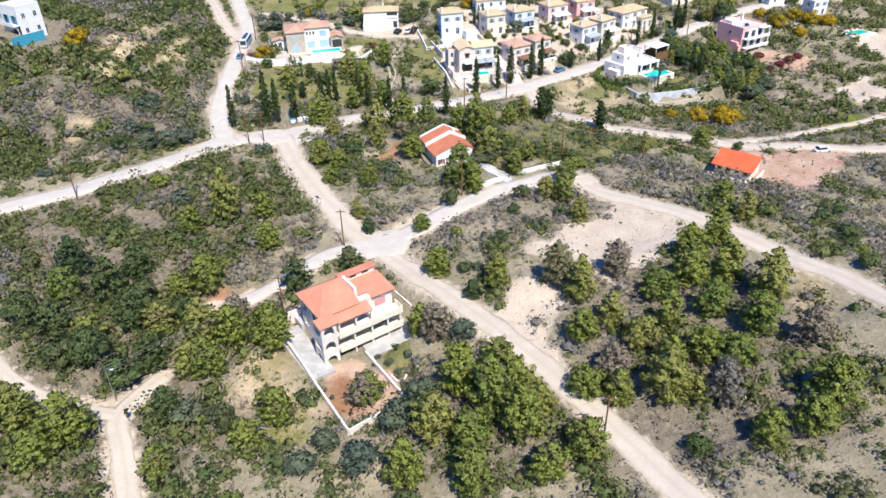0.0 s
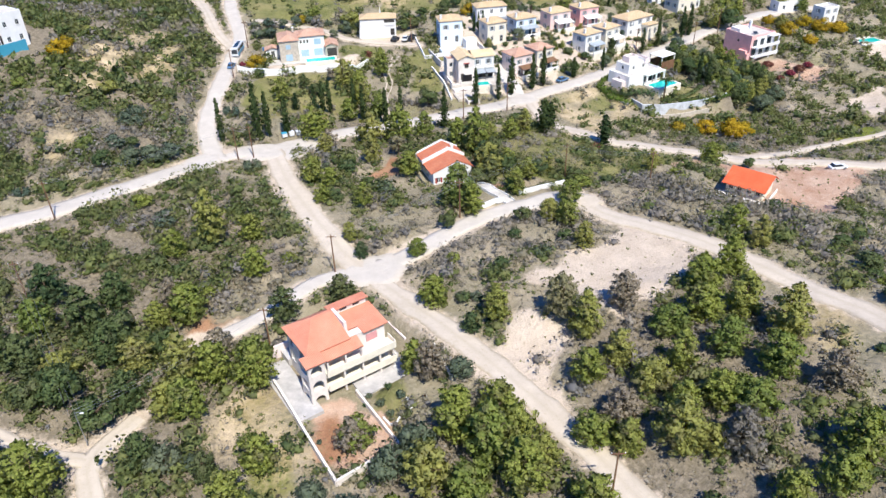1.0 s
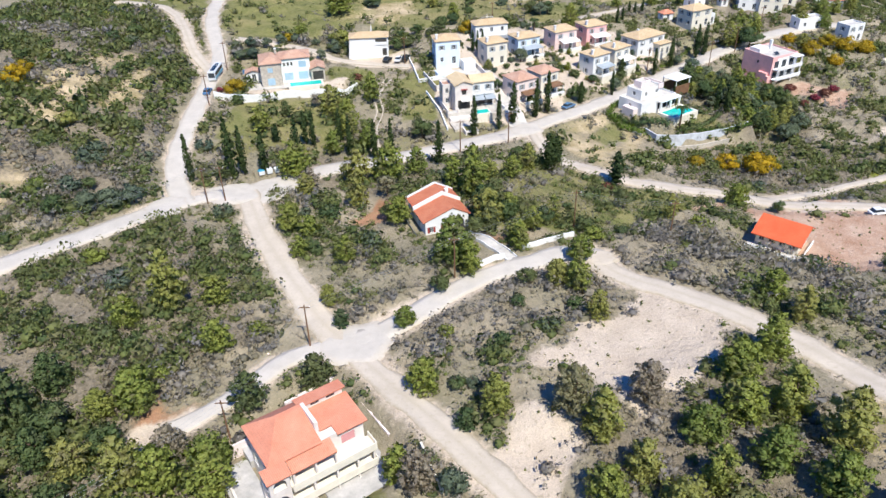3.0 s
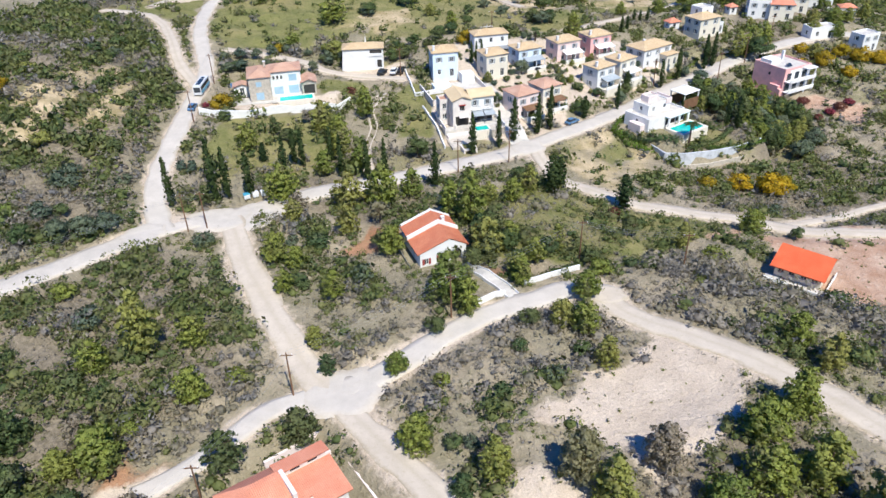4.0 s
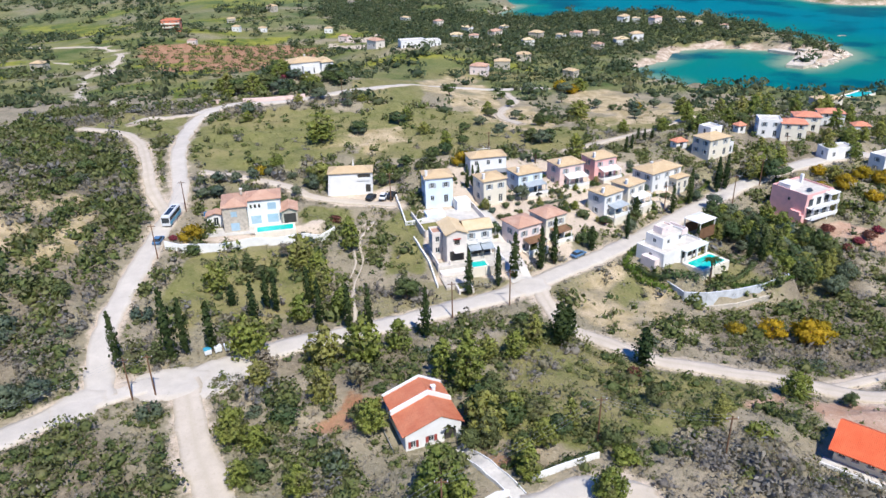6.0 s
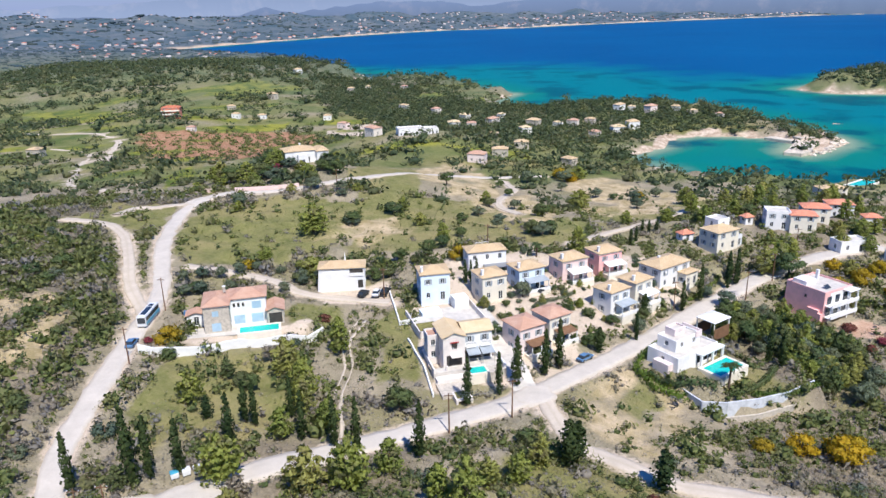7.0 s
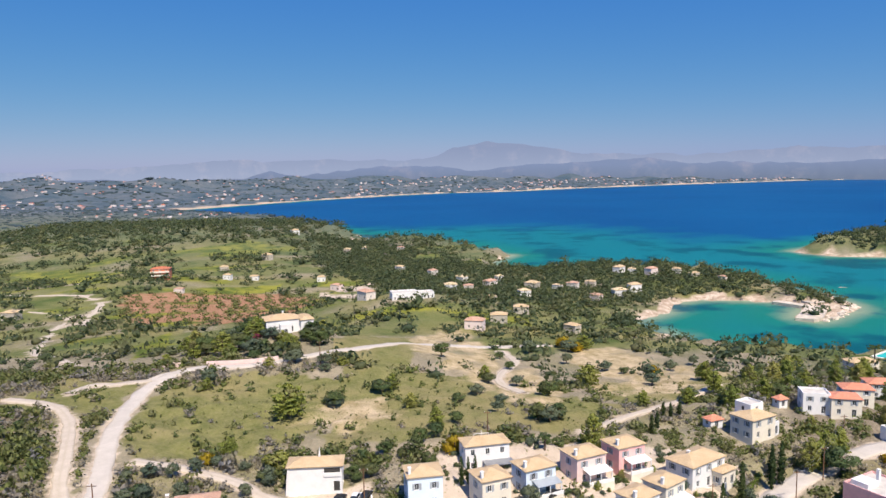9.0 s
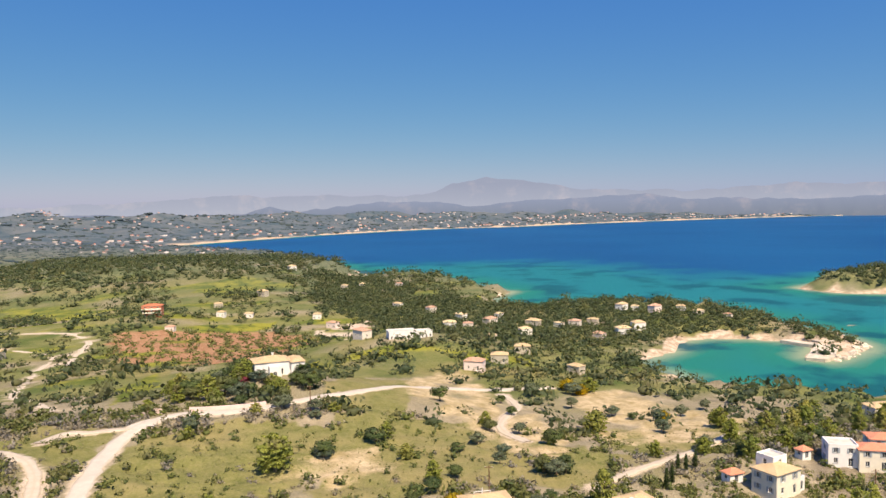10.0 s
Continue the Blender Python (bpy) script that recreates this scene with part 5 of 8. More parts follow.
def gable_complex():
    v = thing("terraced_villa", "bright white modern villa with sandy gabled roofs and stone terraces", "house", base_at(10.6, 213.0, 14, 25.6))
    block(v, -5.0, -0.3, -3.6, 4.0, 0, 6.6, "warm", "gable", "tile_light", per=(1, 1, 1, 1), leaves="", rise=1.0)
    block(v, -0.29, 6.2, -1.6, 4.0, 0, 6.4, "white", "", "", per=(2, 1, 2, 1), leaves="shutter")
    part("roof", slope_mesh("roof", [[(-0.25, -2.0, 6.35), (6.6, -2.0, 6.35), (6.6, 1.2, 7.5), (-0.25, 1.2, 7.5)], [(-0.25, 1.2, 7.5), (6.6, 1.2, 7.5), (6.6, 4.4, 6.35), (-0.25, 4.4, 6.35)]], M["tile_light"]), None, v)
    part("gable_wall", polys([[(6.2, -1.6, 6.4), (6.2, 4.0, 6.4), (6.2, 1.2, 7.4)]]), M["white"], v)
    block(v, -7.4, -5.01, 0.0, 3.6, 0, 5.4, "warm", "flat", "", per=(1, 0, 0, 1), leaves="", door=False)
    part("wing_deck", boxes((-7.1, -5.3, 0.3, 3.3, 5.52, 5.58)), M["tile_old"], v, "brown tiled roof deck")
    part("window_hood", boxes((-3.5, -1.7, -3.95, -3.61, 5.35, 5.5)), M["shutter_red"], v, "small dark red hood over a window")
    part("upper_window", boxes((-3.2, -2.0, -3.66, -3.605, 3.95, 5.3)), M["shade"], v, "dark square window")
    # dark panel on the front, painted for the shaded porch
    part("porch_opening", boxes((-4.3, -1.0, -3.66, -3.605, 0.1, 2.5)), M["shade"], v, "dark panel painted as the shade of an open porch")
    part("porch_canopy", boxes((-3.6, -1.2, -5.2, -3.61, 2.6, 2.8)), M["warm"], v)
    for px in (-4.7, -0.6):
        part("porch_pillar", boxes((px - 0.2, px + 0.2, -5.4, -5.0, 0.0, 1.1)), M["warm"], v)
    for px in (1.4, 4.6):
        b = part("balcony", boxes((px - 1.1, px + 1.1, -2.5, -1.61, 3.05, 3.2)), M["white"], v, "small balcony before a shuttered window")
        for k in range(9):
            part("baluster", boxes((px - 1.06 + k * 0.265 - 0.02, px - 1.06 + k * 0.265 + 0.02, -2.48, -2.44, 3.2, 4.05)), M["metal"], b)
        part("handrail", boxes((px - 1.1, px + 1.1, -2.5, -2.42, 4.05, 4.12)), M["metal"], b)
    # shade under the awnings, painted as a dark sheet on the wall
    part("terrace_opening", boxes((0.2, 5.9, -1.66, -1.605, 0.1, 2.4)), M["shade"], v, "dark panel painted as the shade under the awnings")
    for px in (1.7, 4.7):
        part("awning", polys([[(px - 1.4, -1.7, 2.9), (px + 1.4, -1.7, 2.9), (px + 1.4, -4.3, 2.3), (px - 1.4, -4.3, 2.3)], [(px - 1.4, -1.7, 2.8), (px - 1.4, -4.3, 2.2), (px + 1.4, -4.3, 2.2), (px + 1.4, -1.7, 2.8)]]), M["shutter"], v, "grey sloping awning")
        for k in (-1.3, 1.3):
            part("awning_post", boxes((px + k - 0.05, px + k + 0.05, -4.3, -4.2, 0, 2.25)), M["metal"], v)
    part("terrace", boxes((-7.6, 7.4, -5.6, -3.61, -4.2, 0.0), (-0.2, 7.4, -3.6, -1.61, -4.2, 0.0)), M["paving"], v)
    part("pool_terrace", prism([(-0.6, -5.61), (7.4, -5.61), (7.4, -7.6), (5.4, -8.4), (2.4, -8.6), (0.2, -7.8)], -4.6, -0.02), M["stone"], v, "curved stone-clad terrace under the pool")
    part("terrace_wall", boxes((-7.6, -7.3, -5.6, 4.2, 0.003, 0.9)), M["warm"], v)
    part("terrace_wall", boxes((7.1, 7.4, -7.4, 6.0, 0.003, 0.9)), M["white"], v)
    part("lower_terrace", prism([(-7.6, -5.61), (-0.61, -5.61), (-0.4, -8.2), (-2.4, -10.6), (-7.6, -12.6)], -4.8, -1.6), M["stone"], v, "stone-clad lower terrace")
    part("terrace_step", boxes((-7.3, -1.4, -7.4, -5.62, -1.59, -0.8)), M["warm"], v)
    part("garage", boxes((-5.4, -5.0, -14.6, -11.2, -4.8, -1.5), (-2.4, -2.0, -14.6, -11.2, -4.8, -1.5), (-4.99, -2.41, -14.6, -11.2, -1.85, -1.5), (-4.99, -2.41, -11.6, -11.2, -4.8, -1.86)), M["warm"], v, "open white garage frame")
    part("planter", boxes((-5.0, -2.4, -14.0, -11.6, -1.495, -1.3)), M["grass_roof"], v, "planted garage roof")
    # dark sheet across the garage, painted as its inner shade
    part("garage_opening", boxes((-4.99, -2.41, -13.2, -13.1, -4.8, -1.87)), M["shade"], v, "dark sheet painted as the shade inside the garage")
    CLEAR.extend([(9.5, 213, 7), (8, 204, 6), (14, 206, 5), (6, 200, 4)])
    p = pool_at("small turquoise pool on a white terrace", 13.6, 206.6, 25.72, 14, 3.4, 2.6, 0.35)
    u = thing("upper_terrace", "bright white terrace wall and patio behind a villa", "terrace", base_at(9.5, 227.0, 16, 27.0))
    part("patio", boxes((-4.2, 7.2, -6.4, 9.4, -3.2, 0.0), (-9, -4.21, 3.0, 9.4, -3.2, -0.1)), M["paving"], u)
    part("garden_bed", boxes((-9, -4.21, -3.4, 2.99, -3.2, -0.15)), M["grass_roof"], u, "grassy bed inside a low wall")
    part("patio_wall", boxes((6.9, 7.2, -8.5, 13.5, -2, 1.3), (-9.3, -9.01, -3.7, 9.4, -3, 0.8), (-9.3, -4.2, -3.7, -3.41, -3, 0.8)), M["warm"], u)
    part("bath_house", boxes((2.6, 6.2, 7.5, 11.0, 0.003, 2.6)), M["white"], u)
    part("plunge_basin", boxes((-6.2, -1.4, 5.0, 8.2, 0.003, 1.1)), M["blue"], u)
    CLEAR.append((9.5, 229, 9))
    d = thing("driveway", "pale concrete driveway between village gardens", "driveway", base_at(21.0, 213.5, 14, 24.1))
    m = base_at(21.0, 213.5, 14, 24.1)
    ys = [-13.5 + 2.5 * k for k in range(15)]
    tops = [max(gz(*(m @ Vector((x, y, 0))).xy) for x in (-2.8, 0, 2.2)) + 0.12 - 24.1 for y in ys]
    for ya, yb, za, zb in zip(ys, ys[1:], tops, tops[1:]):
        part("slab", polys([[(-2.8, ya, za), (2.2, ya, za), (2.2, yb, zb), (-2.8, yb, zb)], [(-2.8, ya, za - 0.8), (2.2, ya, za - 0.8), (2.2, ya, za), (-2.8, ya, za)],
                            [(2.2, ya, za - 0.8), (2.2, yb, zb - 0.8), (2.2, yb, zb), (2.2, ya, za)], [(-2.8, yb, zb - 0.8), (-2.8, ya, za - 0.8), (-2.8, ya, za), (-2.8, yb, zb)]]), M["paving"], d)
    CLEAR.extend([(21, 210, 3), (21, 220, 3), (18, 230, 3)])


gable_complex()
wall_line("garden_wall", "white boundary wall of a village plot", [(-6.3, 245), (-3.2, 228.5), (2.4, 230)], None, 0.9, "white")
wall_line("garden_wall", "white boundary wall of a village plot", [(-1.1, 221.7), (2.6, 210.1), (4.4, 200)], None, 0.8, "white")


def pink_villa():
    v = thing("pink_villa", "pink flat-roofed villa with white balconies", "house", base_at(104.4, 245.6, 28, 20.6))
    block(v, -5.6, 5.2, -5.4, 5.4, 0, 6.2, "pink", "flat", "", per=(0, 3, 2, 0), leaves="", door=False)
    part("stair_wall", boxes((-6.4, -5.61, -4.6, -1.6, -2, 1.8), (-6.4, -5.61, -5.4, -4.61, -2, 1.0)), M["pink"], v, "stepped pink stair wall")
    part("small_window", boxes((-5.65, -5.605, -0.6, 0.0, 3.9, 4.7)), M["shade"], v)
    part("roof_room", boxes((-4.6, -0.6, 0.6, 4.4, 6.31, 7.5)), M["white"], v)
    part("roof_chimney", boxes((1.2, 1.9, 1.6, 2.3, 6.31, 9.2)), M["white"], v)
    part("solar_panel", polys([[(-2.4, -3.6, 6.5), (-0.6, -3.6, 6.5), (-0.6, -2.5, 7.1), (-2.4, -2.5, 7.1)]]), M["glass"], v)
    for z in (0.2, 3.2):
        b = part("balcony", boxes((-5.2, 5.6, -7.3, -5.41, z - 0.2, z)), M["white"], v, "white balcony with a solid parapet")
        part("parapet", boxes((-5.2, 5.6, -7.45, -7.31, z - 0.2, z + 0.9)), M["white"], b)
        for u in (-3.6, -0.4, 2.8):
            part("balcony_door", boxes((u - 0.9, u + 0.9, -5.45, -5.405, z + 0.003, z + 2.1)), M["glass"], v)
    part("front_panel", boxes((-3.4, 5.2, -5.44, -5.403, 0.0, 6.1)), M["white"], v, "white upper front wall")
    for x in (1.8, 5.2):
        part("column", boxes((x - 0.16, x + 0.16, -7.3, -6.98, -3, 6.0)), M["white"], v)
    part("porch_roof", boxes((1.5, 5.6, -7.5, -5.41, 6.0, 6.2)), M["white"], v)
    CLEAR.append((104.4, 245.6, 8))


def yellow_villa():
    v = thing("cream_villa", "cream villa with blue shutters and a white roof tower", "house", base_at(90.0, 277.0, 28, 27.0))
    block(v, -4.4, 4.4, -3.4, 3.4, 0, 5.4, "cream", "hip", "tile_pale", per=(2, 2, 2, 2), leaves="shutter")
    block(v, -1.0, 4.0, 0.0, 4.8, 0, 7.6, "white", "flat", "", rows=3, per=(1, 1, 1, 1), leaves="")
    block(v, 4.41, 6.6, -3.0, 1.0, 0, 2.8, "white", "flat", "", rows=1, per=(1, 1, 0, 1), leaves="")
    CLEAR.append((90, 277, 6))


pink_villa(), yellow_villa()

# houses on the rise towards the shore and on the plain: x, y, yaw, width, depth, height, wall, roof
OUTER = [
    (113, 290, -14, 7, 6, 5.2, "white", "flat", ""), (119.5, 287, -14, 7.5, 6, 5, "cream", "hip", "tile_orange"), (127, 294, -14, 8, 6, 4.6, "cream", "hip", "tile_orange"),
    (141, 305, -10, 8, 6, 4.6, "white", "hip", "tile_orange"), (147, 296, -10, 5, 4, 3.6, "white", "hip", "tile_orange"), (127, 273, 10, 9, 5, 3.0, "white", "flat", ""), (138, 265.5, 24, 7, 5, 5.0, "white", "flat", ""),
    (170, 362, 10, 11, 7, 4.5, "cream", "hip", "tile_pale"), (105, 293, 20, 3, 2.5, 2, "white", "hip", "tile_orange"), (82, 283, 20, 4, 3, 2.2, "white", "hip", "tile_orange"),
]
for i, (x, y, yaw, w, d, h, wall, roof, tile) in enumerate(OUTER):
    z = gz(x, y) + 0.1
    what = "white flat-roofed villa on the slope" if roof == "flat" else ("small house with an orange tiled roof" if tile == "tile_orange" else "villa with a sandy tiled roof near the sea")
    v = thing("house", what, "house", base_at(x, y, yaw, z))
    block(v, -w / 2, w / 2, -d / 2, d / 2, 0, h, wall, roof, tile, rows=2 if h > 4 else 1, per=(max(1, int(w / 3.5)), 1, max(1, int(w / 3.5)), 1), leaves="shutter" if h > 4.5 else "", rise=1.1)
    CLEAR.append((x, y, max(w, d) * 0.55 + 0.5))


def slope_villa():
    v = thing("slope_villa", "white stepped villa with blue shutters and an arched ground floor", "house", base_at(-113.2, 200.6, -34, 43.2))
    block(v, -3.0, 4.6, -3.0, 3.6, 0, 7.6, "white", "flat", "", per=(0, 2, 2, 1), leaves="", door=False, below=6)
    block(v, -8.4, -3.01, -1.8, 3.6, -0.6, 6.0, "white", "flat", "", per=(2, 0, 2, 2), leaves="bus_blue", below=6)
    part("arch_front", polys(arch_wall(7.0, 3.0, 0.2, 3.0, 0.05, 2.3, Matrix.Translation((0.9, -3.6, 0)))), M["white"], v, "round-arched ground floor front")
    # dark sheet painted for the shade behind the arch
    part("arch_shade", boxes((-2.5, 4.3, -3.2, -3.05, 0.0, 2.9)), M["shade"], v)
    b = part("balcony", boxes((-2.6, 4.4, -4.6, -3.01, 3.01, 3.2)), M["white"], v)
    part("parapet", boxes((-2.6, 4.4, -4.75, -4.61, 3.01, 4.0)), M["white"], b)
    for x in (-1.2, 2.4):
        part("balcony_door", boxes((x - 0.7, x + 0.7, -3.06, -3.005, 3.25, 5.4)), M["glass"], v)
        for k in (-1.05, 1.05):
            part("shutter", boxes((x + k - 0.33, x + k + 0.33, -3.1, -3.02, 3.25, 5.4)), M["bus_blue"], v)
    part("garden_terrace", boxes((-8.4, 7.5, -9.5, -3.61, -6, -0.4)), M["stone"], v)
    part("pool_screen", boxes((7.51, 7.8, -8.0, 1.0, -6, 1.5)), M["bus_blue"], v, "tall blue garden screen")
    part("drive_wall", boxes((-6.0, 1.0, -13.0, -12.6, -6, -1.6)), M["rose"], v)
    CLEAR.append((-113, 200, 11))


slope_villa()
pool_at("small blue pool on a stony terrace", 146, 248, gz(146, 248) + 0.5, 20, 7.5, 4.0, 1.6)
pool_at("blue seaside pool behind a low villa", 203, 394, gz(203, 394) + 1.2, 35, 16, 6, 1.2)


def hill_house():
    z = 38.6
    v = thing("hill_house", "white house with sandy roof and red blossom on the crest", "house", base_at(-46.5, 362, 22, z))
    block(v, -8, 4.2, -4.5, 4.5, 0, 4.6, "white", "hip", "tile_pale", rows=1, per=(2, 1, 3, 1), leaves="", rise=1.5, below=6)
    block(v, 4.21, 9.0, -6.0, 3.4, -0.6, 4.2, "white", "hip", "tile_pale", rows=1, per=(1, 2, 1, 1), leaves="", rise=1.1, below=6)
    block(v, -3.4, 0.6, -7.0, -4.51, -0.5, 3.0, "white", "flat", "", rows=1, per=(1, 1, 0, 1), leaves="", below=5)
    chimney(v, -1.0, 0.6, 5.4, 1.4)
    CLEAR.append((-46.5, 362, 9))


hill_house()
wall_line("retaining_wall", "pinkish stone wall below a tree-shaded drive", [(-86, 328.5), (-79, 327.6), (-74, 327.6)], None, 1.6, "rose", 0.4, 2)
wall_line("retaining_wall", "pinkish stone wall below a tree-shaded drive", [(-66, 328.4), (-58, 329), (-50, 331), (-44, 334.5)], None, 1.5, "rose", 0.4, 2)


def pier():
    p = thing("jetty", "pale concrete jetty with an angled head", "jetty", Matrix.Translation((250, 550, 0)))
    part("jetty_head", prism([(-17, -19), (-9, -25.5), (0, -20), (22, 14), (8, 16)], -3, 1.9), M["rock_pale"], p)
    part("jetty_arm", prism([(-6.5, 34), (7.2, 14), (13, 17), (0, 38)], -3, 2.1), M["rock_pale"], p)
    part("quay_wall", prism([(14, 22), (26, 24), (24, 28), (12, 30)], -1, 3.0), M["stone"], p)
    g = random.Random(12)
    for i in range(26):
        u = i / 25
        x, y = (250, 527) if u < 0.02 else (249 + 46 * u + g.uniform(-3, 3), 529 + 44 * u**1.2 + g.uniform(-4, 4))
        b = new("boulder", bpy.data.meshes.new("boulder"))
        bm = boulder(i, g.uniform(1.2, 2.8))
        bm.to_mesh(b.data)
        bm.free()
        b.data.materials.append(M["rock_pale"])
        b.matrix_basis = Matrix.Translation((x, y, max(0.2, gz(x, y))))
        tagged(b, "pale weathered boulder at the foot of a jetty", "boulder", "boulders round the jetty")


pier()


# ---- the seaside village and farms, far off ----
SEASIDE = [(-177, 743), (-158, 685), (-139, 696), (-154, 814), (-160, 1000), (-81, 874), (-64, 891), (-24, 893), (-30, 514), (23, 633), (36, 625), (33, 678), (74, 600), (85, 636),
           (59, 502), (29, 446), (104, 636), (116, 637), (79, 455), (168, 700), (178, 696), (190, 682), (212, 684), (220, 667), (236, 649), (144, 607), (132, 648), (160, 626), (-174, 616), (-84, 700), (-66, 662),
           (123, 591), (43, 468), (48, 569), (-245, 530), (64, 680), (10, 720), (-20, 760), (54, 648)]
FAR_LOOKS = [("white", "tile_pale", "distant white house with a pale tiled roof"), ("stone", "tile_pale", "distant stone house with a sandy roof"), ("white", "tile_light", "distant white house with a pale sand roof"), ("pale_pink", "tile_old", "distant pinkish house with weathered roof"), ("warm", "tile_old", "distant pale house with a weathered roof")]


def far_house(wall, roof, label):
    v = thing("house", label, "house", Matrix.Translation((0, 0, -400)), "houses of the seaside village")
    block(v, -5, 5, -3.5, 3.5, 0, 4.4, wall, "hip", roof, rows=1, per=(2, 1, 2, 1), leaves="", rise=1.5)
    return v


kinds = [far_house(*k) for k in FAR_LOOKS]
pick = random.Random(4)
for x, y in SEASIDE:
    k, s = pick.choice(kinds), pick.uniform(0.62, 1.0)
    copy_thing(k, Matrix.Translation((x, y, gz(x, y) + 0.6)) @ Matrix.Rotation(pick.uniform(-0.9, 0.9), 4, "Z") @ Matrix.Diagonal((s, s, s * pick.uniform(0.9, 1.2), 1)))
    CLEAR.append((x, y, 5.2 * s))
for k in kinds:
    for o in (*k.children_recursive, k):
        bpy.data.objects.remove(o)


def warehouse():
    v = thing("warehouse", "long white flat-roofed buildings with a gravel yard", "building", base_at(-4, 500, 12, gz(-4, 500)))
    block(v, -11, 4, -5, 5, 0, 4, "white", "flat", "", rows=1, per=(5, 2, 4, 2), leaves="")
    block(v, 4.01, 13, -4, 4, 0, 3.4, "white", "flat", "", rows=1, per=(4, 1, 3, 2), leaves="")
    CLEAR.extend([(-10, 498, 8), (4, 503, 8)])


warehouse()


def red_house():
    v = thing("house", "three-storey terracotta house with pale balconies", "house", base_at(-201, 656, 8, gz(-201, 656)))
    block(v, -7, 7, -4.5, 4.5, 0, 7.8, "terracotta", "hip", "tile", rows=3, per=(3, 2, 3, 2), leaves="", rise=1.4)
    for z in (2.6, 5.2):
        part("balcony", boxes((-7, 7, -6.2, -4.51, z - 0.2, z + 0.8)), M["cream"], v)
    CLEAR.append((-201, 656, 9))


red_house()


# ---- the house beside the crossroads ----
def crossroads_house():
    h = thing("two_family_house", "large white house with orange tiled roofs and long balconies", "house", base_at(-16.3, 96.4, 34, 21.4))
    W, D = 6.5, 3.9
    z1, z2, z3 = 0.4, 3.2, 6.4
    bm = bmesh.new()
    fr = Matrix.Translation((0, -D, 0))
    holes = [(-4.0, -1.6, 0.5, 2.6), (-0.8, 1.6, 0.5, 2.6), (2.4, 5.4, 0.5, 2.6), (-4.0, -1.6, 3.5, 5.7), (-0.4, 1.8, 3.5, 5.7), (3.2, 5.2, 4.0, 5.5)]
    facade(bm, 2 * W, -3, z3, holes, fr)
    right = Matrix.Translation((W, 0, 0)) @ Matrix.Rotation(radians(90), 4, "Z")
    rh = [(-2.6, -1.4, 1.0, 2.5), (1.2, 2.4, 1.0, 2.5), (-2.6, -1.4, 3.9, 5.4), (1.2, 2.4, 3.9, 5.4)]
    facade(bm, 2 * D, -3, z3, rh, right)
    left = Matrix.Translation((-W, 0, 0)) @ Matrix.Rotation(radians(270), 4, "Z")
    lh = [(-3.0, -1.8, 1.0, 2.5), (0.4, 1.6, 1.0, 2.5), (-3.0, -1.8, 3.9, 5.4), (0.4, 1.6, 3.9, 5.4)]
    facade(bm, 2 * D, -3, z3, lh, left)
    facade(bm, 2 * W, -3, z3, [(-2, -1, 4, 5.4), (2, 3, 4, 5.4)], Matrix.Translation((0, D, 0)) @ Matrix.Rotation(radians(180), 4, "Z"))
    bm.faces.new([bm.verts.new(p) for p in ((-W, -D, z3), (W, -D, z3), (W, D, z3), (-W, D, z3))])
    bmesh.ops.remove_doubles(bm, verts=bm.verts, dist=0.001)
    part("wall", bm, M["warm"], h, "white plastered walls")
    for i, (a, b, c, d) in enumerate(holes):
        window(h, b - a, d - c, fr @ Matrix.Translation(((a + b) / 2, 0, c)), "" if i < 5 else "", False)
    part("roller_shutter", boxes((3.25, 5.15, -D + 0.02, -D + 0.1, 4.05, 5.45)), M["shutter_pink"], h, "closed faded pink shutter")
    for m, hs in ((right, rh), (left, lh)):
        for a, b, c, d in hs:
            window(h, b - a, d - c, m @ Matrix.Translation(((a + b) / 2, 0, c)), "")
    # main roof: left slope, right slope, raised back strip with two small windows
    o = 0.5
    part("main_roof", slope_mesh("main_roof", [
        [(-W - o, -D - o, z3 + 0.1), (0.4, -D - o, z3 + 0.1), (0.4, 1.2, z3 + 1.75), (-W + 3.2, 1.2, z3 + 1.75)],
        [(-W - o, -D - o, z3 + 0.1), (-W + 3.2, 1.2, z3 + 1.75), (-W + 3.2, D - 2.0, z3 + 1.75), (-W - o, D + o, z3 + 0.1)],
        [(-W - o, D + o, z3 + 0.1), (-W + 3.2, D - 2.0, z3 + 1.75), (0.4, D - 2.0, z3 + 1.75), (0.4, D + o, z3 + 0.1)],
        [(-W + 3.2, 1.2, z3 + 1.75), (0.4, 1.2, z3 + 1.75), (0.4, D - 2.0, z3 + 1.75), (-W + 3.2, D - 2.0, z3 + 1.75)]], M["tile_orange"]), None, h, "bright orange tiled roof")
    part("side_roof", slope_mesh("side_roof", [
        [(0.95, -2.6, z3 + 0.256), (2.6, -2.6, z3 + 0.256), (2.6, -D - o, z3 + 0.1), (W + o, -D - o, z3 + 0.1), (W + o, 1.6, z3 + 0.62), (0.95, 1.6, z3 + 0.62)]], M["tile_orange"]), None, h, "bright orange tiled roof")
    part("gable_wall", polys([[(W, -D, z3), (W, 1.6, z3), (W, 1.6, z3 + 0.45)]]), M["warm"], h)
    part("roof_upstand", boxes((0.42, 0.93, -2.4, 1.9, z3 + 0.02, z3 + 1.75)), M["warm"], h)
    st = part("clerestory", boxes((0.95, 6.5, 1.62, 1.85, z3 + 0.02, z3 + 1.5), (6.25, 6.5, 1.86, 3.2, z3 + 0.02, z3 + 1.35)), M["warm"], h, "white strip wall with two small windows")
    for x in (2.4, 4.7):
        part("clerestory_window", boxes((x - 0.6, x + 0.6, 1.56, 1.615, z3 + 0.95, z3 + 1.38)), M["glass"], st)
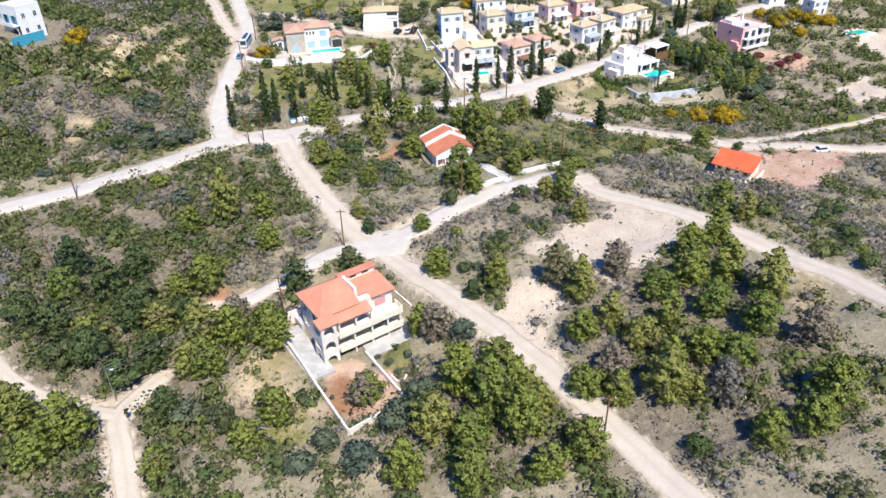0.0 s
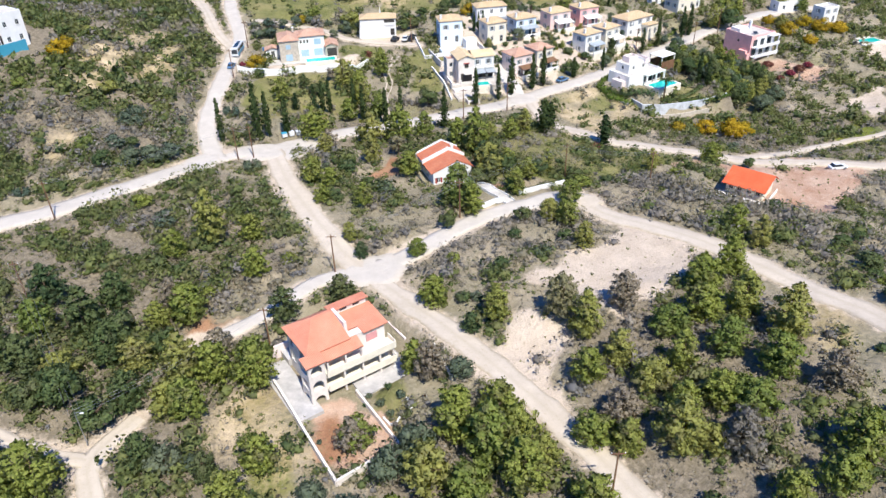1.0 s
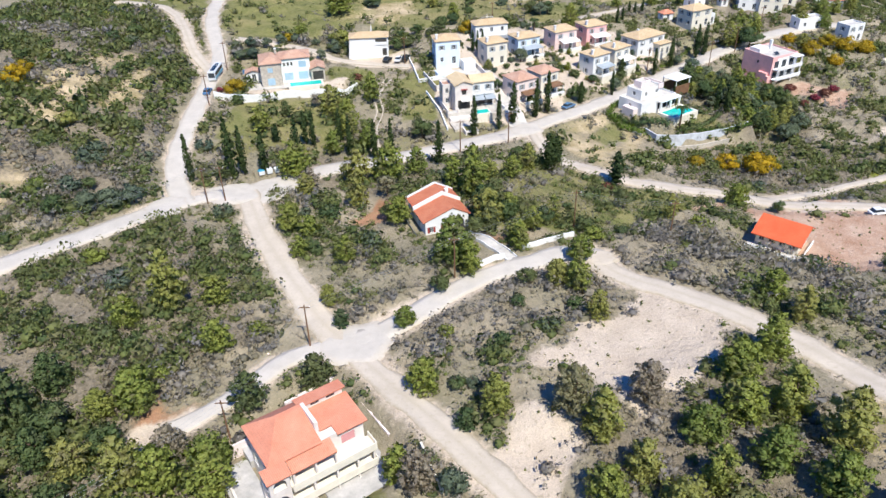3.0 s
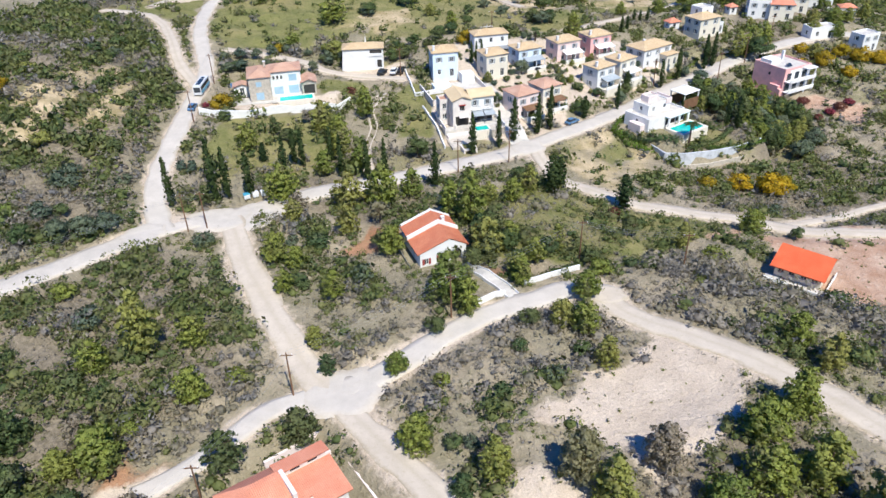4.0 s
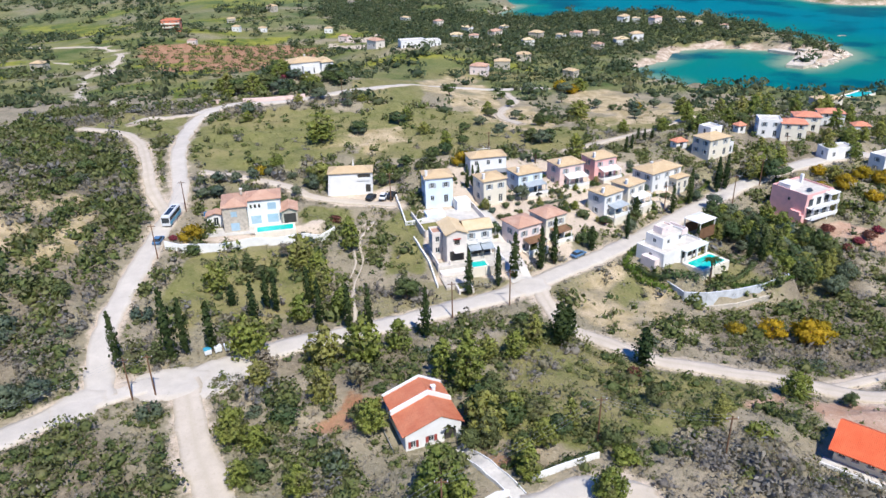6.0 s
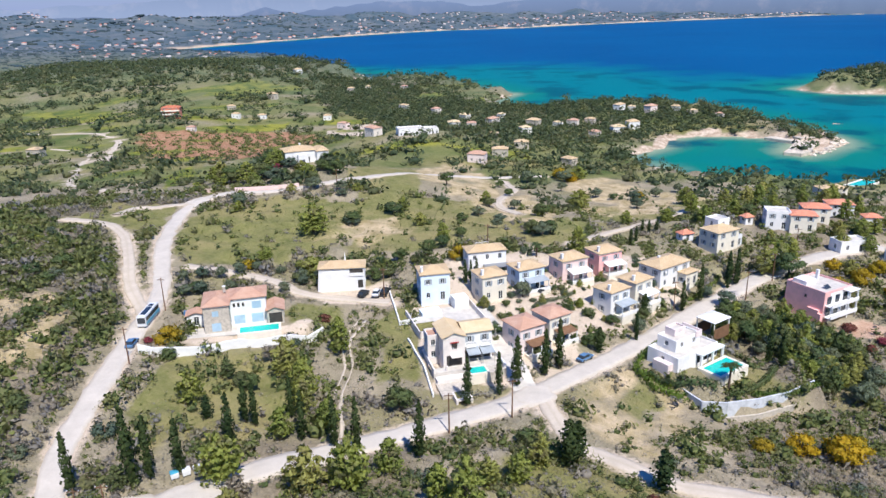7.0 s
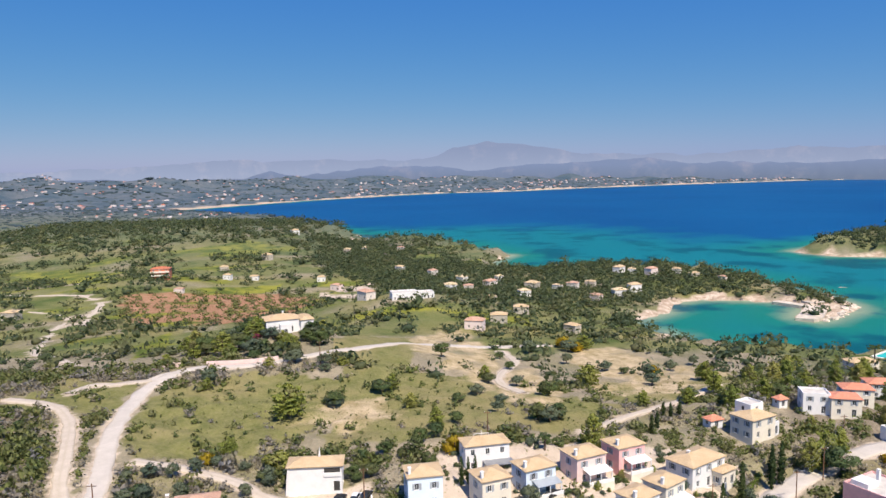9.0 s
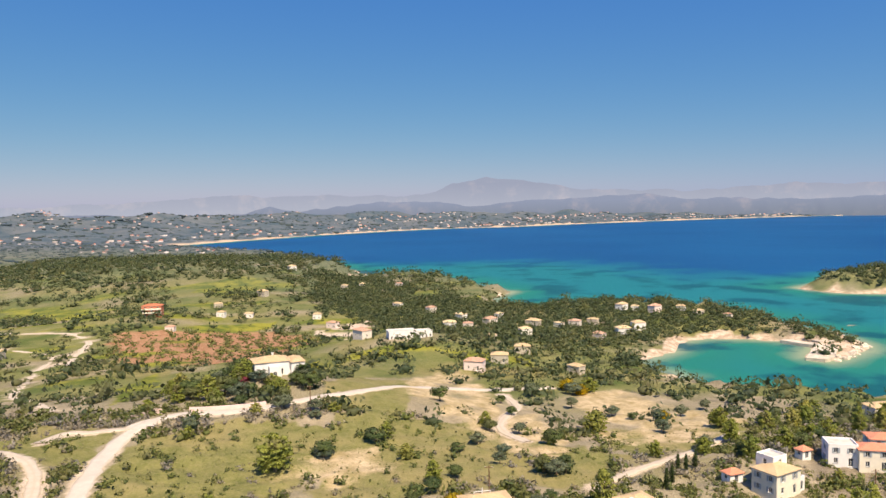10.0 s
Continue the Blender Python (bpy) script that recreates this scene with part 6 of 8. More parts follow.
    part("back_roof", slope_mesh("back_roof", [[(0.0, 1.35, z3 + 1.68), (6.9, 1.35, z3 + 1.68), (6.9, 3.5, z3 + 1.4), (0.0, 3.5, z3 + 1.4)]], M["tile_orange"]), None, h)
    # lower roof over the upper veranda
    part("veranda_roof", slope_mesh("veranda_roof", [[(-4.6, -D - 2.2, z3 - 0.75), (1.6, -D - 2.2, z3 - 0.75), (1.6, -D - 0.1, z3 + 0.02), (-4.6, -D - 0.1, z3 + 0.02)]], M["tile_orange"]), None, h)
    for x in (-4.4, -1.4, 1.4):
        part("veranda_post", boxes((x - 0.14, x + 0.14, -D - 2.0, -D - 1.7, z2, z3 - 0.95)), M["warm"], h)
    for z, xa, xb in ((z2, -4.9, 6.9), (z1, -4.9, 6.9)):
        b = part("balcony", boxes((xa, xb, -D - 2.5, -D - 0.005, z - 0.22, z)), M["cream"], h, "long balcony with a pale parapet")
        part("parapet", boxes((xa, xb, -D - 2.65, -D - 2.51, z - 0.3, z + 0.95), (xb, xb + 0.14, -D - 2.5, -D - 0.1, z - 0.3, z + 0.95)), M["cream"], b)
    for x in (-2.0, 1.2, 4.2, 6.6):
        part("pillar", boxes((x - 0.14, x + 0.14, -D - 2.3, -D - 2.02, -2.2, z2 - 0.23)), M["warm"], h)
    # solid dark block painted as the shade below the balcony
    part("plinth", boxes((-4.9, 6.9, -D - 1.4, -D - 0.01, -3.0, z1 - 0.23)), M["shade"], h, "dark block painted as the basement shade under the balcony")
    # arched tower at the corner
    m = Matrix.Translation((-W + 0.05, -D - 2.4, 0))
    faces = []
    for z in (-2.4, 0.5, 3.4):
        faces += arch_wall(2.7, 2.9, -0.85, 0.85, 0.75, 2.45, m @ Matrix.Translation((0, 0, z)))
        faces += arch_wall(3.2, 2.9, -1.1, 1.1, 0.75, 2.45, Matrix.Translation((-W - 1.3, -D - 0.8, z)) @ Matrix.Rotation(radians(270), 4, "Z"))
    faces.append([(-W + 1.4, -D - 2.4, -2.4), (-W + 1.4, -D, -2.4), (-W + 1.4, -D, 6.3), (-W + 1.4, -D - 2.4, 6.3)])
    tw = part("arched_tower", polys(faces), M["warm"], h, "corner stair tower with round arches on each floor")
    for z in (0.5, 3.4, 6.2):
        part("tower_floor", boxes((-W - 1.25, -W + 1.35, -D - 2.35, -D + 0.0, z - 0.1, z + 0.05)), M["cream"], tw)
    part("tower_back", boxes((-W - 1.2, -W + 1.3, -D - 0.1, -D - 0.02, -2.4, 6.1)), M["pale_pink"], tw)
    part("tower_roof", slope_mesh("tower_roof", [[(-W - 1.6, -D - 2.7, z3 - 0.1), (-W + 1.7, -D - 2.7, z3 - 0.1), (-W + 1.7, -D - 0.4, z3 + 0.35), (-W - 1.6, -D - 0.4, z3 + 0.35)]], M["tile_orange"]), None, h)
    CLEAR.extend([(-16, 96, 8.5), (-19, 87, 5), (-10, 92, 6)])
    y = thing("yard", "pale paved yard round a house", "yard", base_at(-14.6, 93.2, 34, 21.4))
    part("paving", boxes((-10.8, -6.6, -4.6, 9.5, -2.6, -1.1), (-6.59, 9.5, 7.6, 10.5, -2.6, 0.0), (6.5, 11.6, -5.5, 7.59, -2.6, -1.0), (-0.4, 6.49, -5.6, -1.0, -2.6, -1.05)), M["concrete"], y)
    part("back_wall", boxes((-8, 9.6, 10.51, 10.8, -2.6, 1.2), (10.6, 10.9, 0, 8.5, -2.6, 1.0)), M["pale_pink"], y)
    CLEAR.extend([(-20, 97, 5), (-24, 90, 4), (-8, 99, 5), (-5, 89, 4)])


crossroads_house()
wall_line("yard_wall", "white plastered garden wall round a red-earth yard", [(-26.0, 91.8), (-20.0, 82.0), (-14.2, 72.4), (-6.0, 78.6)], None, 1.15, "warm", 0.35)
wall_line("yard_wall", "white plastered garden wall beside a lawn", [(-6.0, 78.6), (-9.6, 84.2), (-13.0, 89.5)], None, 0.95, "warm", 0.35)
wall_line("lawn_edging", "low white stone edging of a garden bed", [(-8.6, 84), (-7.6, 82.6), (-6.6, 82.4), (-6.0, 83.4), (-4.6, 83.2), (-4.2, 84.4), (-5.2, 85.6)], None, 0.3, "white", 0.25, 0.3)
wall_line("yard_wall", "low curved pinkish wall behind a house", [(-21.2, 105.6), (-18.1, 108.0), (-14.4, 111.1), (-11.3, 111.1), (-9.3, 109.7), (-6.8, 104.5)], 21.9, 0.7, "pale_pink", 0.4, 2.5)
wall_line("yard_wall", "pale block wall below the road", [(-5.7, 103.3), (-1.8, 96.9), (0.6, 92.0)], 21.0, 0.6, "warm", 0.4, 2.5)
wall_line("yard_wall", "pale block wall beside the road", [(-1.2, 95.5), (0.6, 90.4), (1.6, 88.2)], None, 1.0, "cream", 0.3)


def gable_house():
    h = thing("gabled_house", "white gabled house with red tiled roof and raised verges", "house", base_at(1.6, 152.4, 20, 24.9))
    w, d, e, r = 4.4, 5.0, 3.4, 1.9
    ridge = 1.2
    bm = bmesh.new()
    facade(bm, 5.2, -2, e, [(-1.8, -1.0, 0.9, 2.1), (0.95, 1.85, 1.2, 2.3)], Matrix.Translation((-1.8, -d, 0)))
    for q in arch_wall(3.6, e + 2, -0.95, 0.95, 2.1, 4.9, Matrix.Translation((2.6, -d, -2)), 0.4):
        bm.faces.new([bm.verts.new(p) for p in q])
    for turn, n in ((90, d), (270, d)):
        facade(bm, 2 * n, -2, e, [(-3, -2, 1, 2.2), (1, 2, 1, 2.2)], Matrix.Rotation(radians(turn), 4, "Z") @ Matrix.Translation((0, -w, 0)))
    facade(bm, 2 * w, -2, e, [], Matrix.Rotation(radians(180), 4, "Z") @ Matrix.Translation((0, -d, 0)))
    for y in (-d, d):
        bm.faces.new([bm.verts.new(p) for p in ((-w, y, e), (w, y, e), (ridge, y, e + r))])
    part("wall", bm, M["white"], h)
    fr = Matrix.Translation((0, -d, 0))
    window(h, 0.8, 1.2, fr @ Matrix.Translation((-3.2, 0, 0.9)), "shutter_red")
    window(h, 0.9, 1.1, fr @ Matrix.Translation((-0.4, 0, 1.2)), "shutter_red")
    # dark sheet behind the arch, painted as porch shade
    part("porch_opening", boxes((1.6, 3.6, -d + 0.42, -d + 0.5, 0.05, 2.95)), M["shade"], h, "dark panel painted as the shade inside an arched porch")
    for turn in (90, 270):
        for u in (-2.5, 1.5):
            window(h, 1, 1.2, Matrix.Rotation(radians(turn), 4, "Z") @ Matrix.Translation((u, -w, 1)), "")
    for y0, y1, up in ((-d - 0.1, 0.4, 0.0), (0.9, d - 0.3, 0.45)):
        part("roof", slope_mesh("roof", [[(-w - 0.5, y0, e - 0.12 + up), (ridge, y0, e + r + 0.12 + up), (ridge, y1, e + r + 0.12 + up), (-w - 0.5, y1, e - 0.12 + up)],
                                          [(ridge, y0, e + r + 0.12 + up), (w + 0.5, y0, e - 0.05 + up), (w + 0.5, y1, e - 0.05 + up), (ridge, y1, e + r + 0.12 + up)]], M["tile"]), None, h, "red tiled roof")
    for y in (0.42, d - 0.28):
        part("verge", polys([[(-w - 0.55, yy, e - 0.3), (ridge, yy, e + r - 0.1), (ridge, yy, e + r + 0.8), (-w - 0.55, yy, e + 0.55)] for yy in (y, y + 0.42)] +
                            [[(ridge, yy, e + r - 0.1), (w + 0.55, yy, e - 0.3), (w + 0.55, yy, e + 0.6), (ridge, yy, e + r + 0.8)] for yy in (y, y + 0.42)] +
                            [[(-w - 0.55, y, e + 0.55), (ridge, y, e + r + 0.8), (ridge, y + 0.42, e + r + 0.8), (-w - 0.55, y + 0.42, e + 0.55)],
                             [(ridge, y, e + r + 0.8), (w + 0.55, y, e + 0.6), (w + 0.55, y + 0.42, e + 0.6), (ridge, y + 0.42, e + r + 0.8)]]), M["white"], h, "raised white roof verge")
    part("side_deck", boxes((-w - 1.8, -w - 0.01, -d, d - 1, -1.5, 0.3), (-w - 1.9, -w - 1.81, -d, d - 1, 0.3, 1.2)), M["metal"], h, "grey railed side deck")
    chimney(h, 2.4, 1.6, e + 1.4, 1.1)
    CLEAR.append((1.6, 152, 6.5))
    g = thing("garden_path", "pale concrete path with white edging", "path", Matrix.Translation((0, 0, 0)))
    line = glide([(6.5, 146.5), (9.5, 142), (12.5, 138), (14.5, 134.5)], 1.0)
    for a, b in zip(line, line[1:]):
        d2 = (b - a) / (np.hypot(*(b - a)) + 1e-9)
        s = np.array([d2[1], -d2[0]])
        za, zb = gz(*a) + 0.2, gz(*b) + 0.2
        part("slab", polys([[(*(a + s), za), (*(b + s), zb), (*(b - s), zb), (*(a - s), za)]]), M["paving"], g)
        for k in (1, -1):
            p, q, n = a + s * k, b + s * k, s * 0.13 * k
            part("edging", polys([[(*p, za + 0.3), (*q, zb + 0.3), (*(q + n), zb + 0.3), (*(p + n), za + 0.3)], [(*p, za - 0.4), (*q, zb - 0.4), (*q, zb + 0.3), (*p, za + 0.3)], [(*(p + n), za + 0.3), (*(q + n), zb + 0.3), (*(q + n), zb - 0.4), (*(p + n), za - 0.4)]]), M["white"], g)
    CLEAR.extend([(9.5, 142, 2), (12.5, 138, 2), (7, 146, 2)])


gable_house()
wall_line("garden_wall", "white roadside garden wall", [(8.0, 132.6), (11.5, 134.8), (13.2, 135.0)], None, 1.1, "white")
wall_line("garden_wall", "white roadside garden wall with a hedge", [(16.5, 137.6), (21, 139.6), (26.5, 141.8)], None, 1.0, "white")


def orange_shed():
    h = thing("orange_roofed_house", "low house with a bright orange tiled gable roof", "house", base_at(66.8, 144.7, -40, 23.0))
    w, d, e = 3.85, 3.2, 2.6
    bm = bmesh.new()
    facade(bm, 2 * w, -1.5, e, [(-3.3, -2.3, 0.8, 2.0), (-1.5, -0.5, 0.8, 2.0), (0.5, 1.5, 0.8, 2.0), (2.3, 3.3, 0.8, 2.0)], Matrix.Translation((0, -d, 0)))
    for t, a, b in ((90, d, w), (180, w, d), (270, d, w)):
        facade(bm, 2 * a, -1.5, e, [], Matrix.Rotation(radians(t), 4, "Z") @ Matrix.Translation((0, -b, 0)))
    for x in (-w, w):
        bm.faces.new([bm.verts.new(p) for p in ((x, -d, e), (x, d, e), (x, 1.4, e + 1.3))])
    part("wall", bm, M["cream"], h)
    for u in (-2.8, -1.0, 1.0, 2.8):
        window(h, 1.0, 1.2, Matrix.Translation((u, -d, 0.8)), "")
    part("roof", slope_mesh("roof", [[(-w - 0.7, -d - 1.2, e - 0.25), (w + 0.7, -d - 1.2, e - 0.25), (w + 0.7, 1.4, e + 1.45), (-w - 0.7, 1.4, e + 1.45)],
                                      [(-w - 0.7, 1.4, e + 1.45), (w + 0.7, 1.4, e + 1.45), (w + 0.7, d + 0.8, e - 0.05), (-w - 0.7, d + 0.8, e - 0.05)]], M["tile_bright"]), None, h, "bright orange tiled roof")
    CLEAR.append((66.8, 144.7, 6.0))
    part("front_deck", boxes((-w - 1.2, w + 1.2, -d - 2.4, -d - 0.01, -2.2, -0.1)), M["paving"], h)
    part("front_rail", boxes((-w - 1.2, w + 1.2, -d - 2.4, -d - 2.25, -0.1, 0.5), (w + 1.05, w + 1.2, -d - 2.24, d, -1.5, 0.4)), M["white"], h)


orange_shed()


# ---- vehicles, poles, palms, hedges ----
def wheel(parent, x, y, r):
    def ring():
        bm = bmesh.new()
        bmesh.ops.create_cone(bm, cap_ends=True, segments=14, radius1=r, radius2=r, depth=0.22, matrix=Matrix.Rotation(radians(90), 4, "X"))
        return bm
    def hub():
        bm = bmesh.new()
        bmesh.ops.create_cone(bm, cap_ends=True, segments=10, radius1=r * 0.6, radius2=r * 0.6, depth=0.24, matrix=Matrix.Rotation(radians(90), 4, "X"))
        return bm
    w = part("wheel", shared(("tyre", r), ring, M["black"]), None, parent, at=Matrix.Translation((x, y, r)))
    part("rim", shared(("rim", r), hub, M["metal"]), None, w)


def hull(profile, half, taper):
    """A body from its side outline, drawn in along the top."""
    n = len(profile)
    top = max(z for _, z in profile)
    low = min(z for _, z in profile)
    v = [(x, s * half * (1 - taper * (z - low) / (top - low)), z) for s in (-1, 1) for x, z in profile]
    bm = bmesh.new()
    vs = [bm.verts.new(p) for p in v]
    bm.faces.new(vs[:n]), bm.faces.new(vs[n:][::-1])
    for i in range(n):
        j = (i + 1) % n
        bm.faces.new([vs[j], vs[i], vs[n + i], vs[n + j]])
    bmesh.ops.bevel(bm, geom=bm.edges[:], offset=0.05, segments=2, affect="EDGES")
    return bm


def car(label, x, y, yaw, paint_name, lift=0.12):
    c = thing("car", label, "car", base_at(x, y, yaw, gz(x, y) + lift))
    part("body", hull([(-2.05, 0.32), (2.05, 0.32), (2.1, 0.7), (1.0, 0.86), (-1.9, 0.9), (-2.1, 0.75)], 0.86, 0.08), M[paint_name], c)
    part("glazing", hull([(-1.75, 0.86), (1.05, 0.84), (0.35, 1.38), (-1.35, 1.4)], 0.78, 0.2), M["glass"], c, "dark glazed cabin")
    part("roof", boxes((-1.25, 0.3, -0.6, 0.6, 1.37, 1.45)), M[paint_name], c)
    for s in (-0.62, 0.62):
        part("headlight", boxes((2.02, 2.12, s - 0.2, s + 0.2, 0.6, 0.74)), M["car_white"], c)
    for px in (-1.3, 1.3):
        for py in (-0.8, 0.8):
            wheel(c, px, py, 0.32)
    CLEAR.append((x, y, 2.6))


def coach():
    c = thing("coach", "white and blue tourist coach parked on the road", "bus", base_at(-59.4, 224.6, 91, gz(-59.4, 224.6) + 0.2) @ Matrix.Diagonal((0.85, 0.85, 0.85, 1)))
    part("body", hull([(-5, 0.4), (5, 0.4), (5.1, 1.6), (4.9, 3.1), (-5, 3.2), (-5.1, 1.5)], 1.22, 0.05), M["car_white"], c)
    for s in (-1, 1):
        part("side_windows", boxes((-4.6, 4.4, s * 1.2 - 0.04, s * 1.2 + 0.04, 1.75, 2.75)), M["glass"], c)
        part("stripe", boxes((-4.9, 4.9, s * 1.235 - 0.03, s * 1.235 + 0.03, 0.75, 1.5)), M["bus_blue"], c, "broad blue stripe")
    part("windscreen", boxes((-5.14, -5.0, -1.0, 1.0, 1.3, 2.8)), M["glass"], c)
    part("rear_window", boxes((4.95, 5.1, -0.9, 0.9, 1.9, 2.8)), M["glass"], c)
    part("roof_unit", boxes((-3.6, 1.5, -0.7, 0.7, 3.15, 3.3), (2.2, 3.4, -0.6, 0.6, 3.15, 3.3)), M["glass"], c)
    for px in (-3.2, 3.0):
        for py in (-1.1, 1.1):
            wheel(c, px, py, 0.48)


coach()
car("dark blue car parked at the roadside", -58.9, 213.2, 92, "car_blue")
car("white car beside the white villa", -9.6, 244.6, 80, "car_white", 0.4)
car("dark car beside the white villa", -7.4, 245.0, 75, "black", 0.4)
car("dark car beside the white villa", -13.0, 244.4, 70, "black", 0.4)
car("dark car parked on the village street", 38.0, 217.0, 40, "car_blue", 0.3)
car("dark car in a villa courtyard", 32.5, 243.5, 30, "black", 0.4)
car("white car parked at the lower lane", 92.0, 156.5, 10, "car_white", 0.2)


def pole(x, y, h=8.0, arm=True, lamp=False):
    p = thing("utility_pole", "weathered wooden utility pole with a crossarm", "pole", Matrix.Translation((x, y, gz(x, y))), "utility poles")
    bm = bmesh.new()
    bmesh.ops.create_cone(bm, cap_ends=True, segments=8, radius1=0.15, radius2=0.1, depth=h + 0.6, matrix=Matrix.Translation((0, 0, h / 2 - 0.3)))
    part("post", bm, M["wood"], p)
    if arm:
        part("crossarm", boxes((-0.9, 0.9, -0.06, 0.06, h - 0.55, h - 0.42)), M["wood"], p)
        for u in (-0.8, 0, 0.8):
            part("insulator", boxes((u - 0.05, u + 0.05, -0.05, 0.05, h - 0.415, h - 0.25)), M["white"], p)
    if lamp:
        part("lamp_arm", boxes((0.1, 1.5, -0.04, 0.04, h - 0.1, h - 0.02), (1.2, 1.8, -0.12, 0.12, h - 0.2, h - 0.11)), M["metal"], p)
    return (x, y, gz(x, y) + h - 0.3)


POLES = [(-75, 131.5), (-45.5, 159.2), (-42.3, 160.6), (20.6, 66), (-18.9, 116.8), (27.3, 146.2), (4.3, 130.4), (19.2, 193), (7.2, 188), (-57.6, 230), (-56.6, 205.6), (87, 248.6),
         (98, 257.6), (66.5, 244), (-29.4, 330), (111, 272), (-7.6, 242.9), (20.3, 266), (-70, 108), (-28, 100), (44, 141)]
TOPS = [pole(x, y, 8.2, True, i in (7, 11, 13)) for i, (x, y) in enumerate(POLES)]


def street_lamp(x, y, h=6.5):
    p = thing("street_lamp", "slim grey-green metal lamp post beside a dirt track", "lamp", Matrix.Translation((x, y, gz(x, y))))
    bm = bmesh.new()
    bmesh.ops.create_cone(bm, cap_ends=True, segments=8, radius1=0.09, radius2=0.05, depth=h + 0.4, matrix=Matrix.Translation((0, 0, h / 2 - 0.2)))
    part("post", bm, M["metal"], p)
    part("arm", boxes((0.05, 0.9, -0.03, 0.03, h - 0.06, h)), M["metal"], p)
    part("lamp_head", boxes((0.7, 1.25, -0.11, 0.11, h - 0.16, h - 0.065)), M["white"], p)


street_lamp(-50.6, 80.6)
TOPS.insert(3, (-50.6, 80.6, gz(-50.6, 80.6) + 6.4))


def wire(a, b, sag=0.9):
    a, b = Vector(a), Vector(b)
    w = thing("utility_wire", "thin sagging overhead power lines", "wire", Matrix.Translation(a), "overhead wires")
    side = Vector((b.y - a.y, a.x - b.x, 0)).normalized()
    for u in (-0.7, 0.0, 0.7):
        cu = bpy.data.curves.new("strand", "CURVE")
        cu.dimensions, cu.bevel_depth, cu.bevel_resolution = "3D", 0.014, 0
        sp = cu.splines.new("POLY")
        sp.points.add(12)
        for i in range(13):
            t = i / 12
            q = (b - a) * t + side * u - Vector((0, 0, sag * 4 * t * (1 - t)))
            sp.points[i].co = (*q, 1)
        tmp = bpy.data.objects.new("strand", cu)
        me = bpy.data.meshes.new_from_object(tmp)
        bpy.data.objects.remove(tmp)
        part("strand", me, M["metal"], w)


for i, j in ((3, 20), (20, 5), (5, 7), (7, 6), (6, 21), (1, 2), (0, 1), (8, 9), (12, 13), (10, 11), (19, 3), (13, 16)):
    wire(TOPS[i], TOPS[j])


def palm(x, y, h, r):
    p = thing("palm_tree", "tall palm with arching feathery fronds", "tree", Matrix.Translation((x, y, gz(x, y))), "palms")
    bm = bmesh.new()
    bmesh.ops.create_cone(bm, cap_ends=True, segments=8, radius1=0.28, radius2=0.2, depth=h + 0.4, matrix=Matrix.Translation((0, 0, h / 2 - 0.2)))
    part("trunk", bm, M["bark"], p)
    g = random.Random(int(x))
    for k in range(18):
        a, rise = k * 2.4, g.uniform(0.1, 0.9)
        faces = []
        for s in (-1, 1):
            for i in range(9):
                t0, t1 = i / 9, (i + 0.75) / 9
                def at(t, out):
                    d = r * t
                    z = h + rise * r * t * 0.9 - 0.75 * r * t * t
                    q = out * r * 0.2 * math.sin(math.pi * min(1, t + 0.12)) * s
                    return (d * math.cos(a) - q * math.sin(a), d * math.sin(a) + q * math.cos(a), z - abs(q) * 0.45)
                faces.append([at(t0, 0), at(t1, 0), at(t1 + 0.08, 1), at(t0 + 0.08, 1)])
        part("frond", polys(faces), M["cypress"], p)


palm(65.6, 205.6, 6.0, 2.6)
palm(191, 386, 6, 3)
palm(196, 380, 5, 3)
palm(-36, 356, 5, 3)
palm(33.5, 262, 3.5, 2.2)




def waste_container(x, y, yaw, body, lid):
    c = thing("waste_container", "wheeled waste container at the roadside", "waste bin", base_at(x, y, yaw, gz(x, y) + 0.05), "waste containers at the crossroads")
    part("bin_body", hull([(-0.6, 0.2), (0.6, 0.2), (0.68, 1.15), (-0.68, 1.15)], 0.5, -0.1), M[body], c)
    part("bin_lid", hull([(-0.72, 1.16), (0.72, 1.16), (0.6, 1.38), (-0.6, 1.38)], 0.56, 0.2), M[lid], c, "rounded hinged lid")
    for px in (-0.5, 0.5):
        for py in (-0.35, 0.35):
            wheel(c, px, py, 0.12)
    CLEAR.append((x, y, 1.2))


for i, (x, y) in enumerate(((-37.6, 174.0), (-36.0, 174.9), (-34.4, 175.7))):
    waste_container(x, y, 30, "car_white", "car_white" if i else "bus_blue")


# ---- plants ----
RNG = np.random.default_rng(7)


def ball(seed, subdiv=1, rough=0.25):
    bm = bmesh.new()
    bmesh.ops.create_icosphere(bm, subdivisions=subdiv, radius=1)
    v = np.array([p.co[:] for p in bm.verts])
    f = np.array([[w.index for w in q.verts] for q in bm.faces])
    bm.free()
    g = np.random.default_rng(seed)
    return v * (1 + rough * g.normal(0, 1, (len(v), 1)).clip(-1.5, 1.5)), f


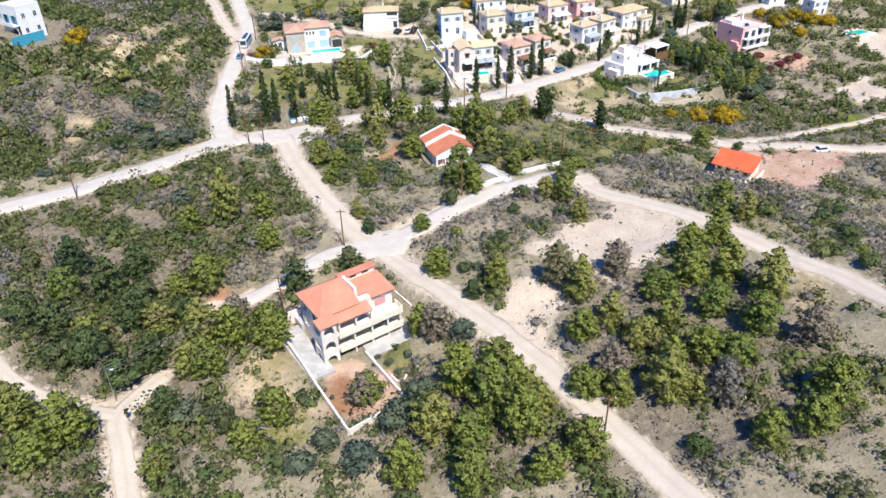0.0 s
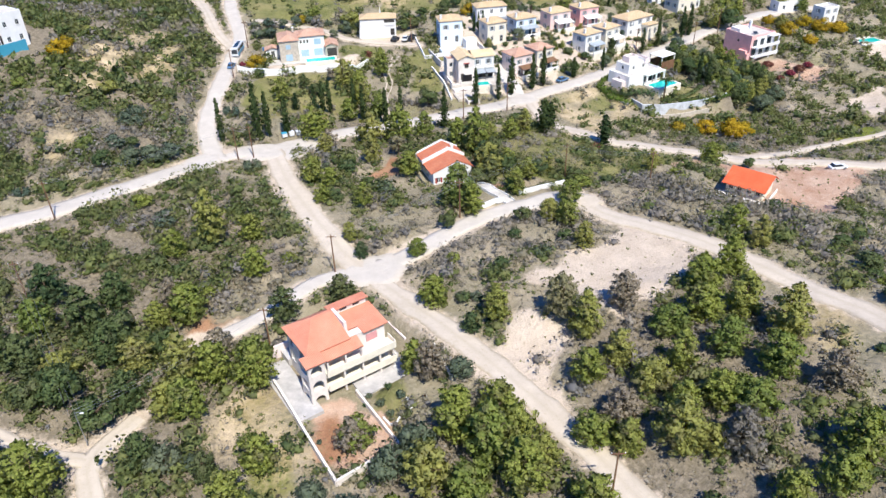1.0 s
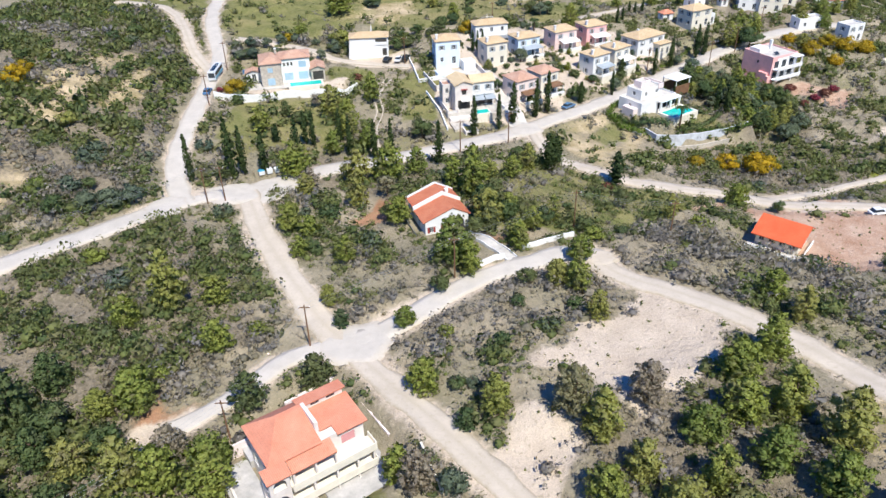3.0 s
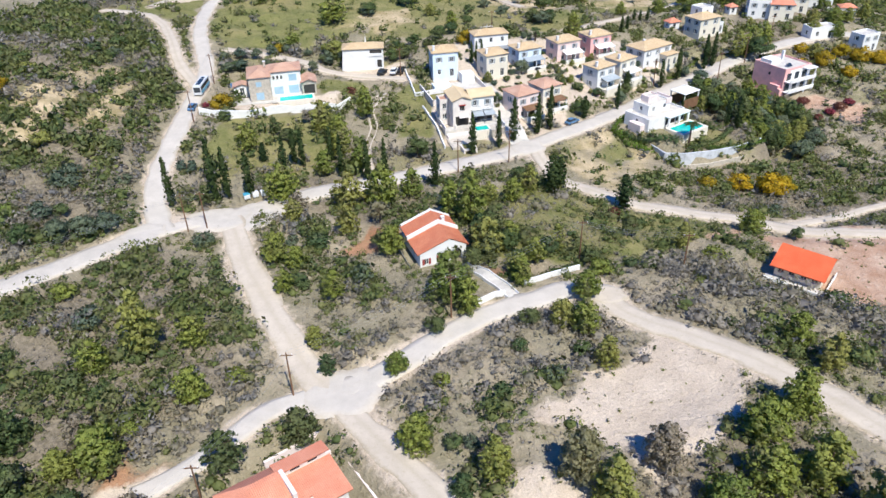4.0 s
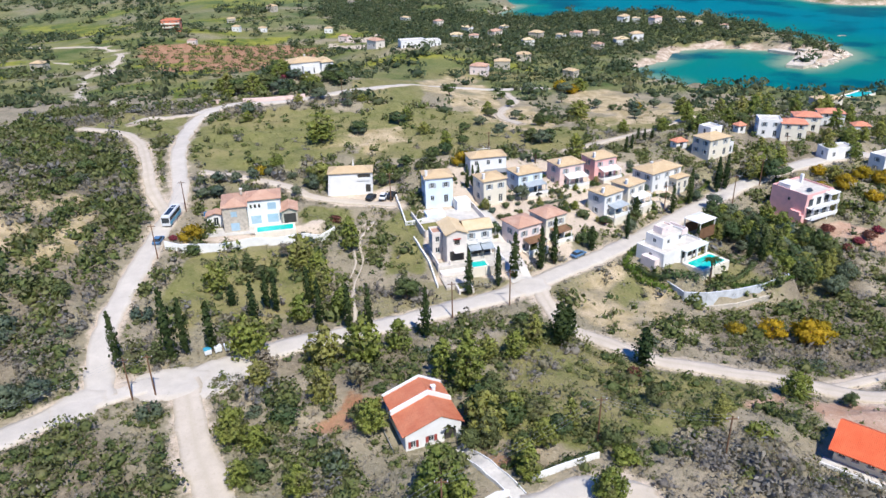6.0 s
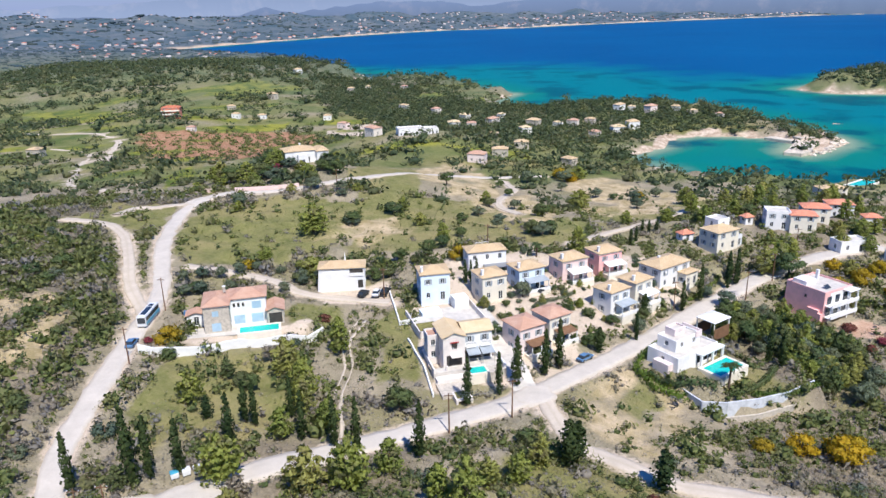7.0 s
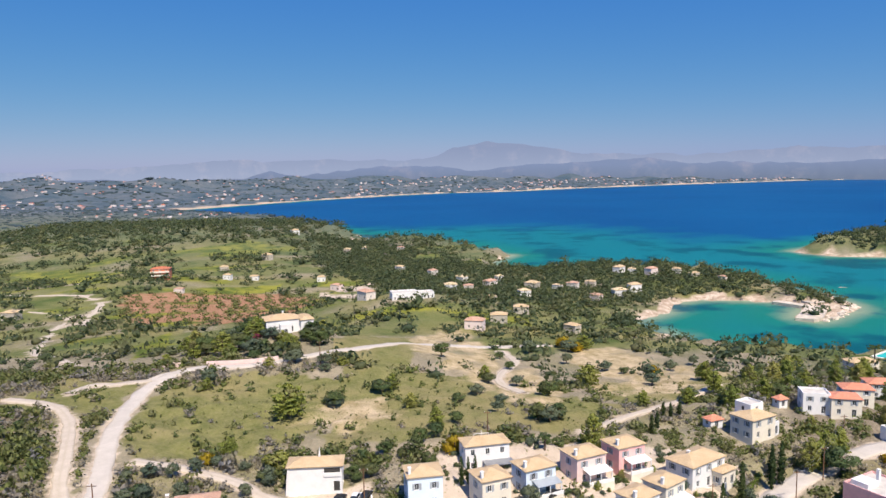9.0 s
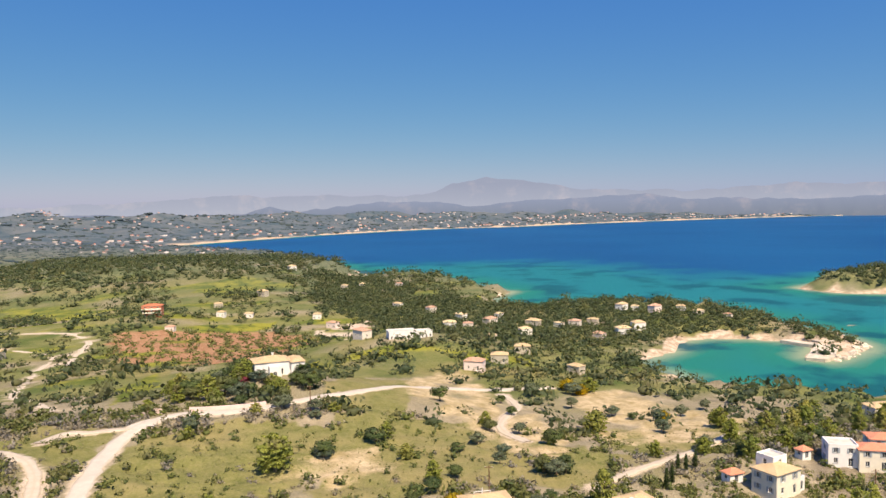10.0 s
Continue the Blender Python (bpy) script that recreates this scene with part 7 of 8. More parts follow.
def tufts(g, centres, radii, n, size, flat=0.5):
    """n leaf tufts, two triangles each, on the skins of clumps; places, faces and slopes."""
    c = g.integers(0, len(centres), n)
    d = g.normal(0, 1, (n, 3))
    d[:, 2] = np.abs(d[:, 2]) * 0.9 + d[:, 2] * 0.1 - 0.25
    d /= np.linalg.norm(d, axis=1, keepdims=True)
    p = centres[c] + d * radii[c] * g.uniform(0.62, 1.2, (n, 1))
    a = np.cross(d, g.normal(0, 1, (n, 3)))
    a /= np.linalg.norm(a, axis=1, keepdims=True) + 1e-9
    b = np.cross(d, a) + d * g.normal(0, flat, (n, 1))
    s = size * g.uniform(0.6, 1.4, (n, 1))
    quad = np.stack([p - a * s * 1.15, p - b * s * 0.42, p + a * s * 1.15, p + b * s * 0.62 + d * s * 0.25], 1)
    slope = d + 0.3 * g.normal(0, 1, (n, 3)) + [0, 0, 0.15]
    turned = (np.cross(quad[:, 1] - quad[:, 0], quad[:, 2] - quad[:, 0]) * slope).sum(1) < 0
    quad[turned] = quad[turned][:, [2, 1, 0, 3]]
    i = np.arange(n)[:, None] * 4
    return quad.reshape(-1, 3), np.concatenate([i + [0, 1, 2], i + [0, 2, 3]], 1).reshape(-1, 3), np.repeat(slope, 4, 0)


def gather(bits):
    vs, fs, ns, k = [], [], [], 0
    for v, f, n in bits:
        vs.append(v), fs.append(f + k), ns.append(n / (np.linalg.norm(n, axis=1, keepdims=True) + 1e-9))
        k += len(v)
    return np.vstack(vs), np.vstack(fs), np.vstack(ns)


def crown_mesh(name, centres, radii, n, size, seed, mat, sub=1, fill=0.5):
    g = np.random.default_rng(seed)
    centres, radii = np.array(centres, float), np.array(radii, float)
    bits = []
    for i, (c, r) in enumerate(zip(centres, radii)):
        v, f = ball(seed * 50 + i, sub, 0.13)
        bits.append((v * r * [fill, fill, fill * 0.76] + c, f, v))
    bits.append(tufts(g, centres, radii[:, None] * [[1.1, 1.1, 0.8]], n, size, 1.1))
    v, f, slopes = gather(bits)
    whole = v - centres.mean(0)
    slopes = slopes + 0.45 * whole / (np.linalg.norm(whole, axis=1, keepdims=True) + 1e-9)
    me = mesh_of(name, v, f)
    set_normals(me, slopes / (np.linalg.norm(slopes, axis=1, keepdims=True) + 1e-9))
    me.materials.append(M[mat])
    return me


def trunk_mesh(name, height, radius, lean, limbs, seed):
    g = np.random.default_rng(seed)
    bm = bmesh.new()
    def limb(a, b, ra, rb):
        d = (b - a)
        m = Matrix.Translation((a + b) / 2) @ d.to_track_quat("Z", "Y").to_matrix().to_4x4()
        bmesh.ops.create_cone(bm, cap_ends=True, segments=6, radius1=ra, radius2=rb, depth=d.length, matrix=m)
    top = Vector((lean[0], lean[1], height))
    mid = Vector((lean[0] * 0.3, lean[1] * 0.6, height * 0.5))
    limb(Vector((0, 0, -0.25)), mid, radius, radius * 0.75), limb(mid, top, radius * 0.75, radius * 0.35)
    for i in range(limbs):
        a = mid.lerp(top, i / limbs)
        t = g.uniform(0, 6.28)
        limb(a, a + Vector((math.cos(t), math.sin(t), 0.7)) * height * 0.35, radius * 0.4, radius * 0.15)
    me = bpy.data.meshes.new(name)
    bm.to_mesh(me)
    bm.free()
    me.materials.append(M["bark"])
    return me


def plant(name, label, category, crown, trunk, mark="foliage"):
    e = thing(name, label, category, Matrix.Translation((0, 0, -400)))
    if trunk:
        part("trunk", trunk, None, e)
    part("crown", crown, None, e)
    return e


def pine_kind(seed, mat="pine", tall=1.0, spread=1.0, label="round-crowned Aleppo pine with bright needles", n=2900, size=0.05):
    """A pine one unit in crown radius: uneven storeys of clumps on a short trunk."""
    g = np.random.default_rng(seed)
    c, r = [], []
    for k in range(9):
        u = k / 8
        for j in range(7 - int(4.5 * u)):
            t = k * 1.1 + j * 6.28 / (7 - int(4.5 * u)) + g.normal(0, 0.3)
            rad = spread * (0.9 * (1 - u**1.9) ** 0.6 + 0.1) * (0.82 + 0.18 * min(1, 3 * u)) * g.uniform(0.6, 1.08)
            z = 0.4 + 1.55 * u * tall + g.normal(0, 0.06)
            c.append((rad * 0.5 * math.cos(t), rad * 0.5 * math.sin(t), z))
            r.append(g.uniform(0.2, 0.29) * (1.05 - 0.4 * u))
            c.append((rad * 0.92 * math.cos(t + 0.12), rad * 0.92 * math.sin(t + 0.12), z - 0.02 + 0.1 * g.uniform(-1, 1)))
            r.append(g.uniform(0.13, 0.21) * (1.05 - 0.3 * u))
    return plant("pine_tree", label, "tree", crown_mesh("crown", c, r, n, size, seed, mat),
                 trunk_mesh("trunk", 1.4 * tall, 0.07, (g.normal(0, 0.1), g.normal(0, 0.1)), 4, seed))


def round_kind(seed, mat, name, label, n=1400, size=0.062, stem=0.35):
    g = np.random.default_rng(seed)
    c, r = [], []
    for k in range(20):
        d = g.normal(0, 1, 3)
        d /= np.linalg.norm(d)
        c.append((0.62 * d[0], 0.62 * d[1], stem + 0.62 + 0.45 * d[2]))
        r.append(g.uniform(0.26, 0.42))
    return plant(name, label, "tree", crown_mesh("crown", c, r, n, size, seed, mat), trunk_mesh("trunk", stem + 0.8, 0.07, (0.05, 0.03), 4, seed))


def cypress_kind(seed, mat="cypress", fat=1.0, label="slender dark green cypress", name="cypress_tree"):
    """A cypress one unit in radius and about eight high."""
    g = np.random.default_rng(seed)
    c, r = [], []
    for k in range(26):
        z = 0.5 + 6.9 * k / 25
        w = fat * (0.95 * math.sin(math.pi * min(1, (z + 0.9) / 8.9) ** 0.75) + 0.05)
        t = k * 2.4
        c.append((0.3 * w * math.cos(t), 0.3 * w * math.sin(t), z))
        r.append(max(0.16, 0.72 * w))
    return plant(name, label, "tree", crown_mesh("crown", c, r, 600, 0.2, seed, mat), trunk_mesh("trunk", 2.5, 0.16, (0, 0), 0, seed))


PINES = [pine_kind(s, "pine", t, p) for s, t, p in ((21, 1.0, 1.0), (22, 1.25, 0.95), (23, 0.85, 1.1), (24, 1.1, 1.0), (25, 1.4, 0.9))]
HILL_PINES = [pine_kind(28, "pine", 1.0, 1.0, n=1500, size=0.07), pine_kind(29, "pine", 1.15, 1.0, n=1500, size=0.07)]
SHRUBS = [round_kind(43, "olive", "garden_shrub", "rounded grey-green garden shrub", 420, 0.105, 0.0), round_kind(34, "dark_tree", "garden_shrub", "rounded dark green garden shrub", 420, 0.105, 0.0)]
MASTICS = [round_kind(35, "dark_tree", "mastic_bush", "large rounded dark green mastic bush", 900, 0.075, 0.0), round_kind(36, "dark_tree", "mastic_bush", "large rounded dark green mastic bush", 900, 0.075, 0.0), round_kind(37, "olive", "wild_olive_bush", "broad grey-green wild olive bush", 900, 0.075, 0.0), round_kind(38, "pine", "young_pine", "low bushy young pine", 900, 0.075, 0.0)]
GREY_PINES = [pine_kind(26, "grey_tree", 0.9, 1.05, "dry grey-brown pine with thin needles"), pine_kind(27, "grey_tree", 1.1, 1.0, "dry grey-brown pine with thin needles")]
DARKS = [round_kind(31, "dark_tree", "carob_tree", "dense dark green carob tree"), round_kind(32, "dark_tree", "carob_tree", "dense dark green carob tree"), pine_kind(33, "dark_tree", 1.1, 0.95, "dark green conifer with drooping boughs")]
OLIVES = [round_kind(41, "olive", "olive_tree", "grey-green olive tree with a loose crown"), round_kind(42, "olive", "olive_tree", "grey-green olive tree with a loose crown")]
BLOOM = [round_kind(51, "bloom", "mimosa_tree", "broad yellow-flowering mimosa bush", stem=0.05)]
REDS = [round_kind(52, "red_bush", "bougainvillea", "bougainvillea bush covered in red blossom", stem=0.0)]
CYPRESSES = [cypress_kind(61), cypress_kind(62, fat=0.85), cypress_kind(63, fat=1.1)]
FIRS = [cypress_kind(64, fat=1.5, label="broad dark conical cypress tree")]
BARE = [round_kind(71, "grey_tree", "bare_tree", "leafless grey tree with fine twigs", n=900, size=0.05)]

TREE_SPOTS = []


def stand(kinds, spots, group, squash=1.0):
    """Trees at x, y with a crown radius each."""
    for i, (x, y, r) in enumerate(spots):
        k = kinds[int(RNG.integers(len(kinds)))]
        tall = r * squash * float(RNG.uniform(0.9, 1.15))
        m = Matrix.Translation((x, y, gz(x, y) - 0.05)) @ Matrix.Rotation(float(RNG.uniform(0, 6.28)), 4, "Z") @ Matrix.Diagonal((r, r * float(RNG.uniform(0.9, 1.1)), tall, 1))
        tagged(copy_thing(k, m), group=group)
        TREE_SPOTS.append((x, y, r))


# groves: x, y, crown radius
SLOPE_PINES = [(22, 94, 3.9), (21, 85, 3.7), (20, 75, 3.5), (26, 88, 3.4), (29, 82, 3.7), (34, 92, 3.9), (34, 85, 3.4), (42, 102, 4.3), (48, 106, 4.0), (40, 95, 4.1), (46, 95, 4.1), (41, 87, 3.9),
               (46, 82, 4.2), (41, 76, 4.0), (37, 78, 3.6), (30, 72, 4.6), (32, 77, 3.2), (50, 89, 4.5), (24, 73, 3.1), (34, 71, 3.1), (50, 67, 4.7), (46, 63, 3.8), (40, 62, 3.3)]
FRONT_PINES = [(2, 79, 4.2), (6, 74, 4.4), (-2, 71, 4.2), (3, 68, 3.8), (10, 76, 3.5), (10, 69, 3.7), (13, 72, 2.6), (8, 81, 3.2), (-4, 92, 3.0), (-12, 80, 2.9), (18, 64, 3.4), (13, 62, 3.2), (-6, 64, 3.4), (3, 61, 3.4)]
FRONT_OLIVES = [(-3.5, 77, 2.8), (-7, 73.5, 3.1), (3, 88, 2.1), (-1, 93, 1.6), (-17, 70, 2.2), (-20, 66, 2.4), (-12, 66, 3.0), (-38, 76, 2.6), (-34, 76, 1.7)]
LEFT_PINES = [(-42, 105, 4.0), (-40, 93, 3.6), (-35, 92, 3.8), (-30, 96, 3.6), (-28, 91, 3.4), (-40, 87, 3.8), (-47, 94, 3.2), (-54, 73, 4.2), (-37, 85, 3.4), (-25, 76, 3.4), (-28, 70, 3.2),
              (-65, 101, 3.6), (-58, 92, 3.2), (-57, 69, 3.8), (-62, 75, 3.6), (-40, 67, 2.6), (-47, 104, 2.6)]
LEFT_DARKS = [(-47, 88, 3.4), (-44, 98, 2.8), (-63, 92, 3.6), (-52, 95, 3.0), (-60, 86, 3.2), (-66, 108, 3.2), (-55, 108, 3.0), (-32, 74, 2.2), (-58, 102, 4.0), (-50, 84, 3.4), (-56, 87, 3.6), (-41, 76.5, 2.6), (-52, 100, 3.2), (-70, 95, 3.6)]
MIDDLE_PINES = [(16.0, 141.6, 2.3), (15.4, 152.1, 2.4), (19.1, 144.4, 2.2), (23.8, 149.4, 2.0), (-43, 126, 4.0), (-49, 122, 2.9), (-33, 116, 2.9), (-36, 128, 3.0), (9, 100, 2.8), (-1, 106, 2.7), (24, 124, 2.7), (-27, 150, 2.9), (-24, 141, 2.1), (-15, 138, 2.3), (-17, 127, 1.9), (-6, 151, 3.0), (4, 135, 3.9), (7, 131.5, 2.6),
                (9, 161, 3.9), (11, 149, 3.6), (26, 133.5, 2.6), (-4, 120, 2.0), (16, 138, 2.0), (21, 126, 2.3), (26, 117, 2.2), (54, 120, 2.5), (56, 114, 2.4), (64, 161, 2.6), (47, 151, 1.9), (-23, 148, 2.2)]
ROAD_PINES = [(-30, 174, 3.8), (-26, 163.5, 2.2), (-15, 159.5, 2.6), (-16, 171.5, 3.8), (-9, 171, 3.8), (13, 172, 2.3), (18, 172, 2.5), (22, 177, 2.4), (-42, 197, 3.0), (-26, 208, 3.4), (-21, 200, 3.4), (-16, 218, 3.0), (-23, 187, 2.6), (-15, 190, 2.6), (-20, 194, 2.8), (5, 165, 2.8), (-3, 176, 2.8)]
DARK_TREES = [(11.2, 147.1, 2.6), (5.5, 135.2, 2.3), (12.1, 156.3, 2.5), (-8.5, 153.7, 1.8), (10, 152, 3.0), (12.5, 157, 2.8), (8.6, 146.5, 2.2), (15, 150.5, 2.6), (-72, 150.5, 2.4), (-37, 205, 1.9), (-17, 110, 3.0), (-26, 105, 3.0), (-14.5, 121.5, 1.6), (-32, 202, 2.1), (-2, 195, 3.2), (-45, 170, 2.0), (1.6, 127.0, 2.0), (0, 107, 1.9), (16, 127, 1.8), (39, 156, 2.2), (22, 147, 2.0), (29, 145, 2.0), (73, 160, 1.6), (5, 98, 1.8), (16, 145, 1.7),
              (3, 261, 3.0), (6, 257, 2.0), (-11, 252, 2.0), (-7, 253, 2.0), (103, 259, 4.4), (76, 235, 3.2), (80, 231, 3.4), (86, 226, 3.2), (92, 220, 3.4), (98, 228, 3.0), (84, 218, 2.6), (90, 212, 3.0), (47, 231, 1.6), (56, 236, 2.2), (40, 222, 2.0), (43, 225, 1.7)]
OLIVE_SPOTS = [(-63.5, 156, 2.9), (-60, 158.5, 2.5), (-67, 153.6, 2.5), (-56, 239, 2.0), (-52, 240, 2.0), (-46, 243, 2.0), (27, 240.5, 2.4), (54, 231.5, 2.0), (-30, 253, 2.0), (-25, 253.5, 1.8), (78, 251.5, 1.8), (-60, 311, 2.8), (35, 329, 2.3), (25, 289, 2.0), (81, 332, 2.6), (97, 361, 2.6), (85, 350, 2.4), (72, 360, 2.6), (60, 372, 2.6), (110, 372, 2.4), (48, 392, 3.2)]
HILL_TREES = [(-50, 351.5, 3.4), (-45.5, 350.5, 3.0), (-56, 356.5, 4.2), (-59, 362, 4.6), (-38, 353.5, 3.2), (-62, 357, 4.2), (-74, 353, 5.0), (-66, 347.5, 4.6), (-61, 349.5, 4.4), (-54, 342.5, 4.0), (-39, 331, 3.4), (-46, 343.5, 3.0), (-80, 362, 4.4), (-32, 289, 5.4), (-21, 299, 3.4), (-8, 308, 3.4), (-5, 312, 2.6), (11, 359, 3.8), (60, 334, 4.6), (38, 281, 3.2), (100, 336, 3.2), (93, 298, 3.2), (-42, 265, 2.7), (25, 335, 2.4), (21, 313, 2.6), (8, 278, 2.5), (13, 280, 2.3), (1, 295, 2.6),
              (-62, 365, 4.5), (-68, 372, 5.0), (-58, 355, 4.0), (-52, 345, 3.8), (-33, 350, 3.8), (-40, 338, 3.4), (-28, 330, 2.6), (-72, 350, 3.6), (66, 400, 4.0), (74, 405, 4.0), (108, 300, 3.4), (116, 306, 3.4), (-77, 350, 3.4), (-82, 358, 3.6), (-76, 362, 4.0), (-58, 348, 3.8), (-62, 342, 3.2), (-52, 334, 2.6), (-45, 325, 2.4), (-42, 346, 3.6), (-38, 332, 3.0), (-36, 357, 3.4), (-54, 371, 3.6), (-34, 368, 3.2), (-84, 342, 2.6), (-20.8, 298, 2.8), (-5, 311, 2.4), (-27, 324, 2.2), (-22, 331, 2.4), (-60, 309, 2.2), (42, 315, 2.6), (78, 355, 2.2), (58, 340, 2.4), (94, 302, 2.6), (85, 308, 2.8), (69, 302, 2.4), (50, 281, 2.6), (36, 287, 2.6), (27, 301, 2.2), (15, 303, 2.2), (36, 357, 2.2), (34, 374, 2.2)]
MIMOSAS = [(-53, 217.2, 2.6), (-45.5, 260.5, 1.8), (12, 262, 2.6), (72, 187, 2.4), (78, 184, 2.8), (82, 187, 2.2), (64, 186, 1.8), (-98, 196.5, 2.6), (-100, 204, 2.0), (66, 410, 3.4), (70, 402, 2.6), (113, 252, 2.6), (121, 255, 2.6), (128, 259, 2.4), (133, 256, 2.6), (138, 254, 2.2), (140, 258, 2.0), (117, 262, 2.0), (126, 248, 2.2), (88, 354, 2.0)]
CYPRESS_SPOTS = [(-51, 168, 1.0), (-43, 171, 1.25), (-41, 173, 1.05), (-37, 175, 1.15), (-30, 190, 0.9), (-28, 189, 0.9), (-31, 183, 1.0), (-13, 183.5, 1.0), (-9, 182.5, 1.0), (2, 179, 1.0), (11, 197.5, 0.95), (17.5, 201.5, 0.95), (21.5, 205, 1.1), (28, 209.5, 1.0), (31.5, 212.5, 1.05),
                 (68.5, 243.5, 0.95), (75, 249, 1.05), (85, 256, 1.05), (88, 257.5, 1.1), (13, 247, 0.6), (14.5, 247, 0.6), (16, 247, 0.6), (79, 217, 0.9), (81, 215, 0.9), (52, 226.8, 0.7), (70, 227, 0.6), (-19, 186, 0.9), (-22, 192, 0.8)]
stand(PINES, [(x, y, r * 0.86) for x, y, r in SLOPE_PINES], "pines on the sandy slope", 0.82)
stand(GREY_PINES, [(19, 98, 3.2), (24, 78, 2.8), (37, 70, 3.2), (29, 99, 3.0), (9, 102, 2.4), (-35, 97, 2.6), (-26, 168, 2.4), (-46, 109, 2.6), (52, 78, 3.0), (-1.5, 89.5, 2.8), (-12.5, 79, 2.6)], "dry pines")
stand(PINES, FRONT_PINES, "pines below the house", 0.85)
stand(OLIVES, FRONT_OLIVES, "olive trees below the house")
stand(PINES, LEFT_PINES, "pines beside the corner track", 0.85)
stand(DARKS, LEFT_DARKS, "carob trees beside the corner track")
stand(PINES, MIDDLE_PINES, "pines between the roads")
stand(HILL_PINES, ROAD_PINES, "pines along the upper road", 1.1)
stand(DARKS, DARK_TREES, "dark garden trees")
stand(OLIVES, OLIVE_SPOTS, "olive trees")
stand(HILL_PINES + DARKS[:2] + OLIVES[:1], HILL_TREES, "trees on the hill", 0.78)
stand(BLOOM, [(x, y, r * 1.3) for x, y, r in MIMOSAS], "yellow mimosas", 0.9)
stand(REDS, [(-56, 214.5, 1.2), (-21, 230, 1.8), (47, 231.5, 1.4), (108, 236, 2.0), (-42, 351, 1.8), (-55, 351.5, 2.0), (-57.5, 353.5, 1.6), (38, 166, 1.4)], "red flowering bushes", 0.8)
stand(REDS, [(112.5, 229, 1.8), (116, 230.5, 2.0), (119.5, 233, 1.8), (109, 227.5, 1.4)], "magenta bougainvillea below the pink villa", 0.8)
stand(CYPRESSES, CYPRESS_SPOTS, "cypresses", 1.3)
stand(FIRS, [(27, 177.5, 1.55), (41, 171, 1.25), (-37.5, 192, 0.9), (28.8, 179, 1.2), (42, 221, 0.95), (57, 238, 1.1)], "broad conifers", 0.8)
g = np.random.default_rng(77)
VILLAGE = [(-2, 246), (10, 263), (60, 272), (82, 262), (64, 243), (40, 223), (24, 208), (16, 222), (14, 246)]
shrubs = np.stack([g.uniform(-4, 84, 1500), g.uniform(206, 272, 1500)], 1)
shrubs = shrubs[inside(VILLAGE, shrubs[:, 0], shrubs[:, 1])]
shrubs = shrubs[ground_height(shrubs[:, 0], shrubs[:, 1])[1] > 1.0]
for cx, cy, r in CLEAR:
    shrubs = shrubs[np.hypot(shrubs[:, 0] - cx, shrubs[:, 1] - cy) > r - 0.6]
shrubs = [(float(x), float(y), float(r)) for (x, y), r in zip(shrubs[:190], np.exp(g.normal(-0.12, 0.32, 190)))]
stand(SHRUBS, shrubs[:150], "garden shrubs of the village")
stand(HILL_PINES, shrubs[150:], "small garden pines of the village")
GROVE = [(80.3, 246), (93, 241), (101, 228), (104, 214), (97, 206), (87, 208), (82, 221), (76, 233)]
trees = np.stack([g.uniform(74, 106, 160), g.uniform(202, 248, 160)], 1)
trees = [(float(x), float(y), float(g.uniform(1.7, 3.2))) for x, y in trees[inside(GROVE, trees[:, 0], trees[:, 1])]]
stand(DARKS + OLIVES + PINES[:2], trees, "dense trees below the pink villa")
stand(SHRUBS, [(-9, 86, 0.8), (-7.5, 84, 0.7), (-6.5, 81.5, 0.6), (-8, 88, 0.7), (-6, 86, 0.8), (-11, 88.6, 0.6), (-5, 83, 0.9), (-13.5, 74.6, 0.6), (-17.5, 80, 0.5), (-11.5, 87, 0.5)], "small shrubs of the house garden")
stand(HILL_PINES + PINES[:2], [(94.5, 313, 3.2), (93, 297, 3.0), (99, 332, 3.2), (83, 304, 2.8), (111, 326, 3.0), (118, 324, 3.0), (104, 300.5, 3.0), (145, 362, 3.4), (128, 281, 2.6), (139, 297, 3.0), (136, 282, 3.2), (132, 271, 3.0), (102, 264, 3.8), (97.5, 262.5, 3.6), (107.5, 268, 3.2),
      (125, 273, 2.6), (164, 350, 3.4), (107, 280, 1.8), (114, 306, 2.8), (120, 259, 2.6), (150, 330, 3.2), (158, 338, 3.0), (135, 318, 3.0), (126, 331, 3.2), (133, 345, 3.2), (152, 312, 2.8), (121, 310, 2.8), (142, 285, 2.6), (150, 290, 2.8)], "pines round the seaward houses", 0.95)
stand(OLIVES, [(-46.5, 255, 1.9), (-50.6, 252, 1.8), (-55, 250.7, 1.8), (-58.8, 247.5, 1.7), (-43, 259, 1.8), (-33, 245.5, 1.8), (-29, 251, 1.8)], "olive row behind the stone villa")
stand(DARKS[:2], [(4, 267, 2.2), (-4.5, 263, 2.2), (-9.5, 261.6, 1.8), (0.5, 262, 2.0), (7.6, 272, 2.4), (-31, 252, 1.8), (-10, 251, 1.6), (-33.4, 203.3, 2.4), (41, 284.5, 3.0), (35, 283.4, 2.8), (43, 314, 3.0), (26, 331, 2.6)], "dark round trees above the village", 0.9)
stand(CYPRESSES, [(76, 291.6, 0.7), (73, 290, 0.7), (70.6, 289, 0.75), (67, 283, 0.7), (64, 278, 0.75), (88, 262, 0.9)], "cypress row behind the villas", 0.8)
wild = np.stack([g.uniform(-115, 75, 520), g.uniform(58, 300, 520)], 1)
wild = wild[(ground_height(wild[:, 0], wild[:, 1])[1] > 3) & (sum(zone(k, wild[:, 0], wild[:, 1]) for k in ("sand", "soil", "red", "grass", "pale")) < 0.3)]
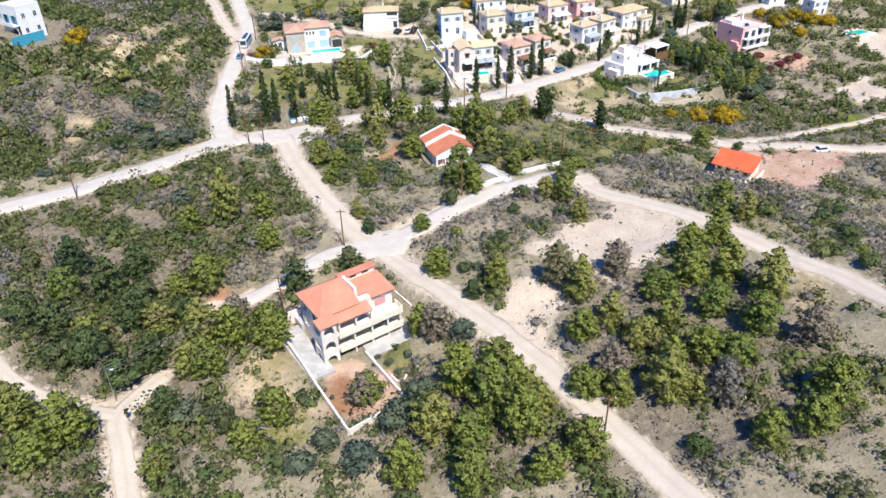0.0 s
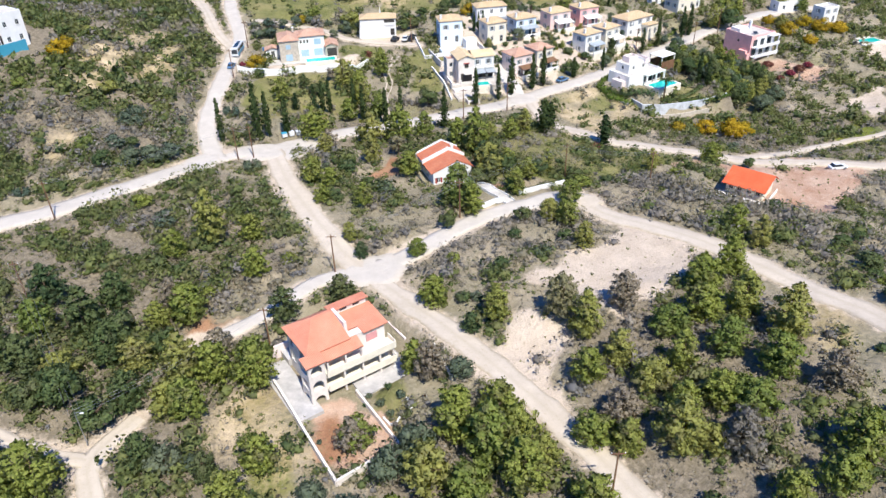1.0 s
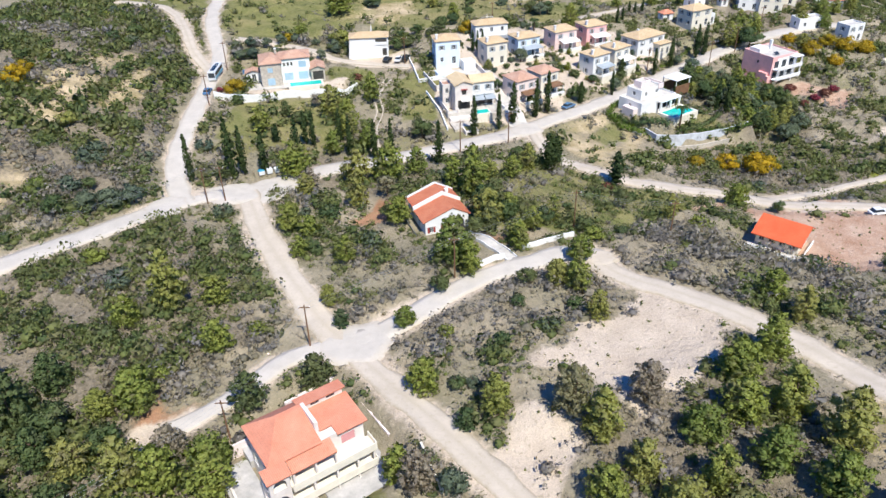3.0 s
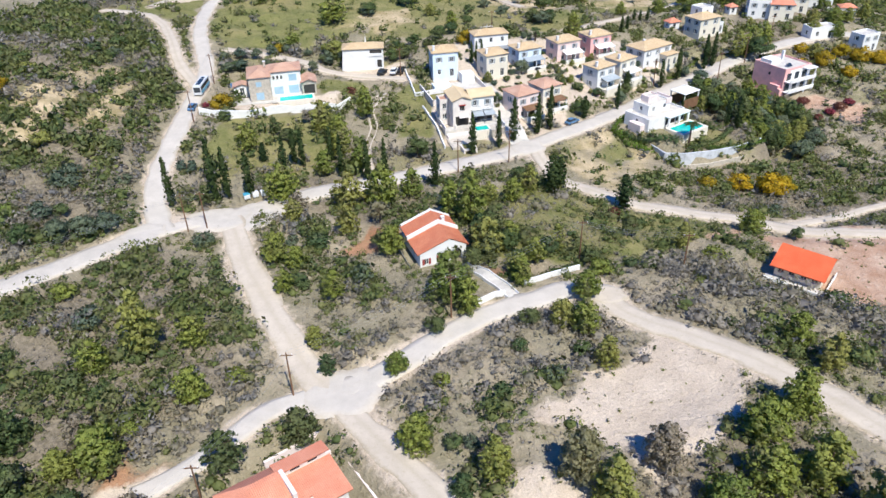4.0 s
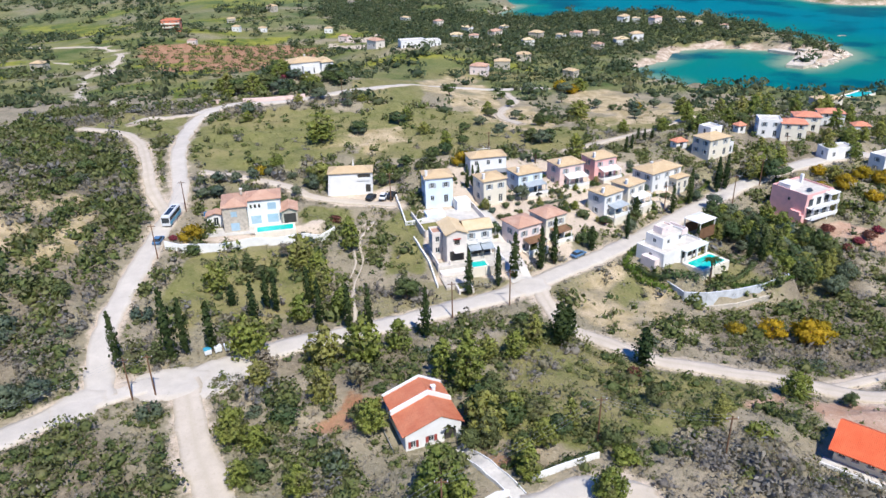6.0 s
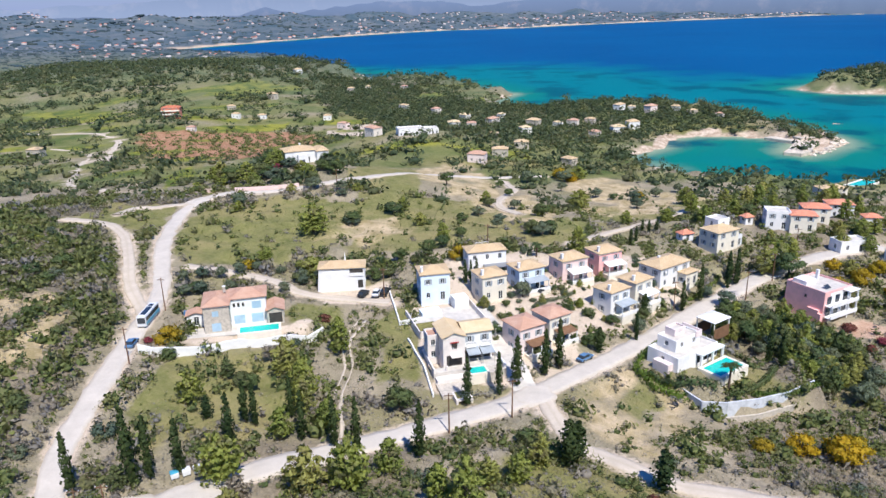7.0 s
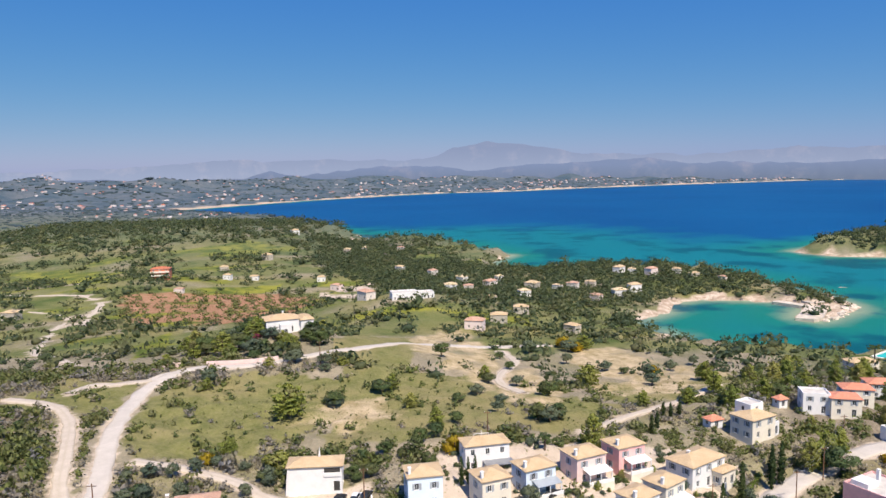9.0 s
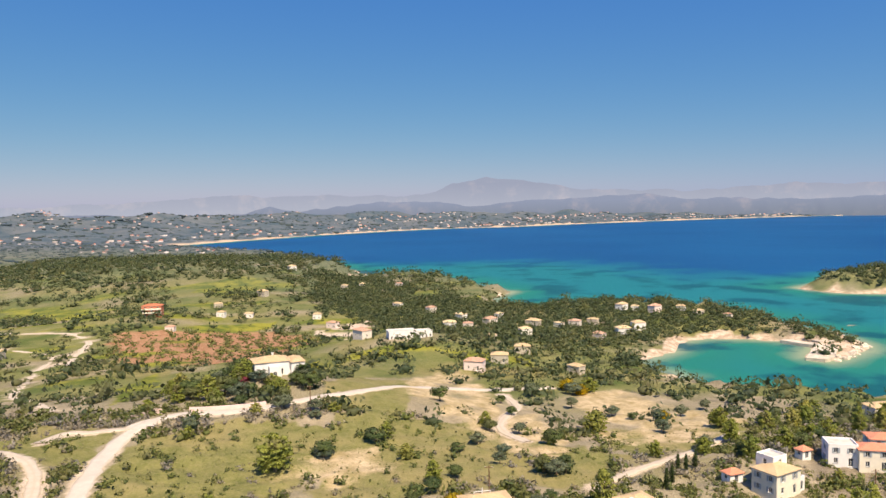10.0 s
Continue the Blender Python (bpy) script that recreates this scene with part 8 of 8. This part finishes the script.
wild = wild[(wild[:, 0] < -24) | (wild[:, 1] < 185)]
for cx, cy, r in CLEAR:
    wild = wild[np.hypot(wild[:, 0] - cx, wild[:, 1] - cy) > r + 2.5]
for cx, cy, r in TREE_SPOTS:
    wild = wild[np.hypot(wild[:, 0] - cx, wild[:, 1] - cy) > r + 0.8]
wild = [(float(x), float(y), float(r)) for (x, y), r in zip(wild[:150], np.exp(g.normal(0.62, 0.28, 150)))]
stand(MASTICS, wild, "large bushes in the scrub", 0.8)
stand(BARE, [(-9, 163, 2.6), (-30, 213, 2.2)], "leafless trees")
for kind in MASTICS + HILL_PINES + SHRUBS + PINES + GREY_PINES + DARKS + OLIVES + BLOOM + REDS + CYPRESSES + FIRS + BARE:
    for o in (*kind.children_recursive, kind):
        bpy.data.objects.remove(o)


def hedge(label, pts, r, mat="hedge", height=1.0):
    line = glide(pts, r * 0.8)
    z, _ = ground_height(line[:, 0], line[:, 1])
    o = Vector((line[0][0], line[0][1], float(z[0])))
    h = thing("hedge", label, "hedge", Matrix.Translation(o))
    c = np.column_stack([line, z + r * 0.6 * height]) - np.array(o)
    part("foliage", crown_mesh("foliage", c, np.full(len(c), r), 60 * len(c), r * 0.16, len(c), mat), None, h)


hedge("bushy planting below a modern villa", [(51, 211.5), (54.5, 207.5), (58, 205), (61.5, 203.4)], 1.3, "dark_tree")
hedge("clipped dark hedge along the village street", [(48, 213), (53, 220.5), (60, 227.5), (66, 232.5)], 0.9)
hedge("tall dark hedge beside a modern villa", [(49, 212), (51, 207), (55, 203.8)], 1.4)
hedge("clipped hedge on a garden wall", [(70, 203), (78, 203.6), (84.5, 206.4)], 0.7)
hedge("clipped hedge on a roadside wall", [(17, 138.6), (21.5, 140.6), (26, 142.4)], 0.7, "dark_tree")
hedge("garden hedge of a large villa", [(72, 249), (78, 254), (84, 260)], 0.7)
hedge("garden shrubs round a pool terrace", [(63, 203), (69, 204.4), (75, 209), (79, 214)], 0.8, "dark_tree")
hedge("garden shrubs of the street villas", [(30, 236), (34, 240), (40, 243)], 0.7, "olive")
hedge("bushy border below a stone terrace", [(-27, 222.5), (-22, 224.5), (-17, 226)], 1.3, "dark_tree")


# ---- scrub, far trees, far town: uncountable ----
def scatter(name, label, category, mat, xy, size, height, base, tints):
    """One object of many small plants: copies of a few shapes."""
    z, _ = ground_height(xy[:, 0], xy[:, 1])
    n = len(xy)
    pick = RNG.integers(0, len(base), n)
    turn = RNG.uniform(0, 2 * np.pi, n)
    vs, fs, ts, ns, k = [], [], [], [], 0
    for b, (v, f, slope) in enumerate(base):
        m = np.where(pick == b)[0]
        c, s = np.cos(turn[m])[:, None], np.sin(turn[m])[:, None]
        x = (v[None, :, 0] * c - v[None, :, 1] * s) * size[m, None] + xy[m, 0, None]
        y = (v[None, :, 0] * s + v[None, :, 1] * c) * size[m, None] + xy[m, 1, None]
        w = v[None, :, 2] * height[m, None] + z[m, None] - 0.05
        vs.append(np.stack([x, y, w], -1).reshape(-1, 3))
        ns.append(np.stack([slope[None, :, 0] * c - slope[None, :, 1] * s, slope[None, :, 0] * s + slope[None, :, 1] * c, slope[None, :, 2] + 0 * c], -1).reshape(-1, 3))
        fs.append((f[None] + (np.arange(len(m)) * len(v))[:, None, None] + k).reshape(-1, 3))
        ts.append(np.repeat(tints[m], len(v)))
        k += len(m) * len(v)
    me = mesh_of(name, np.vstack(vs), np.vstack(fs))
    set_normals(me, np.vstack(ns))
    t = np.concatenate(ts)
    paint(me, "tint", np.stack([t, t, t, np.ones(len(t))], 1))
    me.materials.append(M[mat])
    return tagged(new(name, me), label, category, kind="stuff")


def bush_shape(seed, n, size, sub=1):
    """A low uneven bush one unit in radius: lobes of leaf tufts round a small dense heart."""
    g = np.random.default_rng(seed)
    v, f = ball(seed, sub, 0.2)
    c = g.normal(0, 0.4, (6, 3)) + [0, 0, 0.42]
    c[:, 2] = c[:, 2].clip(0.2, 0.85)
    r = g.uniform(0.32, 0.62, (6, 1)) * [[1, 1, 0.85]]
    core = (v * [0.42, 0.42, 0.3] + [0, 0, 0.24], f, v)
    return gather([core, tufts(g, c, r, n, size, 0.6)])


def spread(x0, x1, y0, y1, step):
    xs, ys = np.meshgrid(np.arange(x0, x1, step), np.arange(y0, y1, step))
    p = np.stack([xs.ravel(), ys.ravel()], 1)
    return p + RNG.uniform(-0.55, 0.55, p.shape) * step


def open_ground(p, margin=0.4):
    """Chance that a plant stands at each place."""
    x, y = p[:, 0], p[:, 1]
    _, edge = ground_height(x, y)
    ok = np.where(edge > margin, 1.0, 0.0)
    for cx, cy, r in CLEAR:
        ok[np.hypot(x - cx, y - cy) < r] = 0
    ok *= 1 - 0.96 * zone("sand", x, y)
    ok *= 1 - 0.97 * np.maximum(zone("soil", x, y), zone("red", x, y))
    ok *= 1 - np.where(y > 255, 0.88, np.where(y < 186, 0.3, 0.7)) * zone("grass", x, y)
    ok *= 1 - 0.86 * zone("pale", x, y, 9)
    ok *= np.maximum(within(LAND, x, y), within(ISLET, x, y)) > 5
    return ok


MIDDLE = [(-6, 118), (15, 130), (28, 132), (34, 122), (15, 106), (2, 104)]
BANK = [(-15, 121), (-27, 143), (-20, 150), (3, 136), (7, 131), (-3, 124.5)]
LUSH = [(8, 138), (12, 176), (26, 182), (46, 171), (58, 160), (50, 153), (28, 140)]
THICKET = [(30, 134), (51.6, 152), (60, 139), (74, 128), (64, 106), (53, 116), (44, 124)]
BUSHES = [bush_shape(s, 62, 0.115) for s in (81, 82, 83, 84, 85, 86)]
BUSHES_FAR = [bush_shape(s, 32, 0.2) for s in (87, 88, 89)]
clump_wave = Wave(31, 12)
p = spread(-135, 190, 47, 335, 1.54)
view = (np.abs(p[:, 0]) < 22 + (p[:, 1] - 0) * 0.66)
p = p[view]
clump = clump_wave(p[:, 0], p[:, 1])
ok = open_ground(p) * np.clip(0.66 + 0.85 * ((p[:, 0] < -58) & (p[:, 1] > 140)) + 0.5 * ((p[:, 0] < -26) & (p[:, 1] < 155)) + 0.25 * patch_wave(p[:, 0], p[:, 1]) + 0.55 * clump + 2 * inside(THICKET, p[:, 0], p[:, 1]) + 1.2 * inside(WOODS[0], p[:, 0], p[:, 1]) + 0.5 * inside(WOODS[3], p[:, 0], p[:, 1]) + 0.25 * (p[:, 0] > 75) * (p[:, 1] < 280) + 0.8 * inside(MIDDLE, p[:, 0], p[:, 1]) + 0.5 * inside(LUSH, p[:, 0], p[:, 1]) + 0.6 * inside(BANK, p[:, 0], p[:, 1]) + 0.12 * (p[:, 1] < 160) + 0.3 * ((p[:, 0] < -14) & (p[:, 1] < 160)), 0.1, 1)
keep = RNG.uniform(0, 1, len(p)) < ok
p, clump = p[keep], clump[keep]
grey = green_wave(p[:, 0], p[:, 1]) * 0.5 + 0.35 * inside(BANK, p[:, 0], p[:, 1]) + 0.35 * inside(MIDDLE, p[:, 0], p[:, 1]) + 0.12 * (p[:, 1] < 160) * (p[:, 0] > -14) - 0.2 * ((p[:, 0] < -14) & (p[:, 1] < 160)) + 0.7 * inside(THICKET, p[:, 0], p[:, 1]) - 0.55 * inside(LUSH, p[:, 0], p[:, 1]) - 0.5 * inside(WOODS[0], p[:, 0], p[:, 1]) - 0.5 * inside(WOODS[3], p[:, 0], p[:, 1]) - 0.12 * inside(WOODS[1], p[:, 0], p[:, 1]) - 0.3 * clump + RNG.normal(0, 0.4, len(p)) > 0.24
big = (np.exp(RNG.normal(-0.08, 0.34, len(p))) * (1.1 + 0.42 * clump) * (1 + 0.3 * ((p[:, 0] < -26) & (p[:, 1] < 155)) + 0.42 * ((p[:, 0] < -56) & (p[:, 1] >= 140)))).clip(0.45, 2.8)
clear = ground_height(p[:, 0], p[:, 1])[1] > 0.3 + 0.72 * big
p, grey, big = p[clear], grey[clear], big[clear]
big = big * (1 + 0.3 * inside(THICKET, p[:, 0], p[:, 1]))
for name, label, mat, m in (("scrub", "dense green evergreen scrub with uneven crowns", "scrub", ~grey), ("dry_scrub", "grey-mauve dry thorny scrub", "scrub_grey", grey)):
    for kinds, near in ((BUSHES, p[:, 1] < 178), (BUSHES_FAR, p[:, 1] >= 178)):
        q, s = p[m & near], big[m & near]
        scatter(name, label, "scrub", mat, q, s, s * RNG.uniform(0.65, 1.1, len(q)), kinds, RNG.uniform(0, 1, len(q)))

# low dry growth between the bushes
LOW = [gather([tufts(np.random.default_rng(s), np.array([[0, 0, 0.12], [0.4, 0.2, 0.1], [-0.3, 0.35, 0.1]]), np.array([[0.7, 0.7, 0.4]] * 3), 12, 0.2, 0.7)]) for s in (95, 96, 97)]
q = spread(-100, 125, 56, 262, 1.25)
q = q[np.abs(q[:, 0]) < 14 + q[:, 1] * 0.62]
ok = open_ground(q, 0.2) * np.clip(0.62 + 0.26 * (q[:, 1] < 165) - 0.3 * clump_wave(q[:, 0], q[:, 1]), 0.15, 1)
q = q[RNG.uniform(0, 1, len(q)) < ok]
s = np.exp(RNG.normal(-0.45, 0.3, len(q)))
scatter("low_scrub", "low grey-brown dry growth between bushes", "scrub", "scrub_grey", q, s, s * 0.8, LOW, RNG.uniform(0, 1, len(q)))

# weeds and small tussocks in the clearings and meadows
TUSSOCK = [bush_shape(s, 10, 0.3, 1) for s in (91, 92)]
w = spread(-80, 105, 60, 340, 1.8)
_, e = ground_height(w[:, 0], w[:, 1])
w = w[(e > 0.3) & (zone("sand", w[:, 0], w[:, 1]) + zone("soil", w[:, 0], w[:, 1]) + 2 * zone("grass", w[:, 0], w[:, 1]) + zone("pale", w[:, 0], w[:, 1]) + RNG.uniform(0, 1, len(w)) * 0.8 > 1.25)]
w = w[RNG.uniform(0, 1, len(w)) < 0.5]
for cx, cy, r in CLEAR:
    w = w[np.hypot(w[:, 0] - cx, w[:, 1] - cy) > r]
s = np.exp(RNG.normal(-1.25, 0.4, len(w)))
scatter("tussocks", "small dry tussocks and weeds on bare ground", "weeds", "scrub", w, s, s * 0.8, TUSSOCK, RNG.uniform(0.4, 1, len(w)))

FAR_TREES = [bush_shape(s, 34, 0.18, 1) for s in (101, 102, 103)]
f = spread(-560, 330, 330, 1250, 8.3)
f = f[np.abs(f[:, 0] - 10) < 40 + (f[:, 1] - 60) * 0.68]
ok = open_ground(f) * np.clip(0.52 + 0.6 * Wave(15, 80)(f[:, 0], f[:, 1]) + 0.3 * patch_wave(f[:, 0], f[:, 1]), 0.03, 1)
for wood in WOODS[-2:]:
    ok = np.maximum(ok, 0.85 * inside(wood, f[:, 0], f[:, 1]))
cape = [(20, 560), (120, 560), (170, 600), (215, 615), (262, 582), (288, 566), (294, 610), (270, 690), (240, 728), (160, 770), (70, 760), (-60, 980), (-120, 1000), (-110, 800)]
ok = np.maximum(ok, 0.85 * inside(cape, f[:, 0], f[:, 1]) * (np.maximum(within(LAND, f[:, 0], f[:, 1]), 0) > 3))
ok = np.maximum(ok, np.clip(0.75 + 0.45 * Wave(16, 90)(f[:, 0], f[:, 1]), 0.12, 1) * (f[:, 1] > 890) * (f[:, 0] < -40) * (within(LAND, f[:, 0], f[:, 1]) > 14))
ok *= 1 - 0.9 * (zone("flowers", f[:, 0], f[:, 1]))
f = f[RNG.uniform(0, 1, len(f)) < ok]
s = (np.exp(RNG.normal(1.2, 0.4, len(f))) * np.where(f[:, 1] > 780, 1.2, 1.0)).clip(1.2, 7.0)
scatter("far_trees", "scattered dark olive trees and pines on the plain", "trees", "plain_scrub", f, s, s * RNG.uniform(0.7, 1.1, len(f)), FAR_TREES, RNG.uniform(0, 1, len(f)))
k = spread(-120, 300, 540, 1000, 4.3)
k = k[inside(cape, k[:, 0], k[:, 1]) & (within(LAND, k[:, 0], k[:, 1]) > 7) & (RNG.uniform(0, 1, len(k)) < 0.68)]
for cx, cy, r in CLEAR:
    k = k[np.hypot(k[:, 0] - cx, k[:, 1] - cy) > r]
k = k[zone("flowers", k[:, 0], k[:, 1]) < 0.5]
s = np.exp(RNG.normal(0.95, 0.3, len(k))).clip(1.2, 4.2)
scatter("cape_trees", "dense pines and olives of the seaside cape", "trees", "plain_scrub", k, s * 1.1, s * RNG.uniform(0.75, 1.1, len(k)), FAR_TREES, RNG.uniform(0, 0.8, len(k)))
c = spread(-40, 215, 440, 720, 11)
c = c[(within(LAND, c[:, 0], c[:, 1]) > 14) & (RNG.uniform(0, 1, len(c)) < 0.17)]
s = RNG.uniform(0.9, 1.4, len(c))
scatter("far_cypresses", "slim dark cypresses among the seaside houses", "trees", "plain_scrub", c, s, s * 4.4, FAR_TREES, RNG.uniform(0, 0.4, len(c)))
o = spread(-215, -60, 475, 660, 9.5)
o = o[inside(ZONES["red"][3], o[:, 0], o[:, 1])]
s = RNG.uniform(2.0, 3.3, len(o))
scatter("olive_orchard", "rows of small olive trees on red soil", "trees", "scrub", o, s, s * 1.1, FAR_TREES, RNG.uniform(0.3, 1, len(o)))
i = spread(410, 760, 805, 1000, 5.2)
i = i[(within(ISLET, i[:, 0], i[:, 1]) > 13) & (RNG.uniform(0, 1, len(i)) < 0.92)]
s = np.exp(RNG.normal(1.3, 0.3, len(i)))
scatter("islet_trees", "low dark trees on a rocky islet", "trees", "plain_scrub", i, s, s, FAR_TREES, RNG.uniform(0, 0.5, len(i)))

SPECK = [(*ball(s, 1, 0.2), ball(s, 1, 0.2)[0]) for s in (111, 112)]
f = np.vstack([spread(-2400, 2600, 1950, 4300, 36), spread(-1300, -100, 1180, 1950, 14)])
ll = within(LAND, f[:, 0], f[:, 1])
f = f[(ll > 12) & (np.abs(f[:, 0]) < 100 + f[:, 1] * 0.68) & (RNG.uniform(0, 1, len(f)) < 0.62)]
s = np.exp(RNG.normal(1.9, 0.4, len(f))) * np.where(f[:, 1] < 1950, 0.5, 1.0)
# groves coloured with painted haze
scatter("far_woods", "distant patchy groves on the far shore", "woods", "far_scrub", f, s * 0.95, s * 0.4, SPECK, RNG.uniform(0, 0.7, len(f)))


def far_town():
    """Countless small pale houses of the far shore."""
    g = np.random.default_rng(5)
    p = np.stack([g.uniform(-2400, 2600, 4600), g.uniform(1250, 4300, 4600)], 1)
    d = within(LAND, p[:, 0], p[:, 1])
    dens = np.clip(Wave(17, 500)(p[:, 0], p[:, 1]) * 0.4 + 0.2 + 0.45 * (d < 160) * (p[:, 1] > 1900), 0, 1)
    p = p[(d > 16) & (np.abs(p[:, 0]) < 100 + p[:, 1] * 0.68) & (g.uniform(0, 1, len(p)) < dens)]
    z, _ = ground_height(p[:, 0], p[:, 1])
    cube = np.array([(x, y, q) for q in (0, 1) for x, y in ((-1, -1), (1, -1), (1, 1), (-1, 1))], float)
    quads = np.array([(0, 1, 5, 4), (1, 2, 6, 5), (2, 3, 7, 6), (3, 0, 4, 7), (4, 5, 6, 7)])
    sz = np.stack([g.uniform(3, 6, len(p)), g.uniform(3, 5, len(p)), g.uniform(3, 5.5, len(p))], 1)
    sz *= np.where(p[:, 1] < 1950, 0.62, 1.0)[:, None]
    v = cube[None] * sz[:, None] + np.column_stack([p, z - 0.5])[:, None]
    f = quads[None] + (np.arange(len(p)) * 8)[:, None, None]
    me = mesh_of("far_town", v.reshape(-1, 3), f.reshape(-1, 4))
    me.materials.append(M["far_wall"])
    tagged(new("far_town", me), "distant pale houses along the far shore", "town", kind="stuff")
    hat = np.array([(-1.1, -1.1, 1), (1.1, -1.1, 1), (1.1, 1.1, 1), (-1.1, 1.1, 1), (0, 0, 1.45)], float)
    tris = np.array([(0, 1, 4), (1, 2, 4), (2, 3, 4), (3, 0, 4)])
    m = g.uniform(0, 1, len(p)) < 0.6
    v = hat[None] * sz[m][:, None] + np.column_stack([p, z - 0.5])[m][:, None]
    me = mesh_of("far_roofs", v.reshape(-1, 3), (tris[None] + (np.arange(m.sum()) * 5)[:, None, None]).reshape(-1, 3))
    me.materials.append(M["terracotta"])
    tagged(new("far_roofs", me), "distant terracotta roofs along the far shore", "town", kind="stuff")


far_town()
